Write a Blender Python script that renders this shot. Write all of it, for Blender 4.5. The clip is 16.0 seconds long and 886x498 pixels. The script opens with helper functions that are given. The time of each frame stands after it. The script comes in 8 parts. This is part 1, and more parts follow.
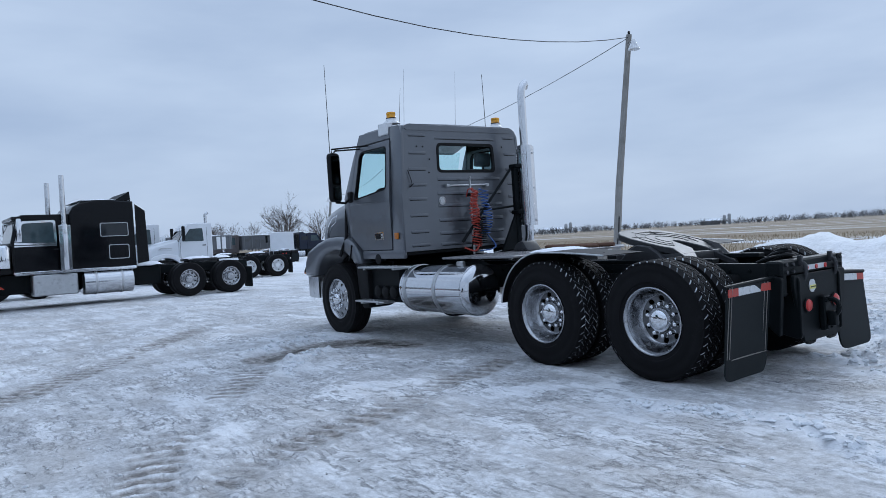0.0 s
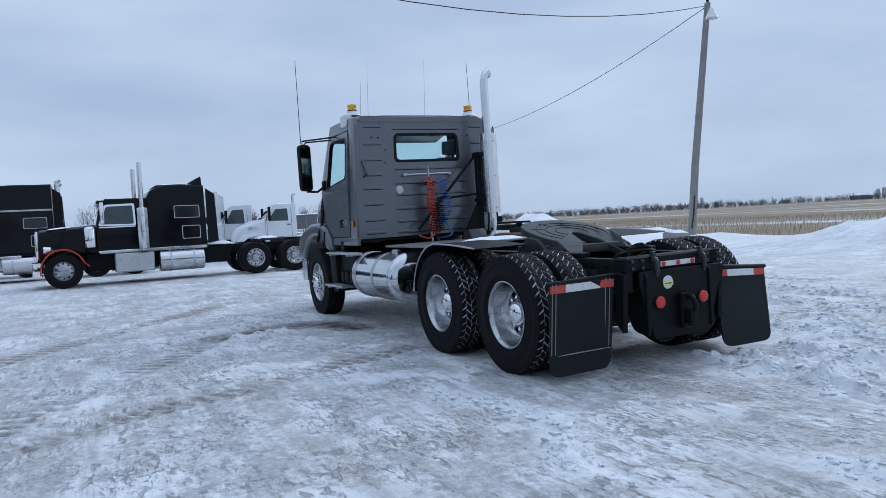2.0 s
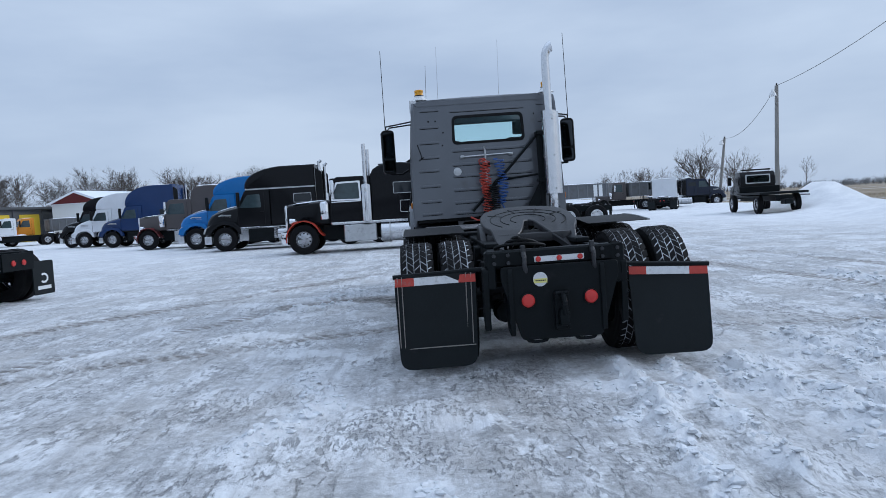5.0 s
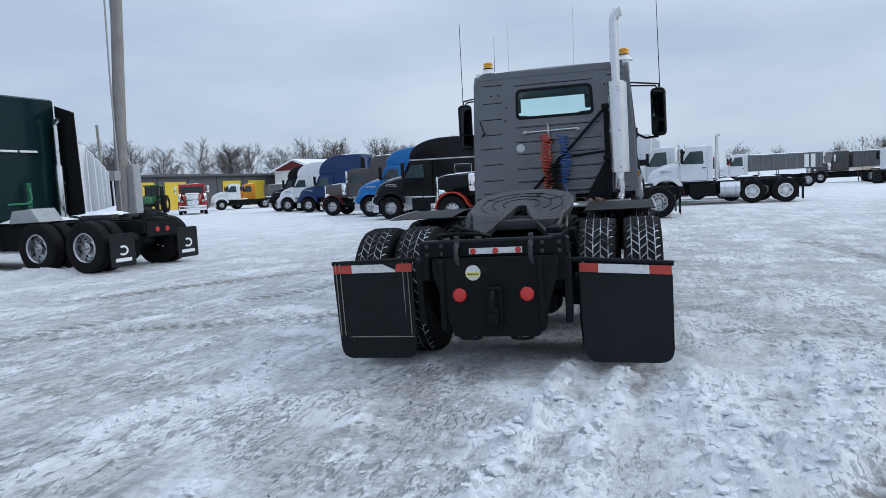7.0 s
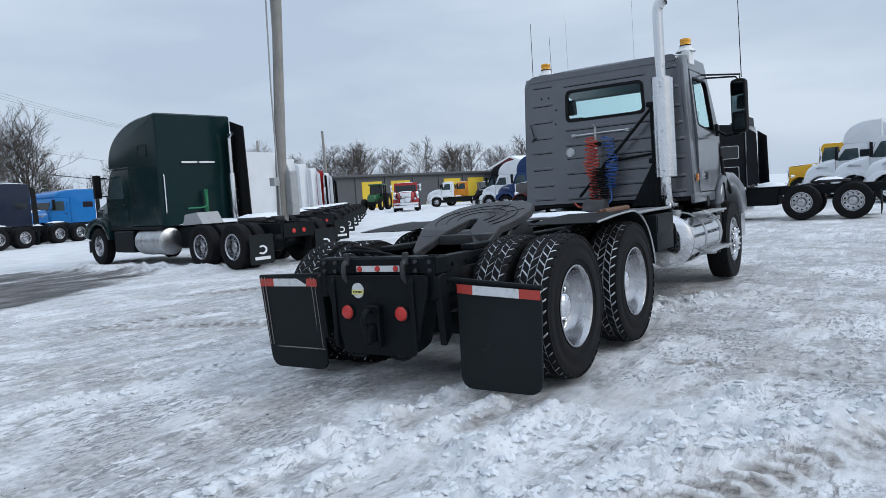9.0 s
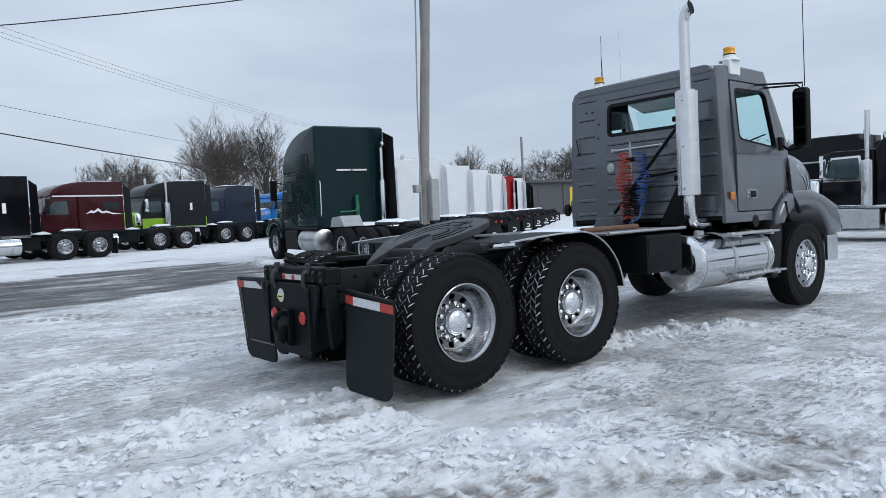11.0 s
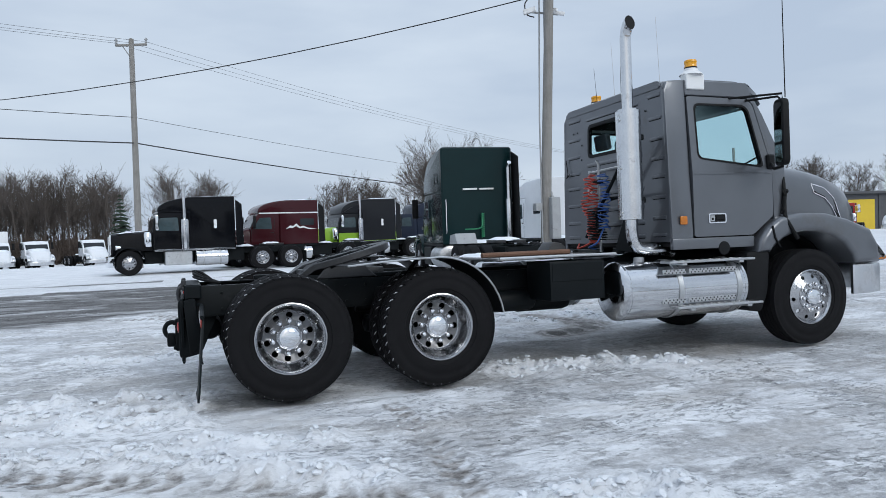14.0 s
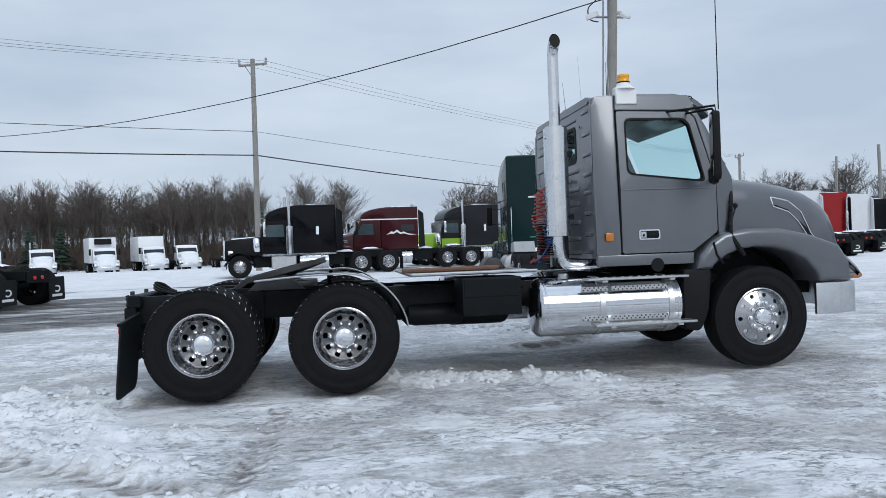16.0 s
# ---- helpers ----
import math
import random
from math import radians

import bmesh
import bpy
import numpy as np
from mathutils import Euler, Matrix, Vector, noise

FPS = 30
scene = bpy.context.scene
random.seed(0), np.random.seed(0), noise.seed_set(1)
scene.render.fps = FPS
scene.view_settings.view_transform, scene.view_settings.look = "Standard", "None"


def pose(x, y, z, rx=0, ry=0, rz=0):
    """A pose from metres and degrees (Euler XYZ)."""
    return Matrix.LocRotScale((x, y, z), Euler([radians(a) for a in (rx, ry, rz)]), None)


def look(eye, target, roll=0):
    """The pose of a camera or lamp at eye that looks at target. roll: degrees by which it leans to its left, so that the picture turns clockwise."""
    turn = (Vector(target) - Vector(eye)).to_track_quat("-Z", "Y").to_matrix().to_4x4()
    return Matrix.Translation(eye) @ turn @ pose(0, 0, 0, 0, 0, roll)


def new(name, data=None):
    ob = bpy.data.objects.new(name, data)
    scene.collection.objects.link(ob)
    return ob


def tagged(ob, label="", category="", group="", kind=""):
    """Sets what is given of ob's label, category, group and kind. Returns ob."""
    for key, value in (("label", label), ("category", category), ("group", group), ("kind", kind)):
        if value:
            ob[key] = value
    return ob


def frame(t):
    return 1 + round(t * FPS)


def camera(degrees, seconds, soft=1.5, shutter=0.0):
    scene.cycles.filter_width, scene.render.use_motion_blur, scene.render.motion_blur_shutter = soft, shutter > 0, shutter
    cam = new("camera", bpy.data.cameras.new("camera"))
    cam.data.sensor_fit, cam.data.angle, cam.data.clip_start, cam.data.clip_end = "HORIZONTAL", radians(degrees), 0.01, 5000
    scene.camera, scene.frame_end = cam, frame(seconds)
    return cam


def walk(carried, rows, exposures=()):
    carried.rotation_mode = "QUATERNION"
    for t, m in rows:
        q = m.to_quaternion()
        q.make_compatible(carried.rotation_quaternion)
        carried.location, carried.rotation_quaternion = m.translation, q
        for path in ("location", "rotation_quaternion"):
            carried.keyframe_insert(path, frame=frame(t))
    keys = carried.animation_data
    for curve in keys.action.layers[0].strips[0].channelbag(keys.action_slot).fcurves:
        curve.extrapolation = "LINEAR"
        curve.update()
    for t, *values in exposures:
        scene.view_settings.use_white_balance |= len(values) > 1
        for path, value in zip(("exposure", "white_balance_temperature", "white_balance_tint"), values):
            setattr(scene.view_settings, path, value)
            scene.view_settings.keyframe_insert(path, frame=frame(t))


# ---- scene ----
cam = camera(63.9, 16.0, soft=0.8)
PATH = [
    (0, (-3.868, 6.327, 1.34), (-2.268, 5.128, 1.31), -3.2),
    (0.5, (-4.247, 5.834, 1.352), (-2.569, 4.746, 1.315), -3.2),
    (1, (-4.644, 5.444, 1.373), (-2.919, 4.433, 1.328), -3.2),
    (1.5, (-4.981, 4.949, 1.36), (-3.223, 3.998, 1.302), -3.3),
    (2, (-5.352, 4.491, 1.374), (-3.567, 3.592, 1.296), -3.2),
    (2.5, (-5.642, 3.966, 1.357), (-3.822, 3.141, 1.27), -3.2),
    (3, (-5.915, 3.463, 1.351), (-4.058, 2.727, 1.255), -3.2),
    (3.5, (-6.135, 2.905, 1.357), (-4.221, 2.334, 1.257), -3.2),
    (4, (-6.311, 2.296, 1.353), (-4.348, 1.929, 1.256), -3.2),
    (4.2, (-6.41, 2.031, 1.366), (-4.434, 1.733, 1.271), -3.4),
    (6.3, (-6.096, -0.275, 1.345), (-4.124, 0.009, 1.174), -2.9),
    (6.5, (-6.065, -0.451, 1.359), (-4.102, -0.109, 1.189), -3.0),
    (7, (-5.858, -0.976, 1.393), (-3.933, -0.464, 1.217), -2.8),
    (7.5, (-5.687, -1.53, 1.428), (-3.813, -0.854, 1.255), -2.7),
    (8, (-5.451, -2.078, 1.436), (-3.639, -1.248, 1.268), -2.7),
    (8.2, (-5.3, -2.328, 1.44), (-3.517, -1.437, 1.269), -2.9),
    (10.3, (-4.06, -4.637, 1.389), (-2.639, -3.236, 1.261), -2.7),
    (10.5, (-3.893, -4.868, 1.427), (-2.522, -3.418, 1.293), -2.4),
    (11, (-3.474, -5.289, 1.419), (-2.226, -3.73, 1.306), -2.3),
    (11.5, (-3.048, -5.703, 1.424), (-1.918, -4.054, 1.341), -2.2),
    (12, (-2.557, -6.023, 1.404), (-1.536, -4.304, 1.34), -2.1),
    (12.5, (-2.105, -6.308, 1.406), (-1.175, -4.538, 1.353), -2.1),
    (13, (-1.687, -6.602, 1.411), (-0.849, -4.786, 1.359), -2.0),
    (13.5, (-1.229, -6.881, 1.409), (-0.475, -5.029, 1.358), -1.9),
    (14, (-0.784, -7.189, 1.397), (-0.108, -5.307, 1.349), -1.9),
    (14.5, (-0.275, -7.395, 1.387), (0.325, -5.488, 1.337), -1.8),
    (15, (0.226, -7.661, 1.42), (0.745, -5.73, 1.367), -1.8),
    (15.5, (0.772, -7.852, 1.439), (1.198, -5.899, 1.39), -1.8),
    (16, (1.29, -8.076, 1.467), (1.584, -6.098, 1.44), -1.9),
]
TONE = [(0.0, -0.05, 5560, 8), (4.2, -0.06, 5600, 8), (7.0, 0.07, 5960, 7), (11.0, 0.14, 6200, 7), (16.0, 0.10, 6180, 7)]
walk(cam, [(t, look(eye, target, roll)) for t, eye, target, roll in PATH], TONE)

# ---- light: a closed winter overcast, with a weak wide sun behind it ----
SUN_UP, SUN_WAY = radians(32), radians(200)
world = bpy.data.worlds.new("overcast_sky")
scene.world = world
world.use_nodes = True
wn, wl = world.node_tree.nodes, world.node_tree.links
wn.clear()
sky = wn.new("ShaderNodeTexSky")
sky.sky_type, sky.sun_disc, sky.sun_elevation, sky.sun_rotation = "NISHITA", False, SUN_UP, SUN_WAY
sky.air_density, sky.dust_density, sky.ozone_density = 1.0, 4.0, 1.0
sky_dim = wn.new("ShaderNodeMixRGB")
sky_dim.blend_type, sky_dim.inputs[0].default_value, sky_dim.inputs[2].default_value = "MULTIPLY", 1.0, (0.09, 0.09, 0.09, 1)
where = wn.new("ShaderNodeTexCoord")
cloud_map = wn.new("ShaderNodeMapping")
cloud_map.inputs["Scale"].default_value = (1.3, 1.3, 5.0)
cloud = wn.new("ShaderNodeTexNoise")
cloud.inputs["Scale"].default_value, cloud.inputs["Detail"].default_value, cloud.inputs["Roughness"].default_value = 1.7, 5.0, 0.5
cloud_ramp = wn.new("ShaderNodeValToRGB")
cloud_ramp.color_ramp.elements[0].position, cloud_ramp.color_ramp.elements[0].color = 0.34, (0.52, 0.59, 0.71, 1)
cloud_ramp.color_ramp.elements[1].position, cloud_ramp.color_ramp.elements[1].color = 0.66, (0.70, 0.76, 0.85, 1)
veil = wn.new("ShaderNodeMixRGB")
veil.inputs[0].default_value = 0.88
backing = wn.new("ShaderNodeBackground")
backing.inputs["Strength"].default_value = 0.95
world_out = wn.new("ShaderNodeOutputWorld")
wl.new(where.outputs["Generated"], cloud_map.inputs["Vector"])
wl.new(cloud_map.outputs["Vector"], cloud.inputs["Vector"])
wl.new(cloud.outputs["Fac"], cloud_ramp.inputs["Fac"])
wl.new(sky.outputs["Color"], sky_dim.inputs[1])
wl.new(sky_dim.outputs["Color"], veil.inputs[1])
wl.new(cloud_ramp.outputs["Color"], veil.inputs[2])
# an overcast sky grows brighter from the horizon to the zenith
height = wn.new("ShaderNodeSeparateXYZ")
zenith = wn.new("ShaderNodeMapRange")
zenith.interpolation_type = "SMOOTHSTEP"
zenith.inputs["From Min"].default_value, zenith.inputs["From Max"].default_value = 0.38, 0.95
zenith.inputs["To Min"].default_value, zenith.inputs["To Max"].default_value = 1.0, 1.6
lift = wn.new("ShaderNodeMixRGB")
lift.blend_type, lift.inputs[0].default_value = "MULTIPLY", 1.0
wl.new(where.outputs["Generated"], height.inputs["Vector"])
wl.new(height.outputs["Z"], zenith.inputs["Value"])
wl.new(veil.outputs["Color"], lift.inputs[1])
wl.new(zenith.outputs["Result"], lift.inputs[2])
wl.new(lift.outputs["Color"], backing.inputs["Color"])
wl.new(backing.outputs["Background"], world_out.inputs["Surface"])
sun = new("sun", bpy.data.lights.new("sun", "SUN"))
sun.data.energy, sun.data.angle, sun.data.color = 1.0, radians(25), (1.0, 0.97, 0.93)
sun.matrix_world = look((0, 0, 0), (-math.sin(SUN_WAY) * -math.cos(SUN_UP), -math.cos(SUN_WAY) * math.cos(SUN_UP), -math.sin(SUN_UP)))


# ---- materials ----
def mat(name, colour, rough=0.5, metal=0.0, vary=0.12, scale=6.0, fine=60.0, bump=0.0, coat=0.0, dirt=None, dirt_at=0.62, spec=0.5, trans=0.0, ior=1.45, spread=0.0, stretch=(1, 1, 1)):
    """A painted or raw surface: colour that drifts at two scales, a little relief, and dirt in patches."""
    m = bpy.data.materials.new(name)
    m.use_nodes = True
    n, l = m.node_tree.nodes, m.node_tree.links
    b = n["Principled BSDF"]
    b.inputs["Roughness"].default_value, b.inputs["Metallic"].default_value = rough, metal
    b.inputs["Coat Weight"].default_value, b.inputs["Coat Roughness"].default_value = coat, 0.08
    b.inputs["Transmission Weight"].default_value, b.inputs["IOR"].default_value = trans, ior
    b.inputs["Specular IOR Level"].default_value = spec
    tc = n.new("ShaderNodeTexCoord")
    mp = n.new("ShaderNodeMapping")
    mp.inputs["Scale"].default_value = stretch
    l.new(tc.outputs["Object"], mp.inputs["Vector"])
    big = n.new("ShaderNodeTexNoise")
    big.inputs["Scale"].default_value, big.inputs["Detail"].default_value = scale, 4
    small = n.new("ShaderNodeTexNoise")
    small.inputs["Scale"].default_value, small.inputs["Detail"].default_value = fine, 3
    for q in (big, small):
        l.new(mp.outputs["Vector"], q.inputs["Vector"])
    total = n.new("ShaderNodeMath")
    total.operation = "ADD"
    l.new(big.outputs["Fac"], total.inputs[0])
    l.new(small.outputs["Fac"], total.inputs[1])
    ramp = n.new("ShaderNodeMapRange")
    ramp.inputs["From Min"].default_value, ramp.inputs["From Max"].default_value = 0.6, 1.4
    ramp.inputs["To Min"].default_value, ramp.inputs["To Max"].default_value = 1 - vary, 1 + vary
    l.new(total.outputs[0], ramp.inputs["Value"])
    col = n.new("ShaderNodeMixRGB")
    col.blend_type, col.inputs[0].default_value, col.inputs[1].default_value = "MULTIPLY", 1.0, (*colour, 1)
    l.new(ramp.outputs["Result"], col.inputs[2])
    out = col.outputs["Color"]
    if spread:
        info = n.new("ShaderNodeObjectInfo")
        sp = n.new("ShaderNodeMapRange")
        sp.inputs["To Min"].default_value, sp.inputs["To Max"].default_value = 1 - spread, 1 + spread
        l.new(info.outputs["Random"], sp.inputs["Value"])
        more = n.new("ShaderNodeMixRGB")
        more.blend_type, more.inputs[0].default_value = "MULTIPLY", 1.0
        l.new(out, more.inputs[1])
        l.new(sp.outputs["Result"], more.inputs[2])
        out = more.outputs["Color"]
    if dirt:
        patch = n.new("ShaderNodeTexNoise")
        patch.inputs["Scale"].default_value, patch.inputs["Detail"].default_value, patch.inputs["Roughness"].default_value = scale * 0.8, 8, 0.65
        l.new(tc.outputs["Object"], patch.inputs["Vector"])
        edge = n.new("ShaderNodeMapRange")
        edge.inputs["From Min"].default_value, edge.inputs["From Max"].default_value = dirt_at - 0.12, dirt_at + 0.12
        l.new(patch.outputs["Fac"], edge.inputs["Value"])
        over = n.new("ShaderNodeMixRGB")
        over.inputs[2].default_value = (*dirt, 1)
        l.new(edge.outputs["Result"], over.inputs[0])
        l.new(out, over.inputs[1])
        out = over.outputs["Color"]
        rr = n.new("ShaderNodeMapRange")
        rr.inputs["To Min"].default_value, rr.inputs["To Max"].default_value = rough, min(1, rough + 0.35)
        l.new(edge.outputs["Result"], rr.inputs["Value"])
        l.new(rr.outputs["Result"], b.inputs["Roughness"])
        mm = n.new("ShaderNodeMapRange")
        mm.inputs["To Min"].default_value, mm.inputs["To Max"].default_value = metal, metal * 0.3
        l.new(edge.outputs["Result"], mm.inputs["Value"])
        l.new(mm.outputs["Result"], b.inputs["Metallic"])
    l.new(out, b.inputs["Base Color"])
    if bump:
        bp = n.new("ShaderNodeBump")
        bp.inputs["Strength"].default_value, bp.inputs["Distance"].default_value = bump, 0.01
        l.new(total.outputs[0], bp.inputs["Height"])
        l.new(bp.outputs["Normal"], b.inputs["Normal"])
    return m


GRIME = (0.10, 0.095, 0.09)
SALT = (0.34, 0.34, 0.35)
grey_paint = mat("grey_metallic_paint", (0.120, 0.128, 0.143), 0.30, 0.45, 0.12, 2.5, 300, 0.01, 0.5, (0.085, 0.083, 0.082), 0.70)
black_paint = mat("black_chassis_paint", (0.0052, 0.0072, 0.0085), 0.50, 0.0, 0.25, 5, 90, 0.08, 0.0, (0.022, 0.022, 0.024), 0.72, 0.15)
black_gloss = mat("black_gloss_paint", (0.008, 0.008, 0.010), 0.20, 0.0, 0.15, 4, 60, 0.0, 0.2, (0.03, 0.03, 0.032), 0.78, 0.3)
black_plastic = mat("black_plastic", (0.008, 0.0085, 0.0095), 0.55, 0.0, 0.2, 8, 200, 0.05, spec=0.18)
rubber = mat("tyre_rubber", (0.0075, 0.0075, 0.0085), 0.74, 0.0, 0.25, 7, 120, 0.10, 0.0, (0.026, 0.026, 0.028), 0.74, 0.16)
flap_rubber = mat("mudflap_rubber", (0.0080, 0.0110, 0.0125), 0.60, 0.0, 0.2, 5, 80, 0.05, 0.0, (0.040, 0.040, 0.043), 0.76, 0.25)
chrome = mat("chrome", (0.80, 0.81, 0.83), 0.07, 1.0, 0.04, 6, 80, 0.0)
polished = mat("polished_aluminium", (0.62, 0.63, 0.65), 0.09, 1.0, 0.06, 7, 120, 0.01, 0.0, (0.26, 0.26, 0.27), 0.76)
rim_metal = mat("wheel_aluminium", (0.42, 0.425, 0.44), 0.17, 1.0, 0.12, 9, 140, 0.02, 0.0, (0.15, 0.15, 0.155), 0.66)
disc_metal = mat("dull_wheel_disc", (0.15, 0.152, 0.158), 0.30, 1.0, 0.25, 9, 140, 0.05, 0.0, (0.07, 0.07, 0.072), 0.60)
brushed = mat("dull_aluminium", (0.52, 0.53, 0.54), 0.34, 1.0, 0.12, 9, 160, 0.05, 0.0, (0.27, 0.27, 0.28), 0.66)
bumper_metal = mat("bumper_metal", (0.62, 0.63, 0.65), 0.28, 1.0, 0.08, 5, 90, 0.02, 0.0, SALT, 0.66)
exhaust_metal = mat("exhaust_steel", (0.66, 0.67, 0.69), 0.18, 1.0, 0.08, 6, 90, 0.02, 0.0, (0.33, 0.32, 0.31), 0.72)
glass = mat("tinted_glass", (0.78, 0.92, 0.92), 0.02, 0.0, 0.02, 3, 30, 0.0, 0.0, None, 0.6, 0.5, 1.0, 1.03)
dark_glass = mat("dark_glass", (0.018, 0.022, 0.026), 0.05, 0.0, 0.1, 3, 30)
cab_glass = mat("cab_side_glass", (0.045, 0.065, 0.072), 0.04, 0.0, 0.25, 1.5, 8)
mirror_glass = mat("mirror_glass", (0.16, 0.17, 0.18), 0.03, 1.0, 0.05, 3, 30)
amber = mat("amber_lens", (0.75, 0.34, 0.015), 0.25, 0.0, 0.06, 12, 120, 0.02, 0.3)
marker_amber = mat("marker_lens", (0.45, 0.14, 0.01), 0.25, 0.0, 0.1, 12, 120, 0.02, 0.3)
red_lens = mat("red_lens", (0.50, 0.025, 0.02), 0.28, 0.0, 0.1, 18, 160, 0.05, 0.3)
red_tape = mat("red_tape", (0.42, 0.05, 0.035), 0.45, 0.0, 0.2, 25, 200, 0.02, 0.0, (0.2, 0.15, 0.14), 0.70)
white_tape = mat("white_tape", (0.62, 0.63, 0.64), 0.40, 0.0, 0.12, 25, 200, 0.02, 0.0, (0.33, 0.33, 0.33), 0.66)
yellow_label = mat("yellow_label", (0.70, 0.66, 0.22), 0.5, 0.0, 0.12, 25, 200)
white_plastic = mat("white_plastic", (0.72, 0.73, 0.74), 0.4, 0.0, 0.06, 8, 90, 0.02, 0.0, SALT, 0.72)
red_hose = mat("red_hose", (0.42, 0.05, 0.03), 0.4, 0.0, 0.12, 20, 100)
blue_hose = mat("blue_hose", (0.03, 0.09, 0.30), 0.4, 0.0, 0.12, 20, 100)
green_hose = mat("green_hose", (0.03, 0.22, 0.10), 0.4, 0.0, 0.12, 20, 100)
seat_cloth = mat("seat_cloth", (0.13, 0.13, 0.14), 0.9, 0.0, 0.2, 20, 300, 0.1)
cab_lining = mat("cab_lining", (0.40, 0.42, 0.43), 0.85, 0.0, 0.1, 10, 200, 0.05)
trim_grey = mat("cab_trim", (0.16, 0.17, 0.18), 0.8, 0.0, 0.1, 10, 200, 0.05)
deck_plate = mat("deck_plate", (0.30, 0.30, 0.31), 0.42, 0.9, 0.2, 7, 90, 0.1, 0.0, (0.10, 0.09, 0.085), 0.60)
greased = mat("greased_steel", (0.030, 0.031, 0.034), 0.42, 0.0, 0.3, 6, 80, 0.12, 0.0, (0.075, 0.075, 0.08), 0.66, 0.4)
wood_pole = mat("weathered_wood_pole", (0.26, 0.25, 0.235), 0.9, 0.0, 0.25, 3, 40, 0.5, 0.0, (0.21, 0.20, 0.185), 0.60, stretch=(6, 6, 0.5))
grey_box = mat("grey_steel_box", (0.34, 0.35, 0.36), 0.5, 0.2, 0.1, 6, 90, 0.03, 0.0, (0.2, 0.19, 0.18), 0.7)
wire_black = mat("cable_sheath", (0.02, 0.02, 0.022), 0.6, 0.0, 0.1, 6, 60)
concrete = mat("old_concrete", (0.27, 0.25, 0.22), 0.9, 0.0, 0.2, 5, 70, 0.4, 0.0, (0.16, 0.15, 0.13), 0.58)
rust = mat("rusty_steel", (0.16, 0.09, 0.06), 0.8, 0.2, 0.3, 8, 70, 0.2)
snow_cap = mat("settled_snow", (0.80, 0.83, 0.88), 0.75, 0.0, 0.05, 5, 90, 0.35)
crumb_snow = mat("broken_snow", (0.66, 0.68, 0.71), 0.8, 0.0, 0.12, 9, 90, 0.2)
bark = mat("bare_bark", (0.085, 0.072, 0.064), 0.95, 0.0, 0.3, 2, 25, 0.2, spread=0.25)
brush_bark = mat("brown_brush", (0.085, 0.066, 0.056), 0.95, 0.0, 0.3, 1, 25)
# paler, bluer bark: the haze of distance is mixed into its colour
hazed_bark = mat("hazed_far_twigs", (0.10, 0.10, 0.105), 0.95, 0.0, 0.25, 2, 25)
needles = mat("dark_needles", (0.025, 0.045, 0.03), 0.9, 0.0, 0.4, 2, 20)
stubble_mat = mat("corn_stubble", (0.30, 0.235, 0.15), 0.95, 0.0, 0.35, 1, 9)


# ---- mesh helpers ----
SPLIT = {"bolt", "stack_shield", "side_fairing", "side_window", "front_fender", "side_extender", "headlight", "air_cleaner", "snow_layer", "hood_vent", "window_trim", "sleeper_window", "strap", "stake", "pale_panel", "door_seam", "trim_strip", "axle", "rear_lamp"}


def islands(bm):
    """The loose pieces of a bmesh, each as a bmesh of its own."""
    todo, out = set(bm.verts), []
    while todo:
        seed = todo.pop()
        grp, stack = {seed}, [seed]
        while stack:
            for e in stack.pop().link_edges:
                for v in e.verts:
                    if v not in grp:
                        grp.add(v)
                        stack.append(v)
        todo -= grp
        nb = bmesh.new()
        at = {v: nb.verts.new(v.co) for v in sorted(grp, key=lambda q: q.index)}
        for f in sorted({f for v in grp for f in v.link_faces}, key=lambda q: q.index):
            nb.faces.new([at[v] for v in f.verts])
        out.append((min(v.index for v in grp), nb))
    return [b for _, b in sorted(out, key=lambda q: q[0])]


def part(name, bm, material, parent=None, label="", smooth=35):
    """One mesh object out of a bmesh, under its thing or part."""
    if name in SPLIT:
        bm.verts.index_update()
        bm.faces.index_update()
        pieces = islands(bm)
        bm.free()
        for b in pieces[1:]:
            part_of(name, b, material, parent, label, smooth)
        return part_of(name, pieces[0], material, parent, label, smooth)
    return part_of(name, bm, material, parent, label, smooth)


def part_of(name, bm, material, parent=None, label="", smooth=35):
    me = bpy.data.meshes.new(name)
    bmesh.ops.recalc_face_normals(bm, faces=bm.faces)
    bm.to_mesh(me)
    bm.free()
    mats = material if isinstance(material, (list, tuple)) else [material]
    for q in mats:
        me.materials.append(q)
    if smooth:
        me.polygons.foreach_set("use_smooth", [True] * len(me.polygons))
        me.set_sharp_from_angle(angle=radians(smooth))
    ob = new(name, me)
    if parent:
        ob.parent = parent
    if label:
        tagged(ob, label)
    return ob


def thing(name, label, category, group="", m=None, kind=""):
    ob = new(name)
    ob.empty_display_size = 0.2
    if m is not None:
        ob.matrix_basis = m
    return tagged(ob, label, category, group, kind)


def B():
    return bmesh.new()


def box(bm, x0, x1, y0, y1, z0, z1, bev=0.008, seg=1, m=None):
    g = bmesh.ops.create_cube(bm, size=1.0)
    vs = g["verts"]
    for v in vs:
        v.co = Vector(((x0 + x1) / 2 + v.co.x * (x1 - x0), (y0 + y1) / 2 + v.co.y * (y1 - y0), (z0 + z1) / 2 + v.co.z * (z1 - z0)))
        if m is not None:
            v.co = m @ v.co
    if bev:
        es = list({e for v in vs for e in v.link_edges})
        bmesh.ops.bevel(bm, geom=es, offset=bev, segments=seg, affect="EDGES", profile=0.6)
    return bm


def to3(axis, a, u, v):
    return {"x": (a, u, v), "y": (u, a, v), "z": (u, v, a)}[axis]


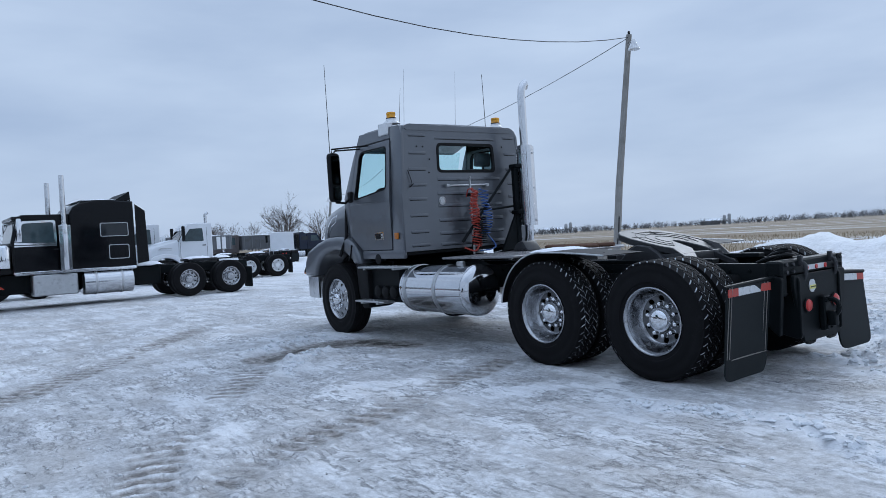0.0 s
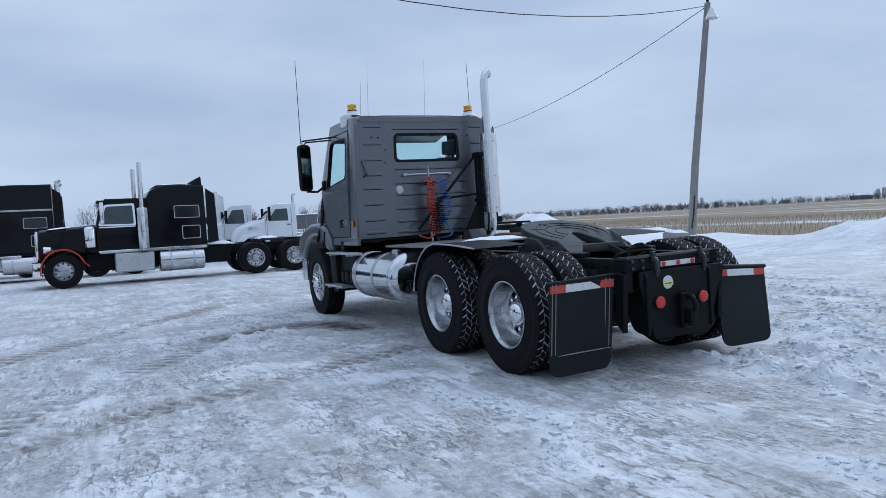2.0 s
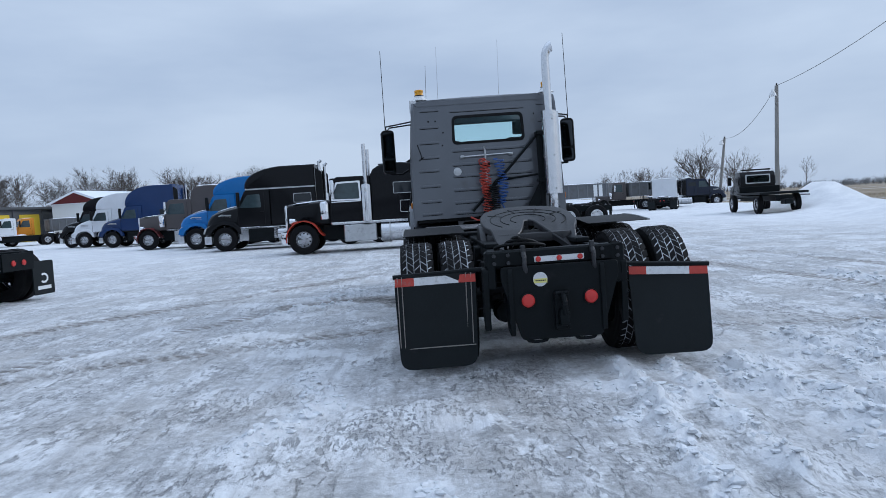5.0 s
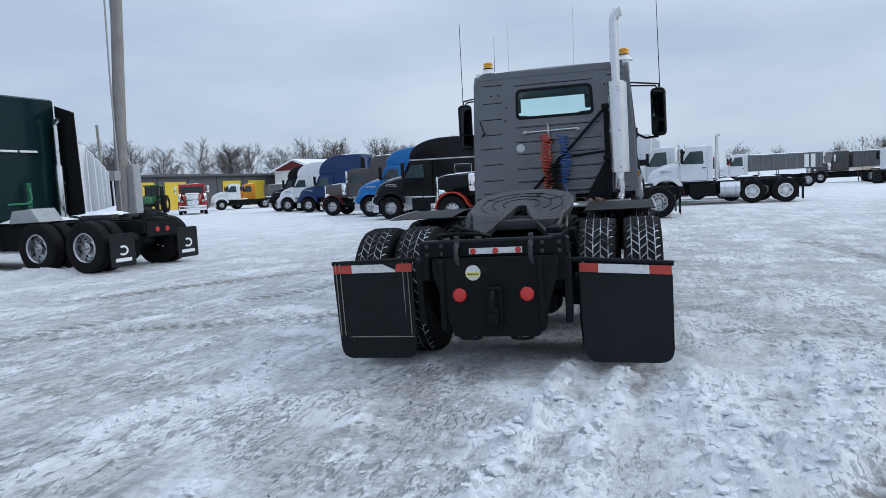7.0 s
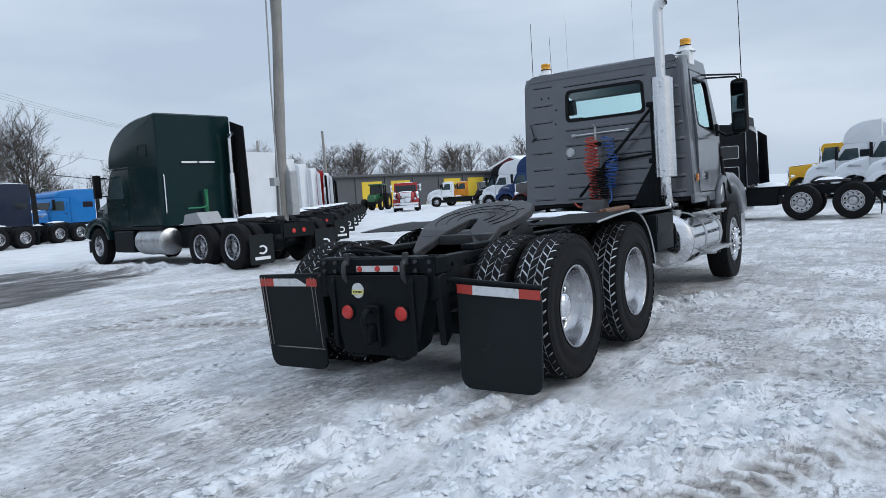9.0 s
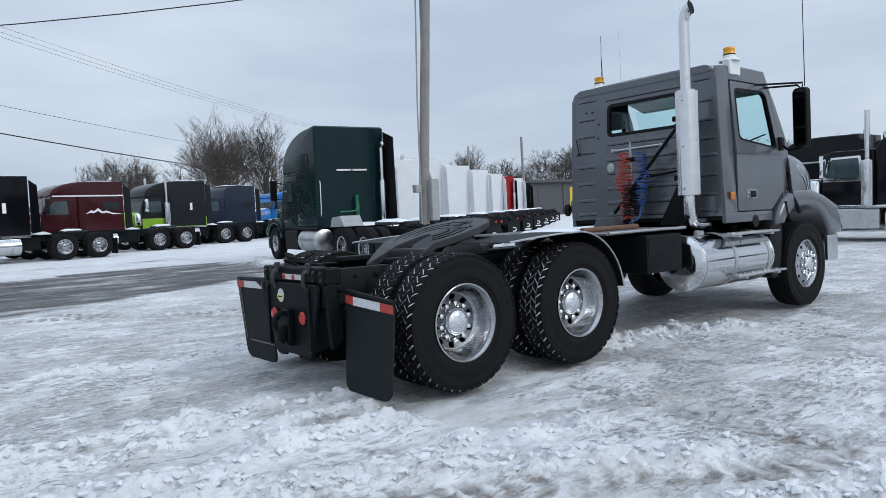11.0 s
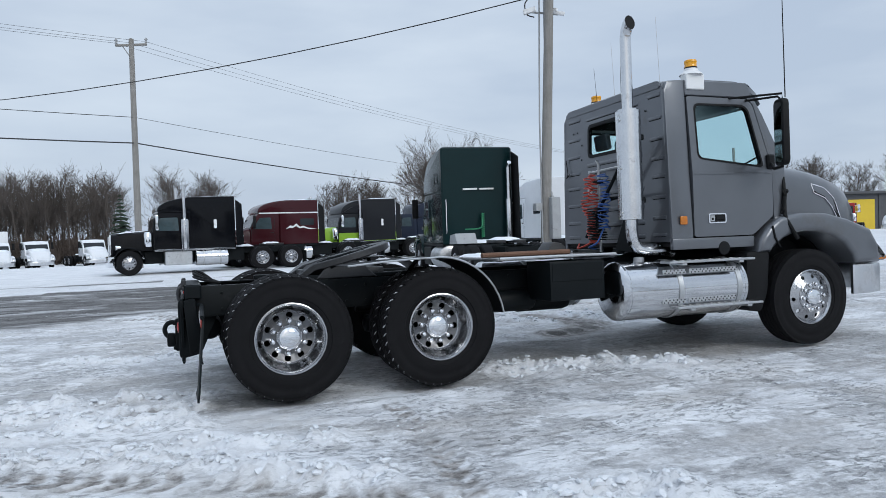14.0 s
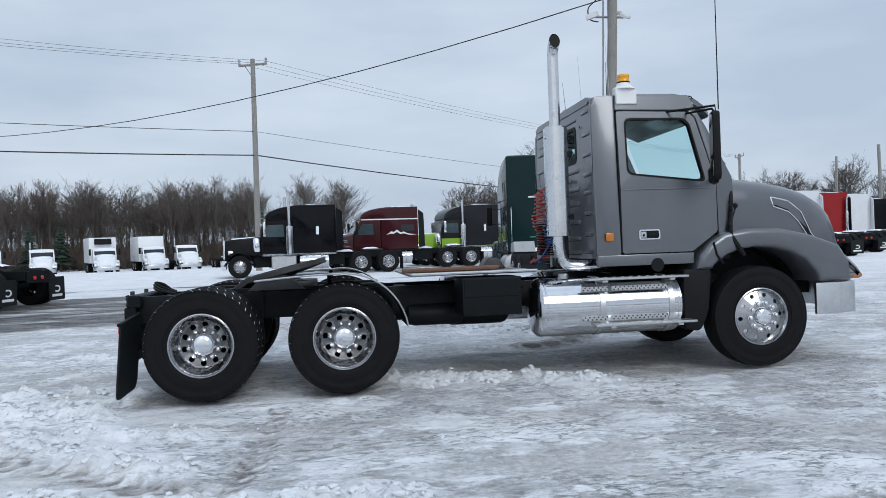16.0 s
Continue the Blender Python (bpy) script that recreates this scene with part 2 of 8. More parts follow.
def prism(bm, pts, axis, a, b, bev=0.0, seg=2, m=None):
    """A flat outline (in the two other axes, in order) pulled from a to b."""
    lo = [bm.verts.new(to3(axis, a, *p)) for p in pts]
    hi = [bm.verts.new(to3(axis, b, *p)) for p in pts]
    n = len(pts)
    fs = [bm.faces.new(lo), bm.faces.new(hi[::-1])]
    for i in range(n):
        fs.append(bm.faces.new((lo[i], hi[i], hi[(i + 1) % n], lo[(i + 1) % n])))
    if m is not None:
        for v in lo + hi:
            v.co = m @ v.co
    if bev:
        rim = [e for f in fs[:2] for e in f.edges]
        bmesh.ops.recalc_face_normals(bm, faces=fs)
        bmesh.ops.bevel(bm, geom=list(set(rim)), offset=bev, segments=seg, affect="EDGES", profile=0.6)
    return bm


def cast(poly, c, ang):
    """Where the ray from c at an angle leaves a closed outline."""
    dx, dy = math.cos(ang), math.sin(ang)
    best = None
    for i in range(len(poly)):
        (x1, y1), (x2, y2) = poly[i], poly[(i + 1) % len(poly)]
        ex, ey = x2 - x1, y2 - y1
        det = dx * -ey + ex * dy
        if abs(det) < 1e-12:
            continue
        k = ((x1 - c[0]) * -ey + ex * (y1 - c[1])) / det
        s = (dx * (y1 - c[1]) - dy * (x1 - c[0])) / det
        if k > 1e-9 and -1e-6 <= s <= 1 + 1e-6 and (best is None or k > best):
            best = k
    return (c[0] + dx * best, c[1] + dy * best)


def holed(bm, outer, inner, axis, a, b, f=None):
    """A panel between two outlines, with thickness; f bends the finished points."""
    c = (sum(p[0] for p in inner) / len(inner), sum(p[1] for p in inner) / len(inner))
    angs = sorted({round(math.atan2(p[1] - c[1], p[0] - c[0]), 5) for p in list(outer) + list(inner)})
    rings = []
    for poly, w in ((outer, a), (inner, a), (inner, b), (outer, b)):
        ring = []
        for q in angs:
            co = Vector(to3(axis, w, *cast(poly, c, q)))
            ring.append(bm.verts.new(f(co) if f else co))
        rings.append(ring)
    n = len(angs)
    for k in range(4):
        r, s = rings[k], rings[(k + 1) % 4]
        for i in range(n):
            bm.faces.new((r[i], r[(i + 1) % n], s[(i + 1) % n], s[i]))
    return bm


def rounded(x0, x1, y0, y1, r, n=4):
    pts = []
    for cx, cy, a0 in ((x1 - r, y1 - r, 0), (x0 + r, y1 - r, 90), (x0 + r, y0 + r, 180), (x1 - r, y0 + r, 270)):
        for i in range(n + 1):
            a = radians(a0 + 90 * i / n)
            pts.append((cx + r * math.cos(a), cy + r * math.sin(a)))
    return pts


def soften(poly, r, n=3):
    """An outline with its corners rounded."""
    out = []
    for i in range(len(poly)):
        p0, p1, p2 = Vector(poly[i - 1]), Vector(poly[i]), Vector(poly[(i + 1) % len(poly)])
        d0, d2 = (p0 - p1), (p2 - p1)
        k = min(r, d0.length * 0.45, d2.length * 0.45)
        a, b = p1 + d0.normalized() * k, p1 + d2.normalized() * k
        for j in range(n + 1):
            t = j / n
            q = a * (1 - t) ** 2 + p1 * 2 * t * (1 - t) + b * t * t
            out.append((q.x, q.y))
    return out


def lathe(bm, prof, axis="y", at=(0, 0, 0), n=32, close=False, caps=True):
    """Turns a profile of (radius, along) about an axis through a point."""
    rings = []
    at = Vector(at)
    for r, h in prof:
        ring = []
        for i in range(n):
            a = 2 * math.pi * i / n
            u, v = r * math.cos(a), r * math.sin(a)
            ring.append(bm.verts.new(at + Vector({"y": (u, h, v), "x": (h, u, v), "z": (u, v, h)}[axis])))
        rings.append(ring)
    k = len(rings)
    for j in range(k if close else k - 1):
        r, s = rings[j], rings[(j + 1) % k]
        for i in range(n):
            bm.faces.new((r[i], r[(i + 1) % n], s[(i + 1) % n], s[i]))
    if not close and caps:
        for ring, rad in ((rings[0], prof[0][0]), (rings[-1], prof[-1][0])):
            if rad > 1e-4:
                bm.faces.new(ring)
    return bm


def tube(bm, path, r, n=8, r2=None):
    """A round bar along a line of points; r may taper to r2."""
    path = [Vector(p) for p in path]
    rings, up = [], Vector((0.13, 0.21, 0.97))
    for i, p in enumerate(path):
        d = (path[min(i + 1, len(path) - 1)] - path[max(i - 1, 0)]).normalized()
        s = d.cross(up)
        if s.length < 0.05:
            s = d.cross(Vector((1, 0, 0)))
        s.normalize()
        w = s.cross(d)
        rad = r if r2 is None else r + (r2 - r) * i / (len(path) - 1)
        rings.append([bm.verts.new(p + (s * math.cos(2 * math.pi * k / n) + w * math.sin(2 * math.pi * k / n)) * rad) for k in range(n)])
    for a, b in zip(rings, rings[1:]):
        for k in range(n):
            bm.faces.new((a[k], a[(k + 1) % n], b[(k + 1) % n], b[k]))
    bm.faces.new(rings[0][::-1])
    bm.faces.new(rings[-1])
    return bm


def loft(bm, sections, cap=True, ring=True):
    rs = [[bm.verts.new(p) for p in s] for s in sections]
    n = len(rs[0])
    for a, b in zip(rs, rs[1:]):
        for k in range(n if ring else n - 1):
            bm.faces.new((a[k], a[(k + 1) % n], b[(k + 1) % n], b[k]))
    if cap and ring:
        bm.faces.new(rs[0][::-1])
        bm.faces.new(rs[-1])
    return bm


def bend(path, n=6):
    """A smooth line through points (Catmull-Rom)."""
    p = [Vector(q) for q in path]
    p = [p[0] * 2 - p[1]] + p + [p[-1] * 2 - p[-2]]
    out = []
    for i in range(1, len(p) - 2):
        for j in range(n):
            t = j / n
            out.append(0.5 * (2 * p[i] + (p[i + 1] - p[i - 1]) * t + (2 * p[i - 1] - 5 * p[i] + 4 * p[i + 1] - p[i + 2]) * t * t + (3 * p[i] - p[i - 1] - 3 * p[i + 1] + p[i + 2]) * t ** 3))
    return out + [p[-2]]


def flip_y(m=None):
    return Matrix.Diagonal((1, -1, 1, 1))


# ---- ground: one sheet out to the horizon ----
def fbm(x, y, s, o=4):
    return noise.fractal(Vector((x * s, y * s, 0.37)), 0.9, 2.1, o)


def lines(lo, hi, step, far):
    out, d = [], step
    v = lo
    while v < hi:
        out.append(v)
        v += step
    tail, v, d = [], hi, step
    while v < far:
        tail.append(v)
        d *= 1.09
        v += d
    head, v, d = [], lo, step
    while v > -far:
        d *= 1.09
        v -= d
        head.append(v)
    return sorted(head) + out + tail + [far]


RUTS = [(-1.02, 0.26), (1.02, 0.26)]
# lines of tyre tracks: points along the middle, half width, depth of the cleats
TRACKS = [
    (((-2.6, 7.2), (0.24, 5.42), (1.16, 5.06), (2.07, 4.43), (3.14, 3.72), (4.17, 3.02), (4.99, 2.34)), 0.26, 1.0),
    (((-1.6, 7.4), (0.04, 5.25), (0.57, 4.4), (0.87, 3.45), (1.36, 2.51), (1.76, 1.45)), 0.24, 0.7),
    (((1.6, 7.6), (4.06, 5.81), (4.93, 5.09), (5.88, 4.32), (7.63, 3.11), (9.04, 2.02)), 0.3, 0.6),
    (((-4.29, -1.16), (-2.44, -2.09), (-1.7, -2.44), (-0.45, -3.09), (1.32, -4.49)), 0.2, 1.2),
    (((0.75, -1.69), (0.71, -2.39), (0.68, -2.98), (0.44, -5.09)), 0.13, 0.9),
    (((-6.0, -5.6), (0.96, -5.19), (9.04, -4.2)), 0.28, 0.7),
    (((-6.0, -7.4), (1.0, -6.9), (9.18, -6.27)), 0.26, 0.7),
]
# low ridges of crumbled snow: points, half width, height
RIDGES = [
    (((-3.07, -0.73), (-1.6, -0.81), (-0.75, -0.89)), 0.11, 0.08),
    (((-3.28, -0.26), (-1.88, -0.39), (-0.54, -0.54)), 0.1, 0.085),
    (((-2.86, -1.31), (-2.12, -1.56), (-1.55, -1.25), (-0.85, -1.41)), 0.22, 0.085),
    (((-2.42, -1.78), (-1.81, -2.02), (-1.25, -2.17), (-0.76, -2.58), (0.15, -3.19)), 0.19, 0.1),
    (((-0.93, -2.02), (-0.58, -2.19), (0.06, -2.28)), 0.18, 0.085),
    (((1.85, -0.65), (2.54, -0.86), (3.23, -0.92), (3.81, -1.27)), 0.28, 0.09),
    (((3.2, 3.11), (3.82, 2.8), (4.25, 2.24)), 0.16, 0.07),
    (((4.88, 2.85), (5.1, 2.34), (5.17, 1.73)), 0.16, 0.085),
    (((-4.4, -2.6), (-3.4, -3.0), (-2.68, -3.26)), 0.26, 0.09),
    (((-1.26, -3.37), (0.12, -3.98), (1.52, -4.09)), 0.26, 0.09),
    (((1.15, -5.39), (2.59, -5.29), (4.14, -5.11)), 0.24, 0.08),
    (((-0.39, 2.06), (-1.4, 1.76), (-2.21, 2.16)), 0.16, 0.05),
    (((-1.22, -0.12), (-1.72, -0.69), (-2.12, -0.16)), 0.1, 0.05),
    (((-4.72, 0.85), (-3.81, 0.9), (-3.0, 1.11)), 0.14, 0.045),
    (((5.9, 10.0), (5.75, 12.0), (5.6, 15.0)), 0.5, 0.17),
]


def along(pts, x, y):
    """Arc length and offset of a place from a broken line, and the line's length."""
    best, run = (0.0, 99.0), 0.0
    for (ax, ay), (bx, by) in zip(pts, pts[1:]):
        ux, uy = bx - ax, by - ay
        L = math.hypot(ux, uy)
        s = max(0.0, min(L, ((x - ax) * ux + (y - ay) * uy) / L))
        dx, dy = x - ax - ux * s / L, y - ay - uy * s / L
        o = math.hypot(dx, dy)
        if o < abs(best[1]):
            best = (run + s, o if ux * dy - uy * dx > 0 else -o)
        run += L
    return best[0], best[1], run


BOUNDS = {}


def close_to(pts, x, y, w):
    b = BOUNDS.get(pts)
    if b is None:
        b = BOUNDS[pts] = (min(p[0] for p in pts), max(p[0] for p in pts), min(p[1] for p in pts), max(p[1] for p in pts))
    return b[0] - w < x < b[1] + w and b[2] - w < y < b[3] + w


def heap_at(x, y):
    """How much crumbled snow is heaped there, 0 to 1."""
    v = 0.0
    for pts, w, h in RIDGES:
        if close_to(pts, x, y, 2.2 * w):
            s, o, L = along(pts, x, y)
            v = max(v, math.exp(-(o / w) ** 2))
    return v


def clumps(x, y):
    """Where broken snow lies on the ice, 0 to 1."""
    a = noise.noise(Vector((x * 0.85, y * 0.95, 3.1))) + 0.55 * noise.noise(Vector((x * 2.3, y * 2.6, 7.7))) + 0.3 * noise.noise(Vector((x * 6.1, y * 6.4, 1.2)))
    if y < -1.5:
        a += 0.06
    return max(0.0, min(1.0, (a - 0.02) * 2.4))


def drop_at(x, y):
    """The land falls a little beyond the lane."""
    k = max(0.0, min(1.0, (y - 42) / 18)) * max(0.0, min(1.0, (25 - x) / 14))
    return -0.85 * k * k * (3 - 2 * k)


def ground_z(x, y):
    d = math.hypot(x - 1, y)
    near = max(0.0, 1 - d / 45)
    z = 0.018 * fbm(x, y, 0.35) * near + drop_at(x, y)
    if d < 26:
        c = clumps(x, y)
        z += near * (0.006 * fbm(x, y, 2.3) + c * (0.010 + 0.016 * max(-0.6, fbm(x, y, 7.5, 3)) + 0.010 * noise.noise(Vector((x * 17, y * 17, 4)))) + (1 - c) * 0.004 * noise.noise(Vector((x * 9, y * 13, 2))))
        for pts, w, cleat in TRACKS:
            if not close_to(pts, x, y, 2 * w):
                continue
            s, o, L = along(pts, x, y)
            if abs(o) < w * 2:
                patchy = min(1.2, 0.35 + 1.2 * abs(noise.noise(Vector((s * 0.7, w * 40, 2.2))))) * min(1, s * 2, (L - s) * 2)
                bar = max(0.0, math.sin(s * 36 + 4.5 * abs(o) / w))
                z += patchy * (-0.022 * math.exp(-(o / (w * 0.8)) ** 4) + 0.016 * math.exp(-((abs(o) - w * 1.15) / (w * 0.22)) ** 2) + 0.020 * cleat * bar * math.exp(-((abs(o) - 0.5 * w) / (w * 0.42)) ** 4))
        for r, w in RUTS:
            o = y - r + 0.03 * math.sin(x * 1.3)
            if abs(o) < 1 and -9 < x < 6.5:
                z += (-0.020 * math.exp(-(o / w) ** 2) + 0.018 * math.exp(-((abs(o) - w * 1.4) / 0.09) ** 2)) * min(1, (x + 9), (6.5 - x)) * (0.4 + abs(noise.noise(Vector((x * 1.7, y * 2, 5)))) * 1.3)
        for pts, w, h in RIDGES:
            if close_to(pts, x, y, 2.2 * w):
                s, o, L = along(pts, x, y)
                o += 0.4 * w * noise.noise(Vector((x * 3, y * 3, 0.2)))
                z += h * math.exp(-(o / w) ** 2) * max(0.0, 0.55 + 0.8 * noise.noise(Vector((x * 4.5, y * 4.5, 1.7))) + 0.7 * noise.noise(Vector((x * 11, y * 11, 2.7))) + 0.5 * noise.noise(Vector((x * 23, y * 23, 2.7))))
    edge = field_edge(x)
    o = y - edge
    if -30 < x < 60 and -6 < o < 10:
        z += (0.34 + 0.3 * noise.noise(Vector((x * 0.22, 0, 4)))) * math.exp(-((o - 2.4) / 2.1) ** 2) * (1 + 0.35 * fbm(x, y, 0.8)) * min(1, (x + 30) / 6)
    for hx, hy, sx, sy, h in ((1.0, -15.5, 5.0, 2.4, 0.62), (-6.0, -15.0, 4.0, 2.4, 0.55), (34.2, -22.2, 1.8, 1.5, 1.95), (31.4, -20.6, 1.7, 1.1, 0.65), (38.5, -23.6, 3, 1.5, 0.6), (24, -20.6, 1.6, 1.0, 0.5), (20.5, -20.2, 1.3, 0.9, 0.42), (27.5, -21.4, 1.5, 0.9, 0.45)):
        q = ((x - hx) / sx) ** 2 + ((y - hy) / sy) ** 2
        if q < 5:
            z += h * math.exp(-q) * (1 + 0.3 * fbm(x, y, 0.9) + 0.35 * noise.noise(Vector((x * 1.7, y * 1.7, 9))) + 0.15 * noise.noise(Vector((x * 4, y * 4, 9))))
    return z


def field_edge(x):
    return -17.5 - 0.22 * max(0, x - 8) - 2.6 * math.exp(-((x - 35) / 6) ** 2)


def ground_material():
    m = bpy.data.materials.new("trodden_snow_and_ice")
    m.use_nodes = True
    n, l = m.node_tree.nodes, m.node_tree.links
    b = n["Principled BSDF"]
    tc = n.new("ShaderNodeTexCoord")

    def nz(scale, detail, rough=0.55, stretch=None, warp=0.0):
        q = n.new("ShaderNodeTexNoise")
        q.inputs["Scale"].default_value, q.inputs["Detail"].default_value, q.inputs["Roughness"].default_value, q.inputs["Distortion"].default_value = scale, detail, rough, warp
        if stretch:
            mp = n.new("ShaderNodeMapping")
            mp.inputs["Scale"].default_value, mp.inputs["Rotation"].default_value = stretch, (0, 0, radians(12))
            l.new(tc.outputs["Object"], mp.inputs["Vector"])
            l.new(mp.outputs["Vector"], q.inputs["Vector"])
        else:
            l.new(tc.outputs["Object"], q.inputs["Vector"])
        return q.outputs["Fac"]

    def ramp(fac, lo, hi, a=0.0, c=1.0):
        q = n.new("ShaderNodeMapRange")
        q.inputs["From Min"].default_value, q.inputs["From Max"].default_value, q.inputs["To Min"].default_value, q.inputs["To Max"].default_value = lo, hi, a, c
        l.new(fac, q.inputs["Value"])
        return q.outputs["Result"]

    def mix(fac, a, c):
        q = n.new("ShaderNodeMixRGB")
        for k, v in ((0, fac), (1, a), (2, c)):
            if isinstance(v, tuple):
                q.inputs[k].default_value = (*v, 1)
            else:
                l.new(v, q.inputs[k])
        return q.outputs["Color"]

    def calc(op, a, c):
        q = n.new("ShaderNodeMath")
        q.operation, q.use_clamp = op, op in ("MULTIPLY", "ADD")
        for k, v in ((0, a), (1, c)):
            if isinstance(v, float):
                q.inputs[k].default_value = v
            else:
                l.new(v, q.inputs[k])
        return q.outputs[0]

    att = n.new("ShaderNodeVertexColor")
    att.layer_name = "wear"
    sep = n.new("ShaderNodeSeparateColor")
    l.new(att.outputs["Color"], sep.inputs["Color"])
    worn, wet, earth = sep.outputs["Red"], sep.outputs["Green"], sep.outputs["Blue"]
    lump = att.outputs["Alpha"]
    snow = mix(ramp(nz(0.9, 9, 0.65), 0.38, 0.62), (0.70, 0.715, 0.742), (0.82, 0.832, 0.852))
    ice = mix(ramp(nz(3.5, 9, 0.68, (1.0, 0.5, 1)), 0.36, 0.62), (0.41, 0.412, 0.418), (0.62, 0.625, 0.64))
    field = calc("ADD", calc("MULTIPLY", nz(3.4, 10, 0.72, (0.75, 1.25, 1), 0.5), 0.60), calc("MULTIPLY", nz(15.0, 8, 0.7), 0.40))
    field = calc("SUBTRACT", field, calc("MULTIPLY", lump, 0.16))
    on_ice = calc("MULTIPLY", ramp(field, 0.415, 0.525), worn)
    col = mix(on_ice, snow, ice)
    # small dents, coloured a darker grey, in drifts
    dent_field = nz(24.0, 5, 0.6, (0.62, 1.35, 1), 0.7)
    dents = calc("MULTIPLY", calc("MULTIPLY", ramp(dent_field, 0.535, 0.60), ramp(nz(1.3, 7, 0.62), 0.45, 0.58)), worn)
    col = mix(calc("MULTIPLY", dents, 0.80), col, (0.235, 0.25, 0.28))
    coarse = nz(9.0, 8, 0.66, (0.6, 1.5, 1), 0.4)
    pits = calc("MULTIPLY", calc("MULTIPLY", ramp(coarse, 0.555, 0.615), ramp(nz(0.9, 5), 0.42, 0.56)), worn)
    col = mix(calc("MULTIPLY", pits, 0.80), col, (0.27, 0.275, 0.29))
    streak = calc("MULTIPLY", ramp(nz(2.4, 9, 0.72, (0.30, 2.6, 1), 0.3), 0.47, 0.62), calc("MULTIPLY", worn, 0.62))
    col = mix(streak, col, (0.40, 0.40, 0.41))
    soil = calc("MULTIPLY", ramp(nz(0.8, 10, 0.66, (0.7, 1.5, 1)), 0.48, 0.66), calc("MULTIPLY", worn, 0.55))
    col = mix(soil, col, (0.47, 0.445, 0.42))
    grit = calc("MULTIPLY", ramp(nz(58.0, 3, 0.6), 0.68, 0.74), calc("MULTIPLY", worn, 0.6))
    col = mix(grit, col, (0.14, 0.135, 0.13))
    slush = mix(ramp(nz(1.6, 8, 0.7, (0.5, 1.5, 1)), 0.42, 0.58), (0.050, 0.047, 0.044), (0.165, 0.16, 0.158))
    wet_mask = ramp(calc("ADD", calc("MULTIPLY", nz(0.8, 8, 0.68, (0.5, 1.3, 1)), 0.80), calc("MULTIPLY", wet, 0.56)), 0.80, 0.95)
    col = mix(wet_mask, col, slush)
    bare = ramp(calc("ADD", calc("MULTIPLY", nz(8.0, 9, 0.72), 0.6), earth), 0.42, 0.72)
    mud = mix(ramp(nz(12.0, 6, 0.65), 0.4, 0.6), (0.17, 0.158, 0.148), (0.40, 0.38, 0.365))
    col = mix(calc("MULTIPLY", bare, ramp(earth, 0.02, 0.12)), col, mud)
    col = mix(calc("MULTIPLY", bare, ramp(earth, 0.70, 0.95)), col, (0.075, 0.068, 0.060))
    # shade of the hollows between the crystals, multiplied into the colour by noise
    hollow_shade = ramp(nz(19.0, 10, 0.76), 0.36, 0.60, 0.66, 1.06)
    crisp = n.new("ShaderNodeMixRGB")
    crisp.blend_type, crisp.inputs[0].default_value = "MULTIPLY", 1.0
    l.new(col, crisp.inputs[1])
    crisp_on = n.new("ShaderNodeMath")
    crisp_on.operation = "MULTIPLY_ADD"
    crisp_on.inputs[1].default_value, crisp_on.inputs[2].default_value = 0.8, 0.2
    l.new(on_ice, crisp_on.inputs[0])
    l.new(crisp_on.outputs[0], crisp.inputs[0])
    l.new(hollow_shade, crisp.inputs[2])
    col = crisp.outputs["Color"]
    l.new(col, b.inputs["Base Color"])
    rough = mix(wet_mask, mix(on_ice, (0.74, 0.74, 0.74), (0.46, 0.46, 0.46)), (0.42, 0.42, 0.42))
    l.new(rough, b.inputs["Roughness"])
    dull = n.new("ShaderNodeMapRange")
    dull.inputs["To Min"].default_value, dull.inputs["To Max"].default_value = 0.35, 0.10
    l.new(wet_mask, dull.inputs["Value"])
    l.new(dull.outputs["Result"], b.inputs["Specular IOR Level"])
    hgt = calc("ADD", calc("MULTIPLY", nz(13.0, 10, 0.74), 0.55), calc("MULTIPLY", nz(48.0, 5, 0.65), 0.30))
    hgt = calc("SUBTRACT", hgt, calc("MULTIPLY", dents, 0.34))
    hgt = calc("SUBTRACT", hgt, calc("MULTIPLY", pits, 0.30))
    bp = n.new("ShaderNodeBump")
    bp.inputs["Strength"].default_value, bp.inputs["Distance"].default_value = 1.0, 0.022
    l.new(hgt, bp.inputs["Height"])
    l.new(bp.outputs["Normal"], b.inputs["Normal"])
    return m


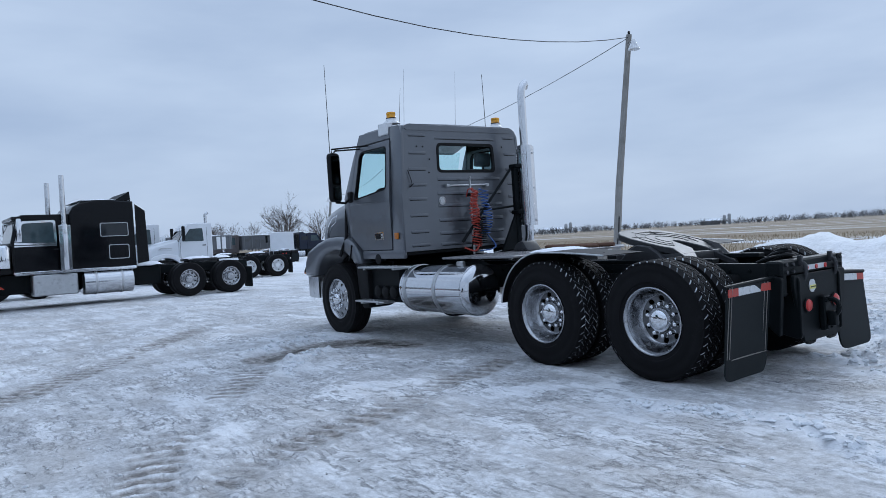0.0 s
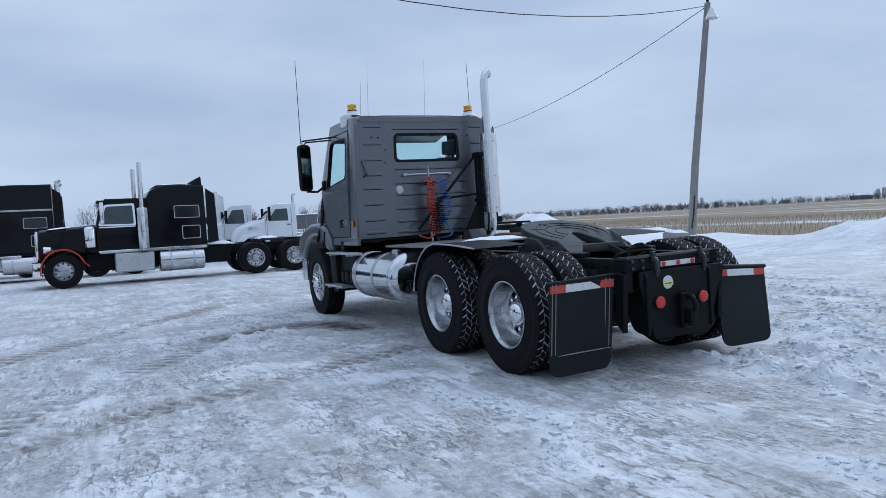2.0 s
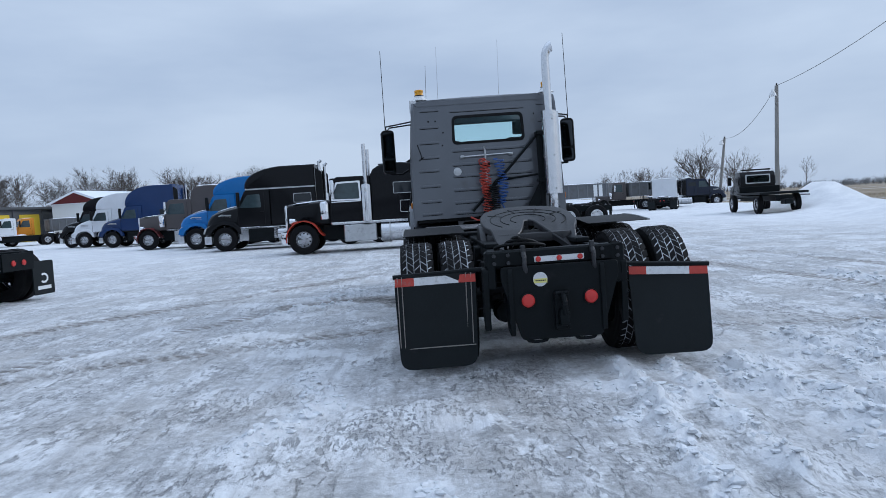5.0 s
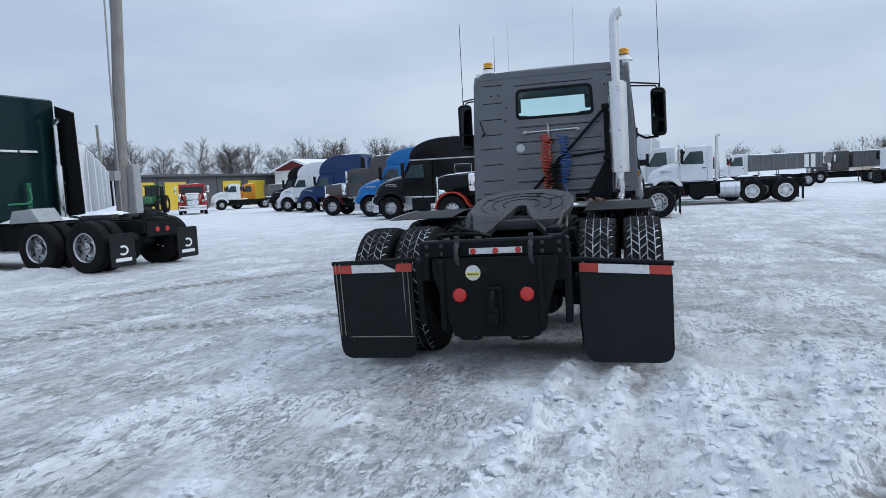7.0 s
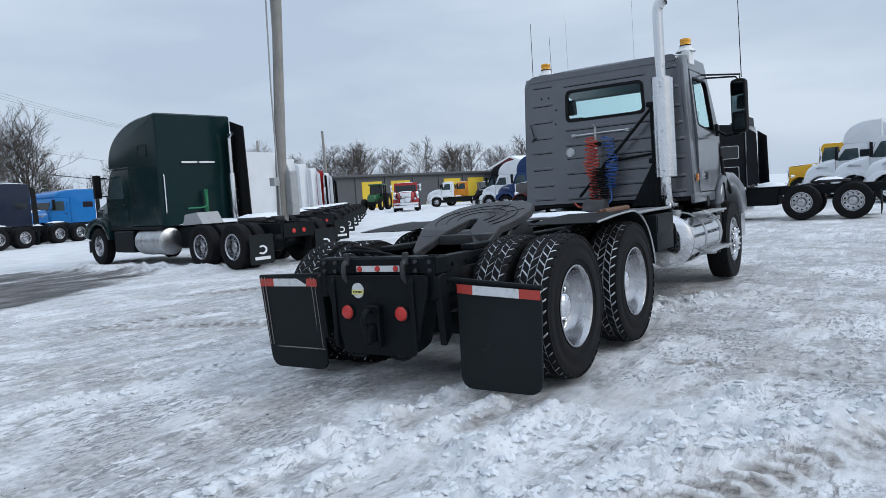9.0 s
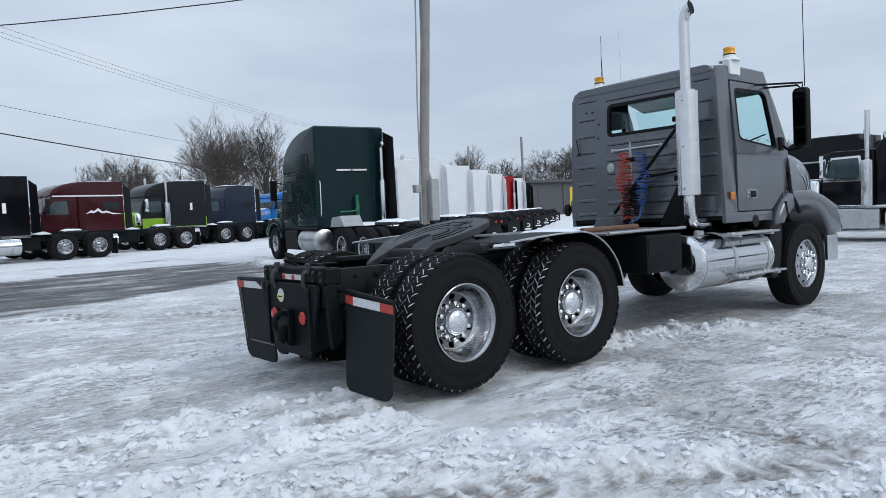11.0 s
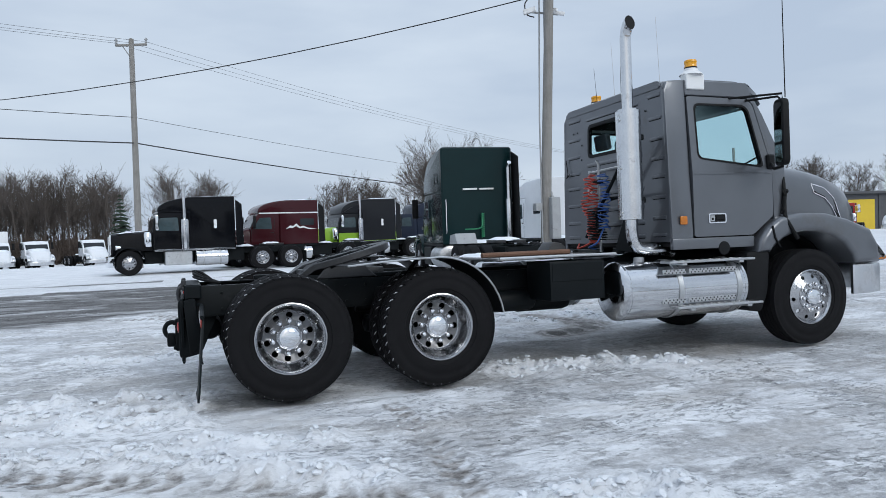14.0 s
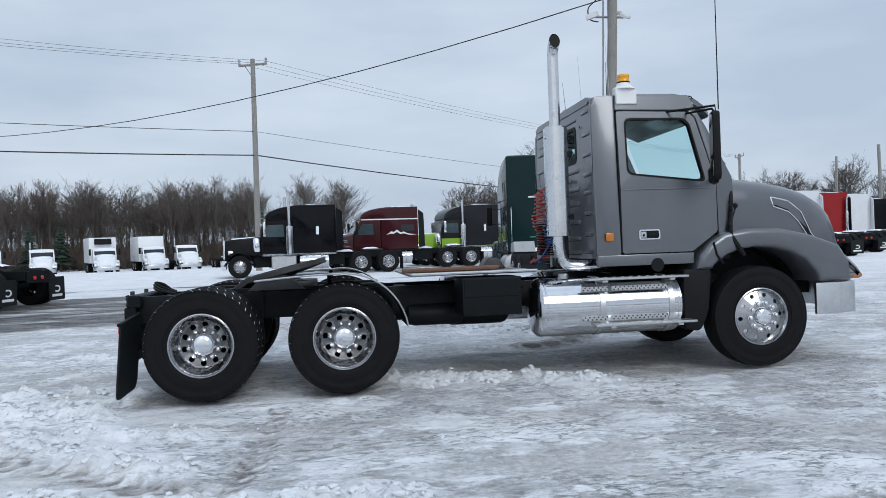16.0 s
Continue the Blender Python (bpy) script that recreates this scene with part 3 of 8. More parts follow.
def field_material():
    m = bpy.data.materials.new("stubble_field_with_snow")
    m.use_nodes = True
    n, l = m.node_tree.nodes, m.node_tree.links
    b = n["Principled BSDF"]
    b.inputs["Roughness"].default_value = 0.95
    tc = n.new("ShaderNodeTexCoord")
    mp = n.new("ShaderNodeMapping")
    mp.inputs["Scale"].default_value, mp.inputs["Rotation"].default_value = (0.010, 0.075, 1), (0, 0, radians(18))
    l.new(tc.outputs["Object"], mp.inputs["Vector"])
    q = n.new("ShaderNodeTexNoise")
    q.inputs["Scale"].default_value, q.inputs["Detail"].default_value, q.inputs["Roughness"].default_value = 1.0, 7, 0.62
    l.new(mp.outputs["Vector"], q.inputs["Vector"])
    f = n.new("ShaderNodeTexNoise")
    f.inputs["Scale"].default_value, f.inputs["Detail"].default_value = 1.4, 6
    l.new(tc.outputs["Object"], f.inputs["Vector"])
    r = n.new("ShaderNodeValToRGB")
    e = r.color_ramp.elements
    e[0].position, e[0].color = 0.44, (0.21, 0.160, 0.100, 1)
    e[1].position, e[1].color = 0.68, (0.62, 0.64, 0.67, 1)
    k = e.new(0.57)
    k.color = (0.29, 0.24, 0.175, 1)
    s = n.new("ShaderNodeMath")
    s.operation = "MULTIPLY_ADD"
    s.inputs[1].default_value = 0.35
    l.new(f.outputs["Fac"], s.inputs[0])
    t = n.new("ShaderNodeMath")
    t.operation = "SUBTRACT"
    t.inputs[1].default_value = 0.175
    l.new(q.outputs["Fac"], t.inputs[0])
    l.new(t.outputs[0], s.inputs[2])
    l.new(s.outputs[0], r.inputs["Fac"])
    l.new(r.outputs["Color"], b.inputs["Base Color"])
    return m


def wear_at(x, y):
    """How trodden (red), how wet and thawed (green), bare earth (blue), and how much broken snow lies there (alpha)."""
    d = math.hypot((x - 1) / 1.3, y)
    worn = max(0.22, min(1, 1.25 - d / 26))
    if y > 3.5:
        worn *= max(0.6, 1 - (y - 3.5) * 0.05)
    if y < -11:
        worn *= max(0.1, 1 + (y + 11) / 6)
    step = lambda v: max(0.0, min(1.0, v))
    y0 = 7.3 + 0.52 * (x + 1)
    wet = step((y - y0 + 1.2) / 2.2) * step((22.5 + 0.1 * x - y) / 3.0) * step((8.5 - x) / 4.0) * step((x + 75) / 10)
    if 16.5 < y - 0.15 * x < 19.5:
        wet *= 0.45
    s, o, L = along(((4.29, 2.95), (4.56, 2.18), (4.64, 1.75), (4.38, 1.43), (3.85, 1.28)), x, y)
    earth = step(1.15 - abs(o) / 0.34) * (0.75 + 0.9 * abs(noise.noise(Vector((x * 3, y * 3, 2)))))
    under = step(1.3 - abs(y)) * step(min(x + 0.8, 7 - x))
    worn = min(1, worn + 0.4 * under)
    for pts, w, cleat in TRACKS:
        if close_to(pts, x, y, 1.3 * w):
            s, o, L = along(pts, x, y)
            if abs(o) < w * 1.3:
                bar = max(0.0, math.sin(s * 36 + 4.5 * abs(o) / w))
                far = 0.70 + 0.9 * noise.noise(Vector((s * 0.8, w * 30, 1.3)))
                earth = max(earth, step(far + 0.15) * (0.56 - 0.52 * bar * min(1, cleat)) * math.exp(-(o / (w * 0.85)) ** 4) * (0.6 + abs(noise.noise(Vector((x * 7, y * 7, 2))))))
    heap = heap_at(x, y) if abs(x) < 12 and abs(y) < 15 else 0.0
    stain = step(1 - math.hypot((x + 1.05) / 0.55, (y + 0.95) / 0.28))
    return worn * (1 - 0.6 * heap), wet, min(1, max(earth, 0.5 * stain)) * (1 - 0.6 * heap), min(1, clumps(x, y) + heap)


def make_ground():
    xs, ys = lines(-5.6, 7.6, 0.034, 1600), lines(-7.4, 7.8, 0.034, 1600)
    nx, ny = len(xs), len(ys)
    verts, cols = [], []
    for y in ys:
        for x in xs:
            verts.append((x, y, ground_z(x, y) if abs(x) < 120 and abs(y) < 120 else drop_at(x, y)))
            cols.extend(wear_at(x, y) if abs(x) < 80 and abs(y) < 80 else (0.25, 0, 0, 0.5))
    faces, idx = [], []
    for j in range(ny - 1):
        for i in range(nx - 1):
            a = j * nx + i
            faces.append((a, a + 1, a + nx + 1, a + nx))
            cx, cy = (xs[i] + xs[i + 1]) / 2, (ys[j] + ys[j + 1]) / 2
            idx.append(1 if cy < field_edge(cx) - 1.0 and cx > -60 else 0)
    me = bpy.data.meshes.new("ground")
    me.from_pydata(verts, [], faces)
    me.materials.append(ground_material())
    me.materials.append(field_material())
    me.polygons.foreach_set("material_index", idx)
    me.polygons.foreach_set("use_smooth", [True] * len(faces))
    att = me.color_attributes.new("wear", "FLOAT_COLOR", "POINT")
    att.data.foreach_set("color", cols)
    return tagged(new("ground", me), "snowy truck yard with packed ice, ruts and slush", "ground", "", "structure")


ground = make_ground()


# ---- wheels ----
def tyre_mesh(r, w, lugs, rim_r, n=48):
    """A tyre about the y axis, centred on 0: carcass with shoulders, and lug blocks round the tread."""
    bm = B()
    h = w / 2
    lathe(bm, [(rim_r, -h * 0.80), (rim_r + 0.03, -h * 0.92), (rim_r + (r - rim_r) * 0.45, -h), (r - 0.06, -h * 0.97), (r - 0.025, -h * 0.90), (r - 0.016, -h * 0.78), (r - 0.014, 0), (r - 0.016, h * 0.78), (r - 0.025, h * 0.90), (r - 0.06, h * 0.97), (rim_r + (r - rim_r) * 0.45, h), (rim_r + 0.03, h * 0.92), (rim_r, h * 0.80)], "y", (0, 0, 0), n, True)
    for k in range(lugs):
        a0 = 2 * math.pi * k / lugs
        for row, (ya, yb, off, skew) in enumerate(((-0.93, -0.52, 0.0, 0.22), (-0.46, -0.04, 0.5, -0.30), (0.04, 0.46, 0.0, 0.30), (0.52, 0.93, 0.5, -0.22))):
            span = 2 * math.pi / lugs * 0.78
            a = a0 + off * 2 * math.pi / lugs
            lo, hi = [], []
            for yy, s in ((ya, 0), (yb, 1)):
                for e in (0, 1):
                    t = a + span * e + (s - 0.5) * skew * 2 * math.pi / lugs * 2.2
                    drop = 0.012 if abs(yy) > 0.9 else 0.0
                    for rad, lst in ((r - 0.03, lo), (r - drop, hi)):
                        lst.append(bm.verts.new((rad * math.cos(t), yy * h, rad * math.sin(t))))
            o = (0, 1, 3, 2)
            bm.faces.new([hi[i] for i in o])
            for i in range(4):
                p, q = o[i], o[(i + 1) % 4]
                bm.faces.new((lo[p], lo[q], hi[q], hi[p]))
    return bm


def plain_tyre(r, w, rim_r, n=28):
    h = w / 2
    return lathe(B(), [(rim_r, -h * 0.8), (rim_r + 0.04, -h * 0.95), (r - 0.10, -h), (r - 0.03, -h * 0.93), (r, -h * 0.72), (r, h * 0.72), (r - 0.03, h * 0.93), (r - 0.10, h), (rim_r + 0.04, h * 0.95), (rim_r, h * 0.8)], "y", (0, 0, 0), n, True)


def disc_with_holes(bm, r0, r1, rh, r_hole, depth, count, t=0.012, nh=10):
    """A wheel disc whose face follows depth(r), pierced by round hand holes; outward is +y."""
    for k in range(count):
        a0, a1 = 2 * math.pi * k / count, 2 * math.pi * (k + 1) / count
        am = (a0 + a1) / 2
        ang = [2 * math.pi * i / 24 for i in range(24)]
        outer, inner = [], []
        half = (a1 - a0) / 2
        for q in ang:
            dx, dy = math.cos(q), math.sin(q)
            sx = half * rh
            kx = sx / abs(dx) if abs(dx) > 1e-6 else 9
            ky = ((r1 - rh) if dy > 0 else (rh - r0)) / abs(dy) if abs(dy) > 1e-6 else 9
            kk = min(kx, ky)
            outer.append((am + dx * kk / rh, rh + dy * kk))
            inner.append((am + dx * r_hole / rh, rh + dy * r_hole))
        corners = [(a0, r0), (a0, r1), (a1, r0), (a1, r1)]
        for c in corners:
            i = min(range(24), key=lambda j: (outer[j][0] - c[0]) ** 2 + ((outer[j][1] - c[1]) / rh) ** 2)
            outer[i] = c
        rings = []
        for poly, back in ((outer, 0), (inner, 0), (inner, 1), (outer, 1)):
            rings.append([bm.verts.new((r * math.cos(a), depth(r) - t * back, r * math.sin(a))) for a, r in poly])
        for j in range(3):
            p, q = rings[j], rings[j + 1]
            for i in range(24):
                bm.faces.new((p[i], p[(i + 1) % 24], q[(i + 1) % 24], q[i]))
    return bm


def simple_rim(front, white):
    """A far truck's wheel: barrel, disc with hand holes, hub."""
    bm = B()
    if front:
        lathe(bm, [(0.285, -0.10), (0.30, 0.10), (0.285, 0.115), (0.27, 0.10), (0.26, 0.05)], "y", (0, 0, 0), 24, False, False)
        disc_with_holes(bm, 0.14, 0.262, 0.215, 0.026, lambda r: 0.05 + (0.26 - r) * 0.35, 10 if not white else 5)
        lathe(bm, [(0.145, 0.05), (0.145, 0.09), (0.10, 0.10), (0.095, 0.15), (0.03, 0.165), (0.001, 0.165)], "y", (0, 0, 0), 16)
    else:
        lathe(bm, [(0.27, -0.10), (0.27, 0.10), (0.30, 0.125), (0.285, 0.135), (0.262, 0.11), (0.255, -0.04)], "y", (0, 0, 0), 24, False, False)
        disc_with_holes(bm, 0.14, 0.258, 0.215, 0.027, lambda r: -0.03 - (0.26 - r) * 0.15, 10 if not white else 5)
        lathe(bm, [(0.145, -0.06), (0.145, -0.02), (0.115, 0.0), (0.11, 0.07), (0.05, 0.085), (0.001, 0.085)], "y", (0, 0, 0), 16)
    return bm


FAR = {}


def far_wheel(parent, x, y, front, white=False):
    """A wheel under a parked truck: tyre, with the rim on its outer face."""
    if "tyre" not in FAR:
        FAR["tyre"] = part("tyre", plain_tyre(0.52, 0.28, 0.29), rubber)
        for f in (0, 1):
            for w in (0, 1):
                FAR[f, w] = part("rim", simple_rim(f, w), white_plastic if w else rim_metal)
    first = "used" not in FAR
    src = FAR["tyre"]
    side = 1 if y > 0 else -1
    ty = src if first else new("tyre", src.data)
    FAR["used"] = True
    ty.parent = parent
    ty.matrix_basis = pose(x, y, 0.52) @ (Matrix() if side > 0 else pose(0, 0, 0, 0, 0, 180))
    key = (int(front), int(white))
    r = FAR[key] if key not in FAR.get("rims", ()) else new("rim", FAR[key].data)
    FAR.setdefault("rims", set()).add(key)
    r.parent = ty
    return ty


# ---- parked road tractors ----
def paint(name, c, rough=0.22, metal=0.0):
    return mat(name, c, rough, metal, 0.08, 2.0, 120, 0.0, 0.10, tuple(min(1, v * 0.75 + 0.015) for v in c), 0.80, 0.16 if max(c) < 0.03 else 0.3)


def snow_patch(bm, x0, x1, y0, y1, z, h=0.05, tilt=None, seed=0):
    """A settled layer of snow with a soft, uneven edge."""
    n, k = 8, 6
    grid = []
    for i in range(n + 1):
        row = []
        for j in range(k + 1):
            u, v = i / n, j / k
            e = min(1, 4 * min(u, 1 - u)) ** 0.5 * min(1, 4 * min(v, 1 - v)) ** 0.5
            w = 0.10 * noise.noise(Vector((i * 0.7, j * 0.9, seed * 3.3)))
            x = x0 + (x1 - x0) * (u + (w * 0.6 if 0 < i < n else w * 0.3))
            y = y0 + (y1 - y0) * (v + (w * 0.4 if 0 < j < k else w * 0.2))
            base = z if tilt is None else tilt(x)
            row.append(bm.verts.new((x, y, base - 0.02 + (h + 0.02) * e * (0.8 + 3 * w))))
        grid.append(row)
    for i in range(n):
        for j in range(k):
            bm.faces.new((grid[i][j], grid[i + 1][j], grid[i + 1][j + 1], grid[i][j + 1]))
    lo = [bm.verts.new((q[0], q[1], (z if tilt is None else tilt(q[0])) - 0.025)) for q in ((x0, y0), (x1, y0), (x1, y1), (x0, y1))]
    bm.faces.new(lo)
    return bm


def fairing(x0, z0, x1, z1, n=9):
    """The rounded front of a raised roof, from its top down to the cab."""
    return [(x0 + (x1 - x0) * math.sin(math.pi / 2 * i / n), z1 + (z0 - z1) * math.cos(math.pi / 2 * i / n) ** 0.85) for i in range(n + 1)]


def semi(label, x, y, head, body, hood="long", hood_paint=None, fender=None, lower=None, sleeper=1.9, roof=3.1, shape="stand", wb=6.1, stacks=2, stack_top=3.7, white_wheels=False, marks=False, tank=1.4, snow=True, stripe=None, group="trucks parked in the snowy yard", dump=None, rear_fender=False, axles=2, visor=False, seed=0, air=None, plain=False):
    """A parked road tractor, front axle over (x, y), heading in degrees; x forward in its own frame."""
    t = thing("parked_truck", label, "truck", group, pose(x, y, drop_at(x, y), 0, 0, head))
    hood_paint, fender, lower = hood_paint or body, fender or hood_paint or body, lower or body
    cowl = -0.95 if hood == "long" else -0.55
    cab_back = cowl - 1.45
    back = cab_back - sleeper
    cab_top = {"day": roof}.get(shape, 2.62)
    W = 1.08
    # chassis
    bm = B()
    for s in (-1, 1):
        box(bm, -wb - 1.5, 0.7, s * 0.43 - 0.045, s * 0.43 + 0.045, 0.74, 1.0, 0.01)
    for q in (-wb - 1.4, -wb, -wb + 1.6, -2.2):
        box(bm, q - 0.06, q + 0.06, -0.42, 0.42, 0.78, 0.97, 0.01)
    part("frame", bm, black_paint, t)
    bm = B()
    for q in (-wb - 0.66, -wb + 0.66)[:axles]:
        lathe(bm, [(0.11, -0.95), (0.11, 0.95)], "y", (q, 0, 0.52), 10)
        lathe(bm, [(0.02, -0.24), (0.2, -0.14), (0.2, 0.14), (0.02, 0.24)], "x", (q, 0, 0.52), 12)
    lathe(bm, [(0.07, -0.9), (0.07, 0.9)], "y", (0, 0, 0.5), 8)
    part("axle", bm, black_paint, t)
    if not dump:
        bm = B()
        prism(bm, soften([(-wb - 0.55, -0.42), (-wb - 0.55, -0.12), (-wb - 0.1, -0.05), (-wb - 0.1, 0.05), (-wb - 0.55, 0.12), (-wb - 0.55, 0.42), (-wb + 0.2, 0.46), (-wb + 0.5, 0.2), (-wb + 0.5, -0.2), (-wb + 0.2, -0.46)], 0.1), "z", 1.06, 1.14, 0.01)
        part("fifth_wheel", bm, greased, t)
        if snow:
            bm = snow_patch(B(), -wb - 0.4, -wb + 0.4, -0.4, 0.4, 1.14, 0.09, None, seed)
            snow_patch(bm, back - 0.9, back - 0.15, -0.75, 0.75, 1.06, 0.10, None, seed + 1)
            part("snow_layer", bm, snow_cap, t, "settled snow on the chassis")
    # gearbox, crossmembers and lines close the space under the cab
    part("under_body", box(B(), min(-2.2, -wb + 1.35), -0.62, -0.62, 0.62, 0.44, 1.0, 0.03), black_paint, t)
    # wheels
    for s in (-1, 1):
        far_wheel(t, 0, s * 1.03, True, white_wheels)
        for q in (-wb - 0.66, -wb + 0.66)[:axles]:
            far_wheel(t, q, s * 1.08, False, white_wheels)
            ty = new("tyre", FAR["tyre"].data)
            ty.parent, ty.matrix_basis = t, pose(q, s * 0.74, 0.52)
    # cab
    rake = 0.16 if hood == "long" else 0.34
    prof = [(cab_back, 1.02), (cab_back, cab_top), (cowl - rake - 0.12, cab_top), (cowl - rake, cab_top - 0.12), (cowl, 1.78), (cowl, 1.02)]
    part("cab", prism(B(), prof, "y", -W, W, 0.06, 3), [body], t)
    if lower is not body:
        part("lower_panel", prism(B(), [(cab_back - sleeper, 1.0), (cab_back - sleeper, 1.52), (cowl - 0.02, 1.52), (cowl - 0.02, 1.0)], "y", -W - 0.008, W + 0.008, 0.01, 1), lower, t)
    # glazing, set a little proud of the panels
    bm = B()
    for s in (-1, 1):
        win = soften([(cab_back + 0.38, 1.82), (cab_back + 0.42, cab_top - 0.22), (cowl - rake - 0.14, cab_top - 0.24), (cowl - 0.12, 1.84)], 0.06)
        prism(bm, win, "y", s * (W + 0.006), s * (W - 0.03))
    part("side_window", bm, cab_glass, t)
    bm = B()
    wsm = Matrix.Translation((cowl - 0.0, 0, 1.80)) @ Matrix.Rotation(-math.atan2(rake, cab_top - 0.12 - 1.78), 4, "Y")
    box(bm, -0.01, 0.02, -W + 0.12, W - 0.12, 0.05, cab_top - 2.02, 0.008, 1, wsm)
    part("windscreen", bm, dark_glass, t)
    bm = B()
    for s in (-1, 1):
        for q in (cab_back + 0.24, cowl - 0.06):
            box(bm, q - 0.006, q + 0.006, s * (W + 0.001), s * (W + 0.005), 1.08, cab_top - 0.18, 0)
        box(bm, cab_back + 0.24, cowl - 0.06, s * (W + 0.001), s * (W + 0.005), 1.07, 1.085, 0)
        box(bm, cab_back + 0.30, cab_back + 0.44, s * W, s * (W + 0.03), 1.62, 1.66, 0.006)
    part("door_seam", bm, black_plastic, t)
    # sleeper
    if sleeper > 0:
        if shape == "stand":
            prof = [(back, 1.02), (back + 0.02, roof - 0.06), (cab_back - sleeper * 0.6, roof), (cab_back - sleeper * 0.36, roof - 0.01), (cab_back - 0.28, roof - 0.09), (cab_back - 0.10, roof - 0.20), (cab_back + 0.02, roof - 0.42), (cab_back + 0.02, 1.02)]
        else:
            prof = [(back, 1.02), (back, roof)] + fairing(cab_back - sleeper * 0.35, roof, cowl - rake - 0.05, cab_top + 0.04) + [(cowl - rake - 0.10, cab_top - 0.02), (cab_back, cab_top - 0.02), (cab_back, 1.02)]
        if plain:
            prof = [(back, 1.02), (back, roof - 0.04), (back + 0.06, roof)] + fairing(back + 0.5, roof - 0.03, cowl - rake + 0.02, cab_top + 0.02) + [(cowl - rake - 0.10, cab_top - 0.02), (cab_back, cab_top - 0.02), (cab_back, 1.02)]
        part("sleeper", prism(B(), prof, "y", -W - 0.02, W + 0.02, 0.10, 3), body, t)
        bm = B()
        for s in (-1, 1) if seed < 3 else ():
            for a, c, d, e in ((back + 0.22, back + 0.95, 1.96, 2.32), (back + 0.22, back + 0.74, 1.30, 1.68)):
                holed(bm, rounded(a - 0.02, c + 0.02, d - 0.02, e + 0.02, 0.05), rounded(a, c, d, e, 0.04), "y", s * (W + 0.015), s * (W + 0.035))
        if seed < 3:
            part("window_trim", bm, brushed, t)
        bm = B()
        tag = seed in (30, 32)
        for s in (-1, 1) if not plain else ():
            prism(bm, rounded(back + 0.80, back + 0.93, 1.90, 2.28, 0.02) if tag else rounded(back + 0.23, back + 0.94, 1.97, 2.31, 0.04), "y", s * (W + 0.016), s * (W + 0.028))
        if not plain:
            part("side_vent" if tag else "sleeper_window", bm, white_plastic if tag else dark_glass, t)
        else:
            part("grab_rail", tube(B(), [(back - 0.02, 0.98, 1.35), (back - 0.05, 0.98, 1.4), (back - 0.05, 0.98, 2.3), (back - 0.02, 0.98, 2.35)], 0.015, 6), chrome, t)
            part("side_seam", box(B(), back + 0.02, cowl - 0.3, W + 0.02, W + 0.026, 2.60, 2.615, 0), black_plastic, t)
            part("side_vent", holed(B(), rounded(back + 0.5, back + 0.95, 2.85, 3.15, 0.05), rounded(back + 0.52, back + 0.93, 2.87, 3.13, 0.04), "y", W + 0.015, W + 0.03), black_plastic, t)
            part("deck_box", prism(B(), [(back - 1.05, 1.04), (back - 1.18, 1.30), (back - 1.72, 1.34), (back - 1.95, 1.06)], "y", 0.58, 1.16, 0.02, 2), grey_box, t)
            for q in (-wb - 0.66, -wb + 0.66):
                for s in (-1, 1):
                    part("hub", lathe(B(), [(0.12, 0.98), (0.11, 1.10), (0.06, 1.13), (0.001, 1.13)], "y", (q, 0, 0.52), 14) if s > 0 else lathe(B(), [(0.12, -0.98), (0.11, -1.10), (0.06, -1.13), (0.001, -1.13)], "y", (q, 0, 0.52), 14), rust, t)
        bm = B()
        for s in (-1,) if plain else (-1, 1):
            prism(bm, [(back - (0.70 if plain else 0.35), 1.15), (back - (0.62 if plain else 0.30), roof - 0.35), (back - 0.02, roof - 0.15), (back - 0.02, 1.10)], "y", s * (W - 0.02), s * (W + 0.02), 0.01, 1)
        part("side_extender", bm, black_plastic if hood == "aero" and body is not p_white else body, t)
        if stripe is brushed:
            bm = B()
            for s in (-1, 1):
                box(bm, cab_back - 0.9, cab_back + 0.45, s * 1.08, s * 1.15, 0.46, 0.98, 0.02)
                box(bm, cab_back + 0.47, cowl - 0.05, s * 1.08, s * 1.15, 0.42, 1.0, 0.02)
            part("side_fairing", bm, polished, t)
        if stripe:
            bm = B()
            for s in (-1, 1):
                box(bm, back + 0.02, cowl - rake - 0.1, s * (W + 0.018), s * (W + 0.032), 2.58, 2.64, 0.004)
            part("trim_strip", bm, stripe, t)
        if snow and not plain:
            part("snow_layer", snow_patch(B(), back + 0.1, cab_back - (0.3 if shape == "stand" else 0.5), -W + 0.05, W - 0.05, roof, 0.06, None, seed + 2), snow_cap, t, "thin snow on the roof")
    elif snow:
        part("snow_layer", snow_patch(B(), cab_back + 0.05, cowl - rake - 0.15, -W + 0.08, W - 0.08, cab_top, 0.05, None, seed + 2), snow_cap, t, "thin snow on the roof")
    if visor:
        part("sun_visor", box(B(), cowl - rake - 0.15, cowl - rake + 0.12, -W + 0.05, W - 0.05, cab_top - 0.14, cab_top - 0.04, 0.02), black_gloss, t)
    # hood and front
    nose = 0.62 if hood == "long" else 0.95
    if hood == "long":
        top = lambda q: 1.86 - 0.10 * (q - cowl) / (nose - cowl)
        secs = []
        for q, hw, low in ((cowl + 0.005, 0.86, 1.02), (cowl + 0.5, 0.80, 1.0), (0.0, 0.66, 0.98), (nose - 0.06, 0.56, 0.78), (nose, 0.52, 0.80)):
            z = top(q) - (0.04 if q == nose else 0)
            secs.append([(q, -hw, low), (q, -hw, z - 0.16), (q, -hw + 0.05, z - 0.06), (q, -hw + 0.18, z), (q, 0, z + 0.02), (q, hw - 0.18, z), (q, hw - 0.05, z - 0.06), (q, hw, z - 0.16), (q, hw, low)])
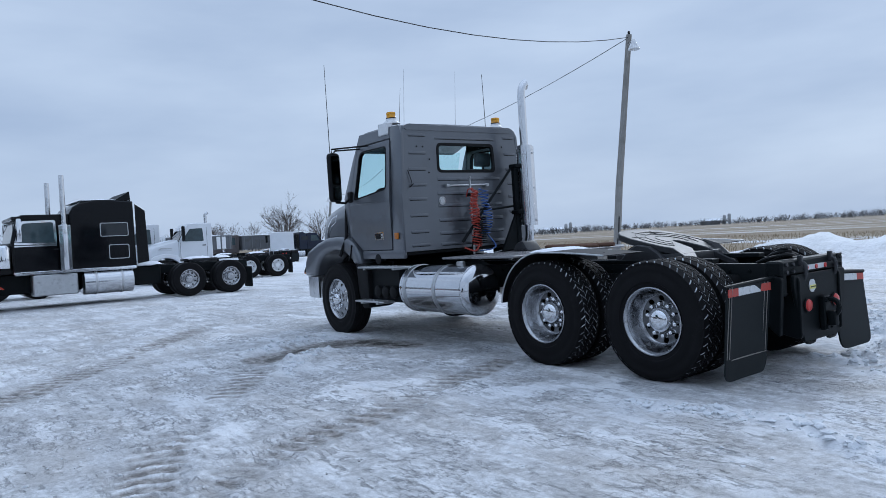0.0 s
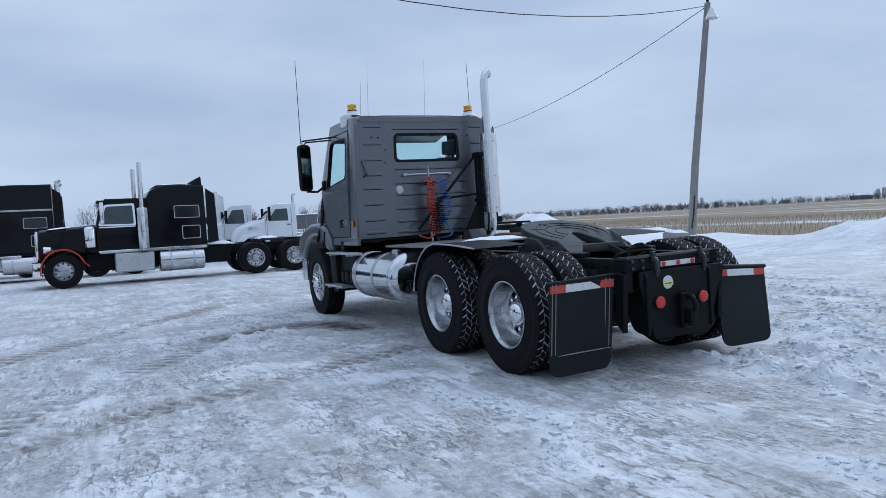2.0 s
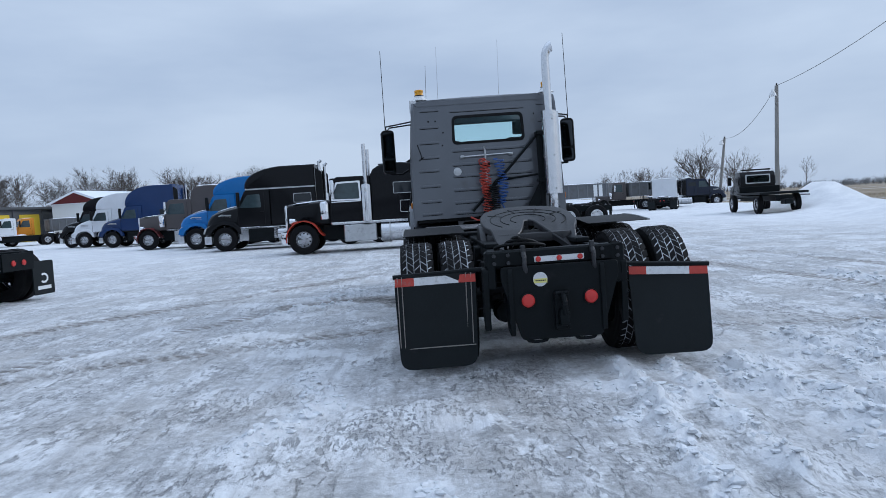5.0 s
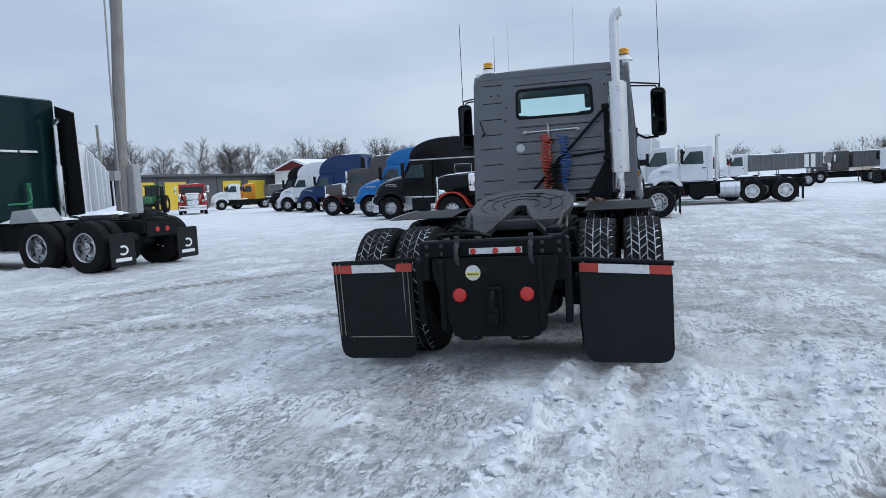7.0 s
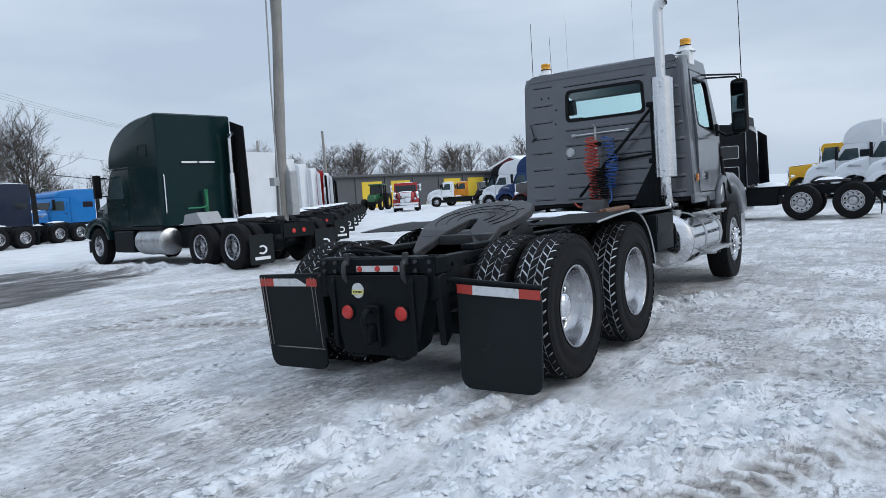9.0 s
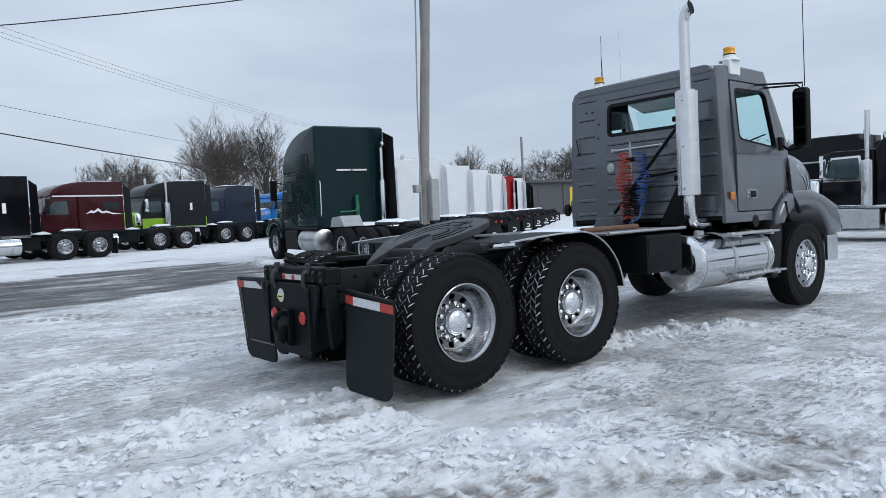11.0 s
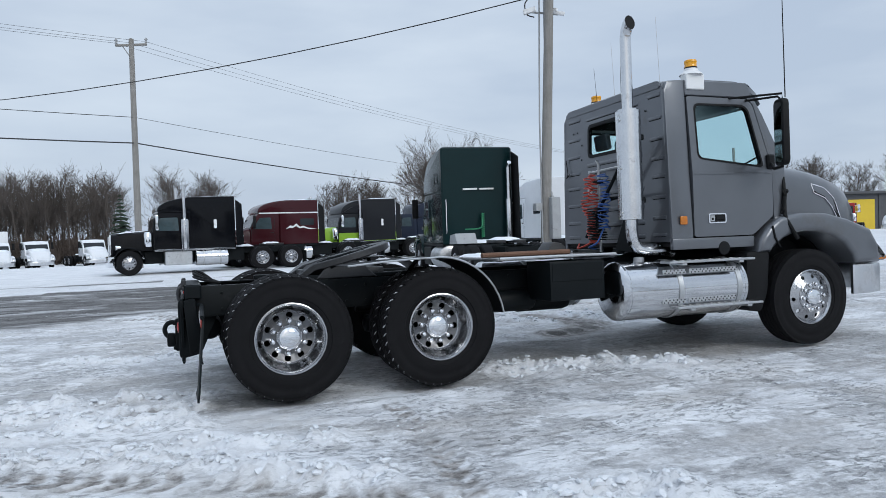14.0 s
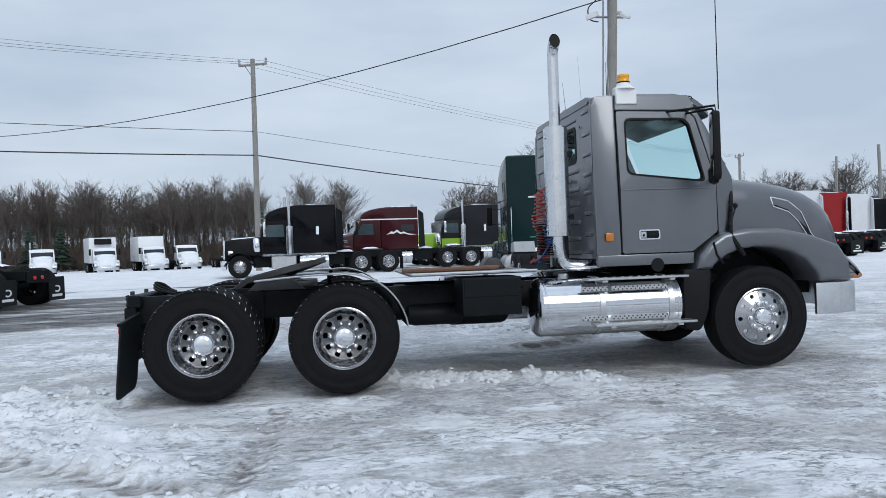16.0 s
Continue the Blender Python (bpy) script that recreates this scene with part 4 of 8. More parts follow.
        part("hood", loft(B(), secs), hood_paint, t)
        bm = box(B(), nose + 0.002, nose + 0.08, -0.50, 0.50, 0.82, 1.74, 0.03, 2)
        for i in range(9):
            box(bm, nose + 0.078, nose + 0.095, -0.42 + i * 0.105 - 0.012, -0.42 + i * 0.105 + 0.012, 0.9, 1.66, 0.004)
        part("grille", bm, chrome, t)
        bm = B()
        for s in (-1, 1):
            out = [(0.62 * math.cos(radians(a)), 0.52 + 0.66 * math.sin(radians(a))) for a in range(-8, 172, 12)] + [(-0.72, 0.62)]
            inn = [(p[0] * 0.93, 0.52 + (p[1] - 0.52) * 0.93) for p in out]
            strip = out + inn[::-1]
            prism(bm, strip, "y", s * 0.62, s * 1.2, 0.012, 1)
        part("front_fender", bm, fender, t)
        bm = B()
        for s in (-1, 1):
            lathe(bm, [(0.02, -0.2), (0.10, -0.12), (0.12, 0.05), (0.11, 0.07)], "x", (0.42, s * 0.86, 1.16), 14)
        part("headlight", bm, chrome, t)
        bm = B()
        for s in (-1, 1):
            lathe(bm, [(0.16, 0.0), (0.17, 0.02), (0.17, 0.55), (0.12, 0.62)], "z", (cowl + 0.18, s * 1.02, 1.18), 14)
        part("air_cleaner", bm, chrome, t)
        part("bumper", prism(B(), soften([(0.55, -1.18), (0.80, -1.05), (0.86, 0), (0.80, 1.05), (0.55, 1.18), (0.62, 1.0), (0.76, 0), (0.62, -1.0)], 0.05), "z", 0.36, 0.80, 0.02), chrome, t)
        snow_top = lambda q: top(q) + 0.01
        hw_s = 0.6
    else:
        secs = []
        for q, hw, z, low in ((cowl + 0.005, 0.99, 1.93, 1.02), (-0.1, 0.95, 1.85, 1.15), (0.35, 0.90, 1.74, 1.12), (0.66, 0.82, 1.60, 0.72), (0.82, 0.74, 1.42, 0.66), (0.91, 0.66, 1.16, 0.64), (nose, 0.58, 0.86, 0.64)):
            secs.append([(q, -hw, low), (q, -hw, z - 0.26), (q, -hw + 0.08, z - 0.10), (q, -hw + 0.28, z - 0.01), (q, 0, z + 0.03), (q, hw - 0.28, z - 0.01), (q, hw - 0.08, z - 0.10), (q, hw, z - 0.26), (q, hw, low)])
        part("hood", loft(B(), secs), hood_paint, t)
        bm = B()
        for s in (-1, 1):
            out = [(-0.72, 0.70), (-0.70, 0.98), (-0.45, 1.24), (0.0, 1.34), (0.45, 1.26), (0.78, 1.04), (0.86, 0.78)]
            inn = [(0.60, 0.72), (0.48, 0.94), (0.25, 1.10), (0.0, 1.15), (-0.28, 1.09), (-0.50, 0.92), (-0.60, 0.70)]
            prism(bm, out + inn, "y", s * 0.70, s * 1.17, 0.05, 2)
        part("front_fender", bm, fender, t)
        bm = B()
        for s in (-1, 1):
            prism(bm, soften([(0.55, 1.02), (0.62, 1.16), (0.88, 0.98), (0.93, 0.80), (0.80, 0.80)], 0.04), "y", s * 0.88, s * 1.15, 0.03, 2)
        part("headlight", bm, brushed, t)
        bm = B()
        for i in range(6):
            box(bm, 0.78 + 0.0 - i * 0.0, 0.98 - i * 0.02, -0.42, 0.42, 0.72 + i * 0.09, 0.76 + i * 0.09, 0.01)
        part("grille", bm, chrome, t)
        bm = prism(B(), soften([(0.55, -1.2), (0.92, -1.02), (1.06, -0.4), (1.06, 0.4), (0.92, 1.02), (0.55, 1.2), (0.62, 0.95), (0.9, 0), (0.62, -0.95)], 0.06), "z", 0.34, 0.68, 0.03)
        part("bumper", bm, bumper_metal, t)
        bm = B()
        for s in (-1, 1):
            holed(bm, soften([(-0.42, 1.46), (-0.36, 1.56), (0.18, 1.60), (0.30, 1.52)], 0.02), soften([(-0.36, 1.485), (-0.32, 1.53), (0.17, 1.565), (0.22, 1.525)], 0.015), "y", s * 0.89, s * 0.965)
        part("hood_vent", bm, brushed, t)
        snow_top = lambda q: 1.93 - 0.08 * (q - cowl) / (-0.1 - cowl) + 0.03 if q < -0.1 else 1.85 - 0.11 * (q + 0.1) / 0.45 + 0.03
        hw_s = 0.6
    if snow:
        part("snow_layer", snow_patch(B(), cowl + 0.08, 0.4, -hw_s, hw_s, 0, 0.035, snow_top, seed + 5), snow_cap, t, "thin snow on the hood")
    # mirrors
    for s in (-1, 1):
        bm = box(B(), cowl - 0.22, cowl - 0.10, s * 1.36 - 0.10, s * 1.36 + 0.10, 1.86, 2.50, 0.03, 2)
        tube(bm, [(cowl - 0.16, s * W, 2.42), (cowl - 0.16, s * 1.3, 2.42)], 0.016, 6)
        tube(bm, [(cowl - 0.16, s * W, 1.92), (cowl - 0.16, s * 1.3, 1.92)], 0.016, 6)
        part("mirror", bm, chrome if hood == "long" else black_plastic, t)
    # tanks, steps, boxes
    if tank:
        for s in (-1, 1):
            bm = lathe(B(), [(0.27, -tank), (0.345, -tank + 0.04), (0.345, -0.04), (0.27, 0)], "x", (cab_back - 0.25, s * 0.88, 0.64), 24)
            tk = part("fuel_tank", bm, brushed if plain else polished, t)
            bm = B()
            for q in (0.25, 0.75):
                lathe(bm, [(0.347, -0.03), (0.353, -0.03), (0.353, 0.03), (0.347, 0.03)], "x", (cab_back - 0.25 - tank * q, s * 0.88, 0.64), 24, True)
            part("strap", bm, brushed, tk)
            part("battery_box", box(B(), cab_back - 0.12, cab_back + 1.0, s * 0.68, s * 1.16, 0.36, 0.94, 0.03), brushed if hood == "long" else black_paint, t)
            part("side_skirt", box(B(), back + 0.02, cowl - 0.05, s * 1.02, s * 1.10, 0.96, 1.04, 0.01), polished if hood == "long" else black_paint, t)
    # exhaust stacks
    for s in ((-1, 1) if stacks == 2 else (-1,) if stacks == 1 else ()):
        q = cab_back + 0.16 if sleeper > 0 and hood == "long" else back - 0.18
        yy = s * (W + 0.10) if sleeper > 0 and hood == "long" else s * 0.92
        bm = tube(B(), [(q, yy, 1.0), (q, yy, stack_top - 0.2), (q, yy, stack_top)] if hood == "long" else bend([(q, yy, 1.0), (q, yy, stack_top - 0.25), (q - 0.02, yy, stack_top - 0.1), (q - 0.12, yy, stack_top)], 4), 0.07, 12)
        st = part("exhaust_pipe", bm, exhaust_metal, t)
        if sleeper > 0 and hood == "long":
            part("stack_shield", box(B(), q - 0.15, q + 0.15, yy + 0.075 * s - 0.015, yy + 0.075 * s + 0.015, 1.02, 2.30, 0.012), polished, t)
        part("heat_shield", lathe(B(), [(0.105, 1.05), (0.11, 1.07), (0.11, 2.3), (0.105, 2.32)], "z", (q, yy, 0), 12), exhaust_metal, st)
    # rear mudflaps and lamps
    if not dump:
        for s in (-1, 1):
            fl = part("mudflap", prism(B(), soften([(s * 0.60, 0.12), (s * 1.22, 0.12), (s * 1.22, 0.78), (s * 0.60, 0.78)], 0.05), "x", -wb - 1.36, -wb - 1.335), flap_rubber, t)
            if marks:
                bm = B()
                ring = [(s * 0.91 + 0.13 * math.cos(radians(a)), 0.44 + 0.10 * math.sin(radians(a))) for a in range(55, 331, 20)]
                ring += [(s * 0.91 + 0.085 * math.cos(radians(a)), 0.44 + 0.06 * math.sin(radians(a))) for a in range(315, 54, -20)]
                prism(bm, ring, "x", -wb - 1.364, -wb - 1.360)
                box(bm, -wb - 1.364, -wb - 1.360, s * 0.91 - 0.2, s * 0.91 + 0.2, 0.22, 0.29, 0)
                part("printed_mark", bm, white_plastic, fl)
        bm = B()
        prism(bm, [(-0.42, 0.66), (0.42, 0.66), (0.42, 0.98), (-0.42, 0.98)], "x", -wb - 1.52, -wb - 1.48)
        part("rear_plate", bm, black_paint, t)
        for s in (-0.14, 0.14):
            part("tail_lamp", lathe(B(), [(0.05, 0.0), (0.055, -0.01), (0.045, -0.025), (0.001, -0.03)], "x", (-wb - 1.52, s, 0.80), 12), red_lens, t)
    if rear_fender:
        for s in (-1, 1):
            for q in (-wb - 0.66, -wb + 0.66):
                arc = [(q + 0.6 * math.cos(radians(a)), 0.55 + 0.6 * math.sin(radians(a))) for a in range(20, 161, 14)]
                arc += [(q + 0.58 * math.cos(radians(a)), 0.55 + 0.58 * math.sin(radians(a))) for a in range(160, 19, -14)]
                part("rear_fender", prism(B(), arc, "y", s * 0.6, s * 1.22), body, t)
    if air:
        bm = B()
        tube(bm, [(back - 0.14 + 0.05 * math.cos(i * 0.9), 0.05 * math.sin(i * 0.9) - 0.1, 1.2 + i * 0.008) for i in range(90)], 0.012, 5)
        tube(bm, bend([(back - 0.1, -0.1, 1.92), (back - 0.3, 0.0, 1.5), (back - 0.15, 0.45, 1.45)], 5), 0.02, 6)
        part("air_hose", bm, air, t)
        bm = B()
        box(bm, back - 0.06, back - 0.02, -0.49, -0.04, 2.62, 2.67, 0.005)
        box(bm, back - 0.06, back - 0.02, 0.02, 0.46, 2.62, 2.67, 0.005)
        part("rear_lamp", bm, white_plastic, t)
    if dump:
        L, z0, z1 = dump
        rear = -wb - 1.7
        bm = prism(B(), [(rear, z0 + 0.1), (rear, z1), (rear + L, z1), (rear + L, z0)], "y", -1.22, 1.22, 0.03, 1)
        bx = part("dump_body", bm, mat("dump_grey", (0.12, 0.125, 0.135), 0.5, 0.1, 0.12, 2, 50, 0.02, 0.0, GRIME, 0.62), t)
        bm = B()
        for s in (-1, 1):
            for i in range(7):
                q = rear + 0.2 + (L - 0.4) * i / 6
                box(bm, q - 0.05, q + 0.05, s * 1.22, s * 1.27, z0 + 0.1, z1, 0.01)
            box(bm, rear, rear + L, s * 1.2, s * 1.28, z1 - 0.08, z1 + 0.02, 0.01)
        part("stake", bm, trim_grey, bx)
        bm = B()
        for s in (-1, 1):
            for q in (0.55, 1.0):
                box(bm, rear + q, rear + q + 0.32, s * 1.28, s * 1.285, z0 + 0.15, z1 - 0.1, 0)
        part("pale_panel", bm, white_plastic, bx)
        part("snow_layer", snow_patch(B(), rear + 0.1, rear + L - 0.1, -1.15, 1.15, z1, 0.10, None, seed + 9), snow_cap, bx, "snow lying in the body")
    return t


p_black = paint("black_body_paint", (0.004, 0.0045, 0.006), 0.12)
p_black2 = paint("worn_black_body_paint", (0.007, 0.0075, 0.009), 0.22)
p_green = paint("dark_green_body_paint", (0.006, 0.021, 0.023), 0.18)
p_maroon = paint("maroon_body_paint", (0.040, 0.006, 0.009), 0.18)
p_lime = paint("lime_body_paint", (0.24, 0.42, 0.035), 0.28)
p_charcoal = paint("charcoal_body_paint", (0.014, 0.015, 0.018), 0.30)
p_navy = paint("navy_body_paint", (0.016, 0.022, 0.040), 0.22)
p_navy2 = paint("deep_blue_body_paint", (0.014, 0.035, 0.110), 0.24)
p_blue = paint("bright_blue_body_paint", (0.020, 0.150, 0.420), 0.22)
p_white = paint("white_body_paint", (0.70, 0.72, 0.75), 0.28)
p_red = paint("red_body_paint", (0.27, 0.016, 0.016), 0.24)
p_taupe = paint("faded_grey_body_paint", (0.085, 0.075, 0.075), 0.42)
p_dark_red = paint("dull_red_fender_paint", (0.11, 0.020, 0.022), 0.4)
p_orange_red = paint("orange_red_fender_paint", (0.42, 0.045, 0.025), 0.3)
p_yellow = paint("yellow_body_paint", (0.60, 0.34, 0.02), 0.3)
p_amber = paint("orange_body_paint", (0.62, 0.24, 0.02), 0.3)

ROW1 = "row of parked trucks facing the yard"
orange_nose = semi("black long-nosed sleeper truck with orange-red front fenders", 19.55, 5.1, 91, p_black, "long", None, p_orange_red, None, 1.75, 3.02, "stand", 6.3, 2, 3.70, group=ROW1, visor=True, seed=1)
semi("black aerodynamic sleeper truck with a silver roof strip", 25.7, 9.45, 90, p_black2, "aero", None, None, None, 2.0, 3.55, "aero", 6.0, 2, 3.7, stripe=brushed, group=ROW1, seed=2)
semi("bright blue aerodynamic sleeper truck with snow on the hood", 29.9, 12.0, 90, p_blue, "aero", None, None, None, 2.0, 3.45, "aero", 6.0, 1, 3.5, group=ROW1, seed=3)
semi("faded grey long-nosed truck with dull red fenders", 33.3, 15.6, 90, p_taupe, "long", p_taupe, p_dark_red, None, 1.8, 3.3, "stand", 6.0, 1, 3.6, group=ROW1, seed=4)
semi("deep blue high-roof sleeper truck parked in the row", 41.5, 21.0, 90, p_navy2, "aero", None, None, None, 2.1, 3.9, "aero", 6.0, 1, 3.9, group=ROW1, seed=5)
semi("black truck with a snowy white hood in the row", 47.5, 26.5, 90, p_black2, "aero", None, None, None, 1.8, 3.6, "aero", 6.0, 0, group=ROW1, seed=6)
semi("pale white sleeper truck far down the row", 45.4, 24.6, 90, p_white, "aero", None, None, None, 1.8, 3.7, "aero", 6.0, 0, group=ROW1, seed=7)
ROW2 = "white day-cab trucks beyond the yard"
semi("white day-cab truck with a chrome stack and bare chassis", 29.2, -2.7, 84, p_white, "aero", None, None, None, 0, 2.62, "day", 4.25, 1, 3.2, True, group=ROW2, tank=0.9, seed=8)
semi("white day-cab truck parked behind another white one", 32.4, -1.3, 84, p_white, "aero", None, None, None, 0, 2.75, "day", 5.2, 0, group=ROW2, tank=0.9, seed=9)
semi("white truck with a pale high roof beside the day cabs", 36.2, 0.3, 84, p_white, "aero", None, None, None, 0.6, 3.7, "aero", 5.6, 0, group=ROW2, tank=0.9, seed=10)
semi("white dump truck with a long dark grey body", 56.0, -8.1, 88, p_white, "aero", None, None, None, 0, 2.75, "day", 5.6, 0, group=ROW2, dump=(5.3, 1.35, 2.60), tank=0, seed=11)
semi("red dump truck partly hidden behind the white ones", 64.0, -6.4, 90, p_red, "long", None, None, None, 0, 2.8, "day", 6.5, 0, group=ROW2, dump=(4.5, 1.35, 2.8), tank=0, seed=12)
semi("grey dump truck parked far off by the trees", 66.0, -17.5, 95, p_taupe, "long", None, None, None, 0, 2.8, "day", 6.5, 1, group=ROW2, dump=(5.5, 1.3, 2.7), tank=0, seed=13)
semi("white day-cab truck seen from behind by the trees", 60.0, -22.2, -22, p_white, "aero", None, None, None, 0, 2.75, "day", 5.0, 0, group=ROW2, tank=0, seed=18)
semi("dark sleeper truck parked far off by the trees", 61.5, -27.4, 262, p_navy, "aero", None, None, None, 0.8, 2.78, "stand", 6.0, 0, group=ROW2, seed=14)
ROW3 = "row of parked trucks with their tails to the yard"
semi("dark green high-roof sleeper truck with snow on its chassis", 7.85, 16.0, 83, p_green, "aero", None, None, None, 1.60, 3.90, "aero", 6.1, 1, 3.40, False, True, tank=1.35, group=ROW3, seed=15, air=green_hose, plain=True)
for k, (col, word, rf) in enumerate(((p_white, "white", 3.3), (p_white, "white", 3.35), (p_white, "white", 3.4), (p_white, "white", 3.4), (p_red, "red", 3.45), (p_white, "white", 3.5), (p_black2, "black", 3.3))):
    semi(word + " sleeper truck with snow on its bare chassis", 13.2 + 4.3 * k, 20.1 + 3.4 * k, 83, col, "aero", None, None, None, 1.9, rf, "aero", 6.0, 1 if k == 4 else 0, 3.2, False, True, group=ROW3, seed=16 + k)
ROW4 = "row of parked trucks along the thawed lane"
semi("black long-nosed sleeper truck with chrome stacks and steps", -3.25, 26.2, 188, p_black, "long", None, None, None, 2.0, 3.3, "aero", 6.2, 2, 3.8, group=ROW4, seed=30, rear_fender=False)
maroon = semi("maroon sleeper truck with a silver mountain stripe", 1.42, 29.6, 188, p_maroon, "aero", None, None, None, 2.0, 3.25, "aero", 6.2, 1, 3.5, stripe=white_plastic, group=ROW4, seed=31)
semi("charcoal and lime green long-nosed sleeper truck", 6.15, 33.4, 188, p_charcoal, "long", p_lime, p_lime, p_lime, 2.1, 3.45, "aero", 6.2, 2, 3.7, group=ROW4, seed=32)
semi("dark navy sleeper truck parked beyond the lime one", 10.9, 36.8, 188, p_navy, "aero", None, None, None, 2.1, 3.35, "stand", 6.2, 0, group=ROW4, seed=33)
semi("bright blue sleeper truck with snow on its roof", 17.0, 40.5, 188, p_blue, "aero", None, None, None, 1.8, 3.1, "aero", 6.2, 0, group=ROW4, seed=34)
semi("bare tractor chassis tail with printed mudflaps", -13.9, 14.9, 162, p_black2, "aero", None, None, None, 1.8, 3.3, "aero", 6.0, 0, 3.4, False, True, group=ROW4, seed=35)
peaks = [(-3.9, 1.78), (-3.45, 1.84), (-3.2, 1.95), (-3.05, 1.90), (-2.85, 2.06), (-2.68, 1.93), (-2.55, 1.98), (-2.3, 1.80), (-2.5, 1.86), (-2.66, 1.84), (-2.84, 1.94), (-3.02, 1.82), (-3.2, 1.86), (-3.5, 1.77)]
for s in (-1, 1):
    part("painted_stripe", prism(B(), peaks, "y", s * 1.098, s * 1.106), white_plastic, maroon)
part("roof_fin", prism(B(), [(-4.10, 2.96), (-4.08, 3.26), (-3.65, 3.0)], "y", -0.95, 0.95, 0.01, 1), black_plastic, orange_nose)
for s in (-1, 1):
    part("chrome_band", box(B(), -4.13, 0.0 - 0.97, s * 1.08, s * 1.115, 0.99, 1.05, 0.01), chrome, orange_nose)
    part("door_trim", box(B(), -2.05, -1.02, s * 1.08, s * 1.09, 1.74, 1.775, 0.003), chrome, orange_nose)
    part("window_frame", holed(B(), soften([(-2.06, 1.78), (-2.04, 2.46), (-1.20, 2.44), (-1.00, 1.80)], 0.06), soften([(-2.00, 1.83), (-1.98, 2.40), (-1.24, 2.38), (-1.07, 1.85)], 0.06), "y", s * 1.075, s * 1.095), chrome, orange_nose)
ROW5 = "white trucks lined up across the lane"
for k, (x, y) in enumerate(((-36.0, 63.6), (-31.5, 64.9), (-27.2, 66.3), (-21.7, 67.4), (-17.2, 68.4), (-14.1, 69.4), (-9.3, 70.8), (-5.0, 72.0))):
    if k in (3, 4):
        t = semi("white box truck with snow on the hood", x, y, 294, p_white, "aero", None, None, None, 0, 2.55, "day", 5.4, 0, tank=0, group=ROW5, seed=40 + k)
        bx = part("cargo_box", box(B(), -7.4, -2.1, -1.25, 1.25, 1.05, 3.65, 0.05, 2), white_plastic, t)
        if k == 3:
            part("fridge_unit", box(B(), -2.1, -1.72, -0.8, 0.8, 2.95, 3.55, 0.06, 2), black_plastic, bx)
    else:
        semi("white day-cab truck facing the lane with a snowy hood", x, y, 294, p_white, "aero", None, None, None, 0, 2.6, "day", 5.4, 1, 3.3, tank=0, group=ROW5, seed=40 + k)


# ---- the grey day-cab tractor; its own frame: x forward from the rear axle, y left, z up ----
grey_truck = thing("grey_truck", "grey metallic day-cab road tractor with chrome tanks, standing on packed snow", "truck", "", pose(0, 0, 0, -0.75))
GT = grey_truck


def tuck(co):
    """The cab's sides lean in above the belt line."""
    k = max(0.0, co.z - 1.9)
    return Vector((co.x, co.y * (1 - 0.072 * k), co.z))


def tucked(bm):
    for v in bm.verts:
        v.co = tuck(v.co)
    return bm


def packed_groove_material():
    m = mat("snow_packed_tread", (0.03, 0.03, 0.032), 0.8, 0.0, 0.3, 8, 90, 0.1, 0.0, (0.72, 0.75, 0.79), 0.49)
    return m


pale_wire = mat("weathered_wire", (0.26, 0.24, 0.22), 0.6, 0.3, 0.2, 20, 120)
lamp_plastic = mat("headlight_plastic", (0.20, 0.205, 0.215), 0.15, 0.3, 0.1, 6, 90, 0.0, 0.5)
groove_mat = packed_groove_material()


def wheel_nut(bm, x, z, y0, y1, r=0.022):
    lathe(bm, [(r * 1.25, y0), (r * 1.2, y0 + 0.012), (r, y0 + 0.016), (r * 0.9, y1 - 0.008), (r * 0.4, y1)], "y", (x, 0, z), 8)


WHEEL = {}


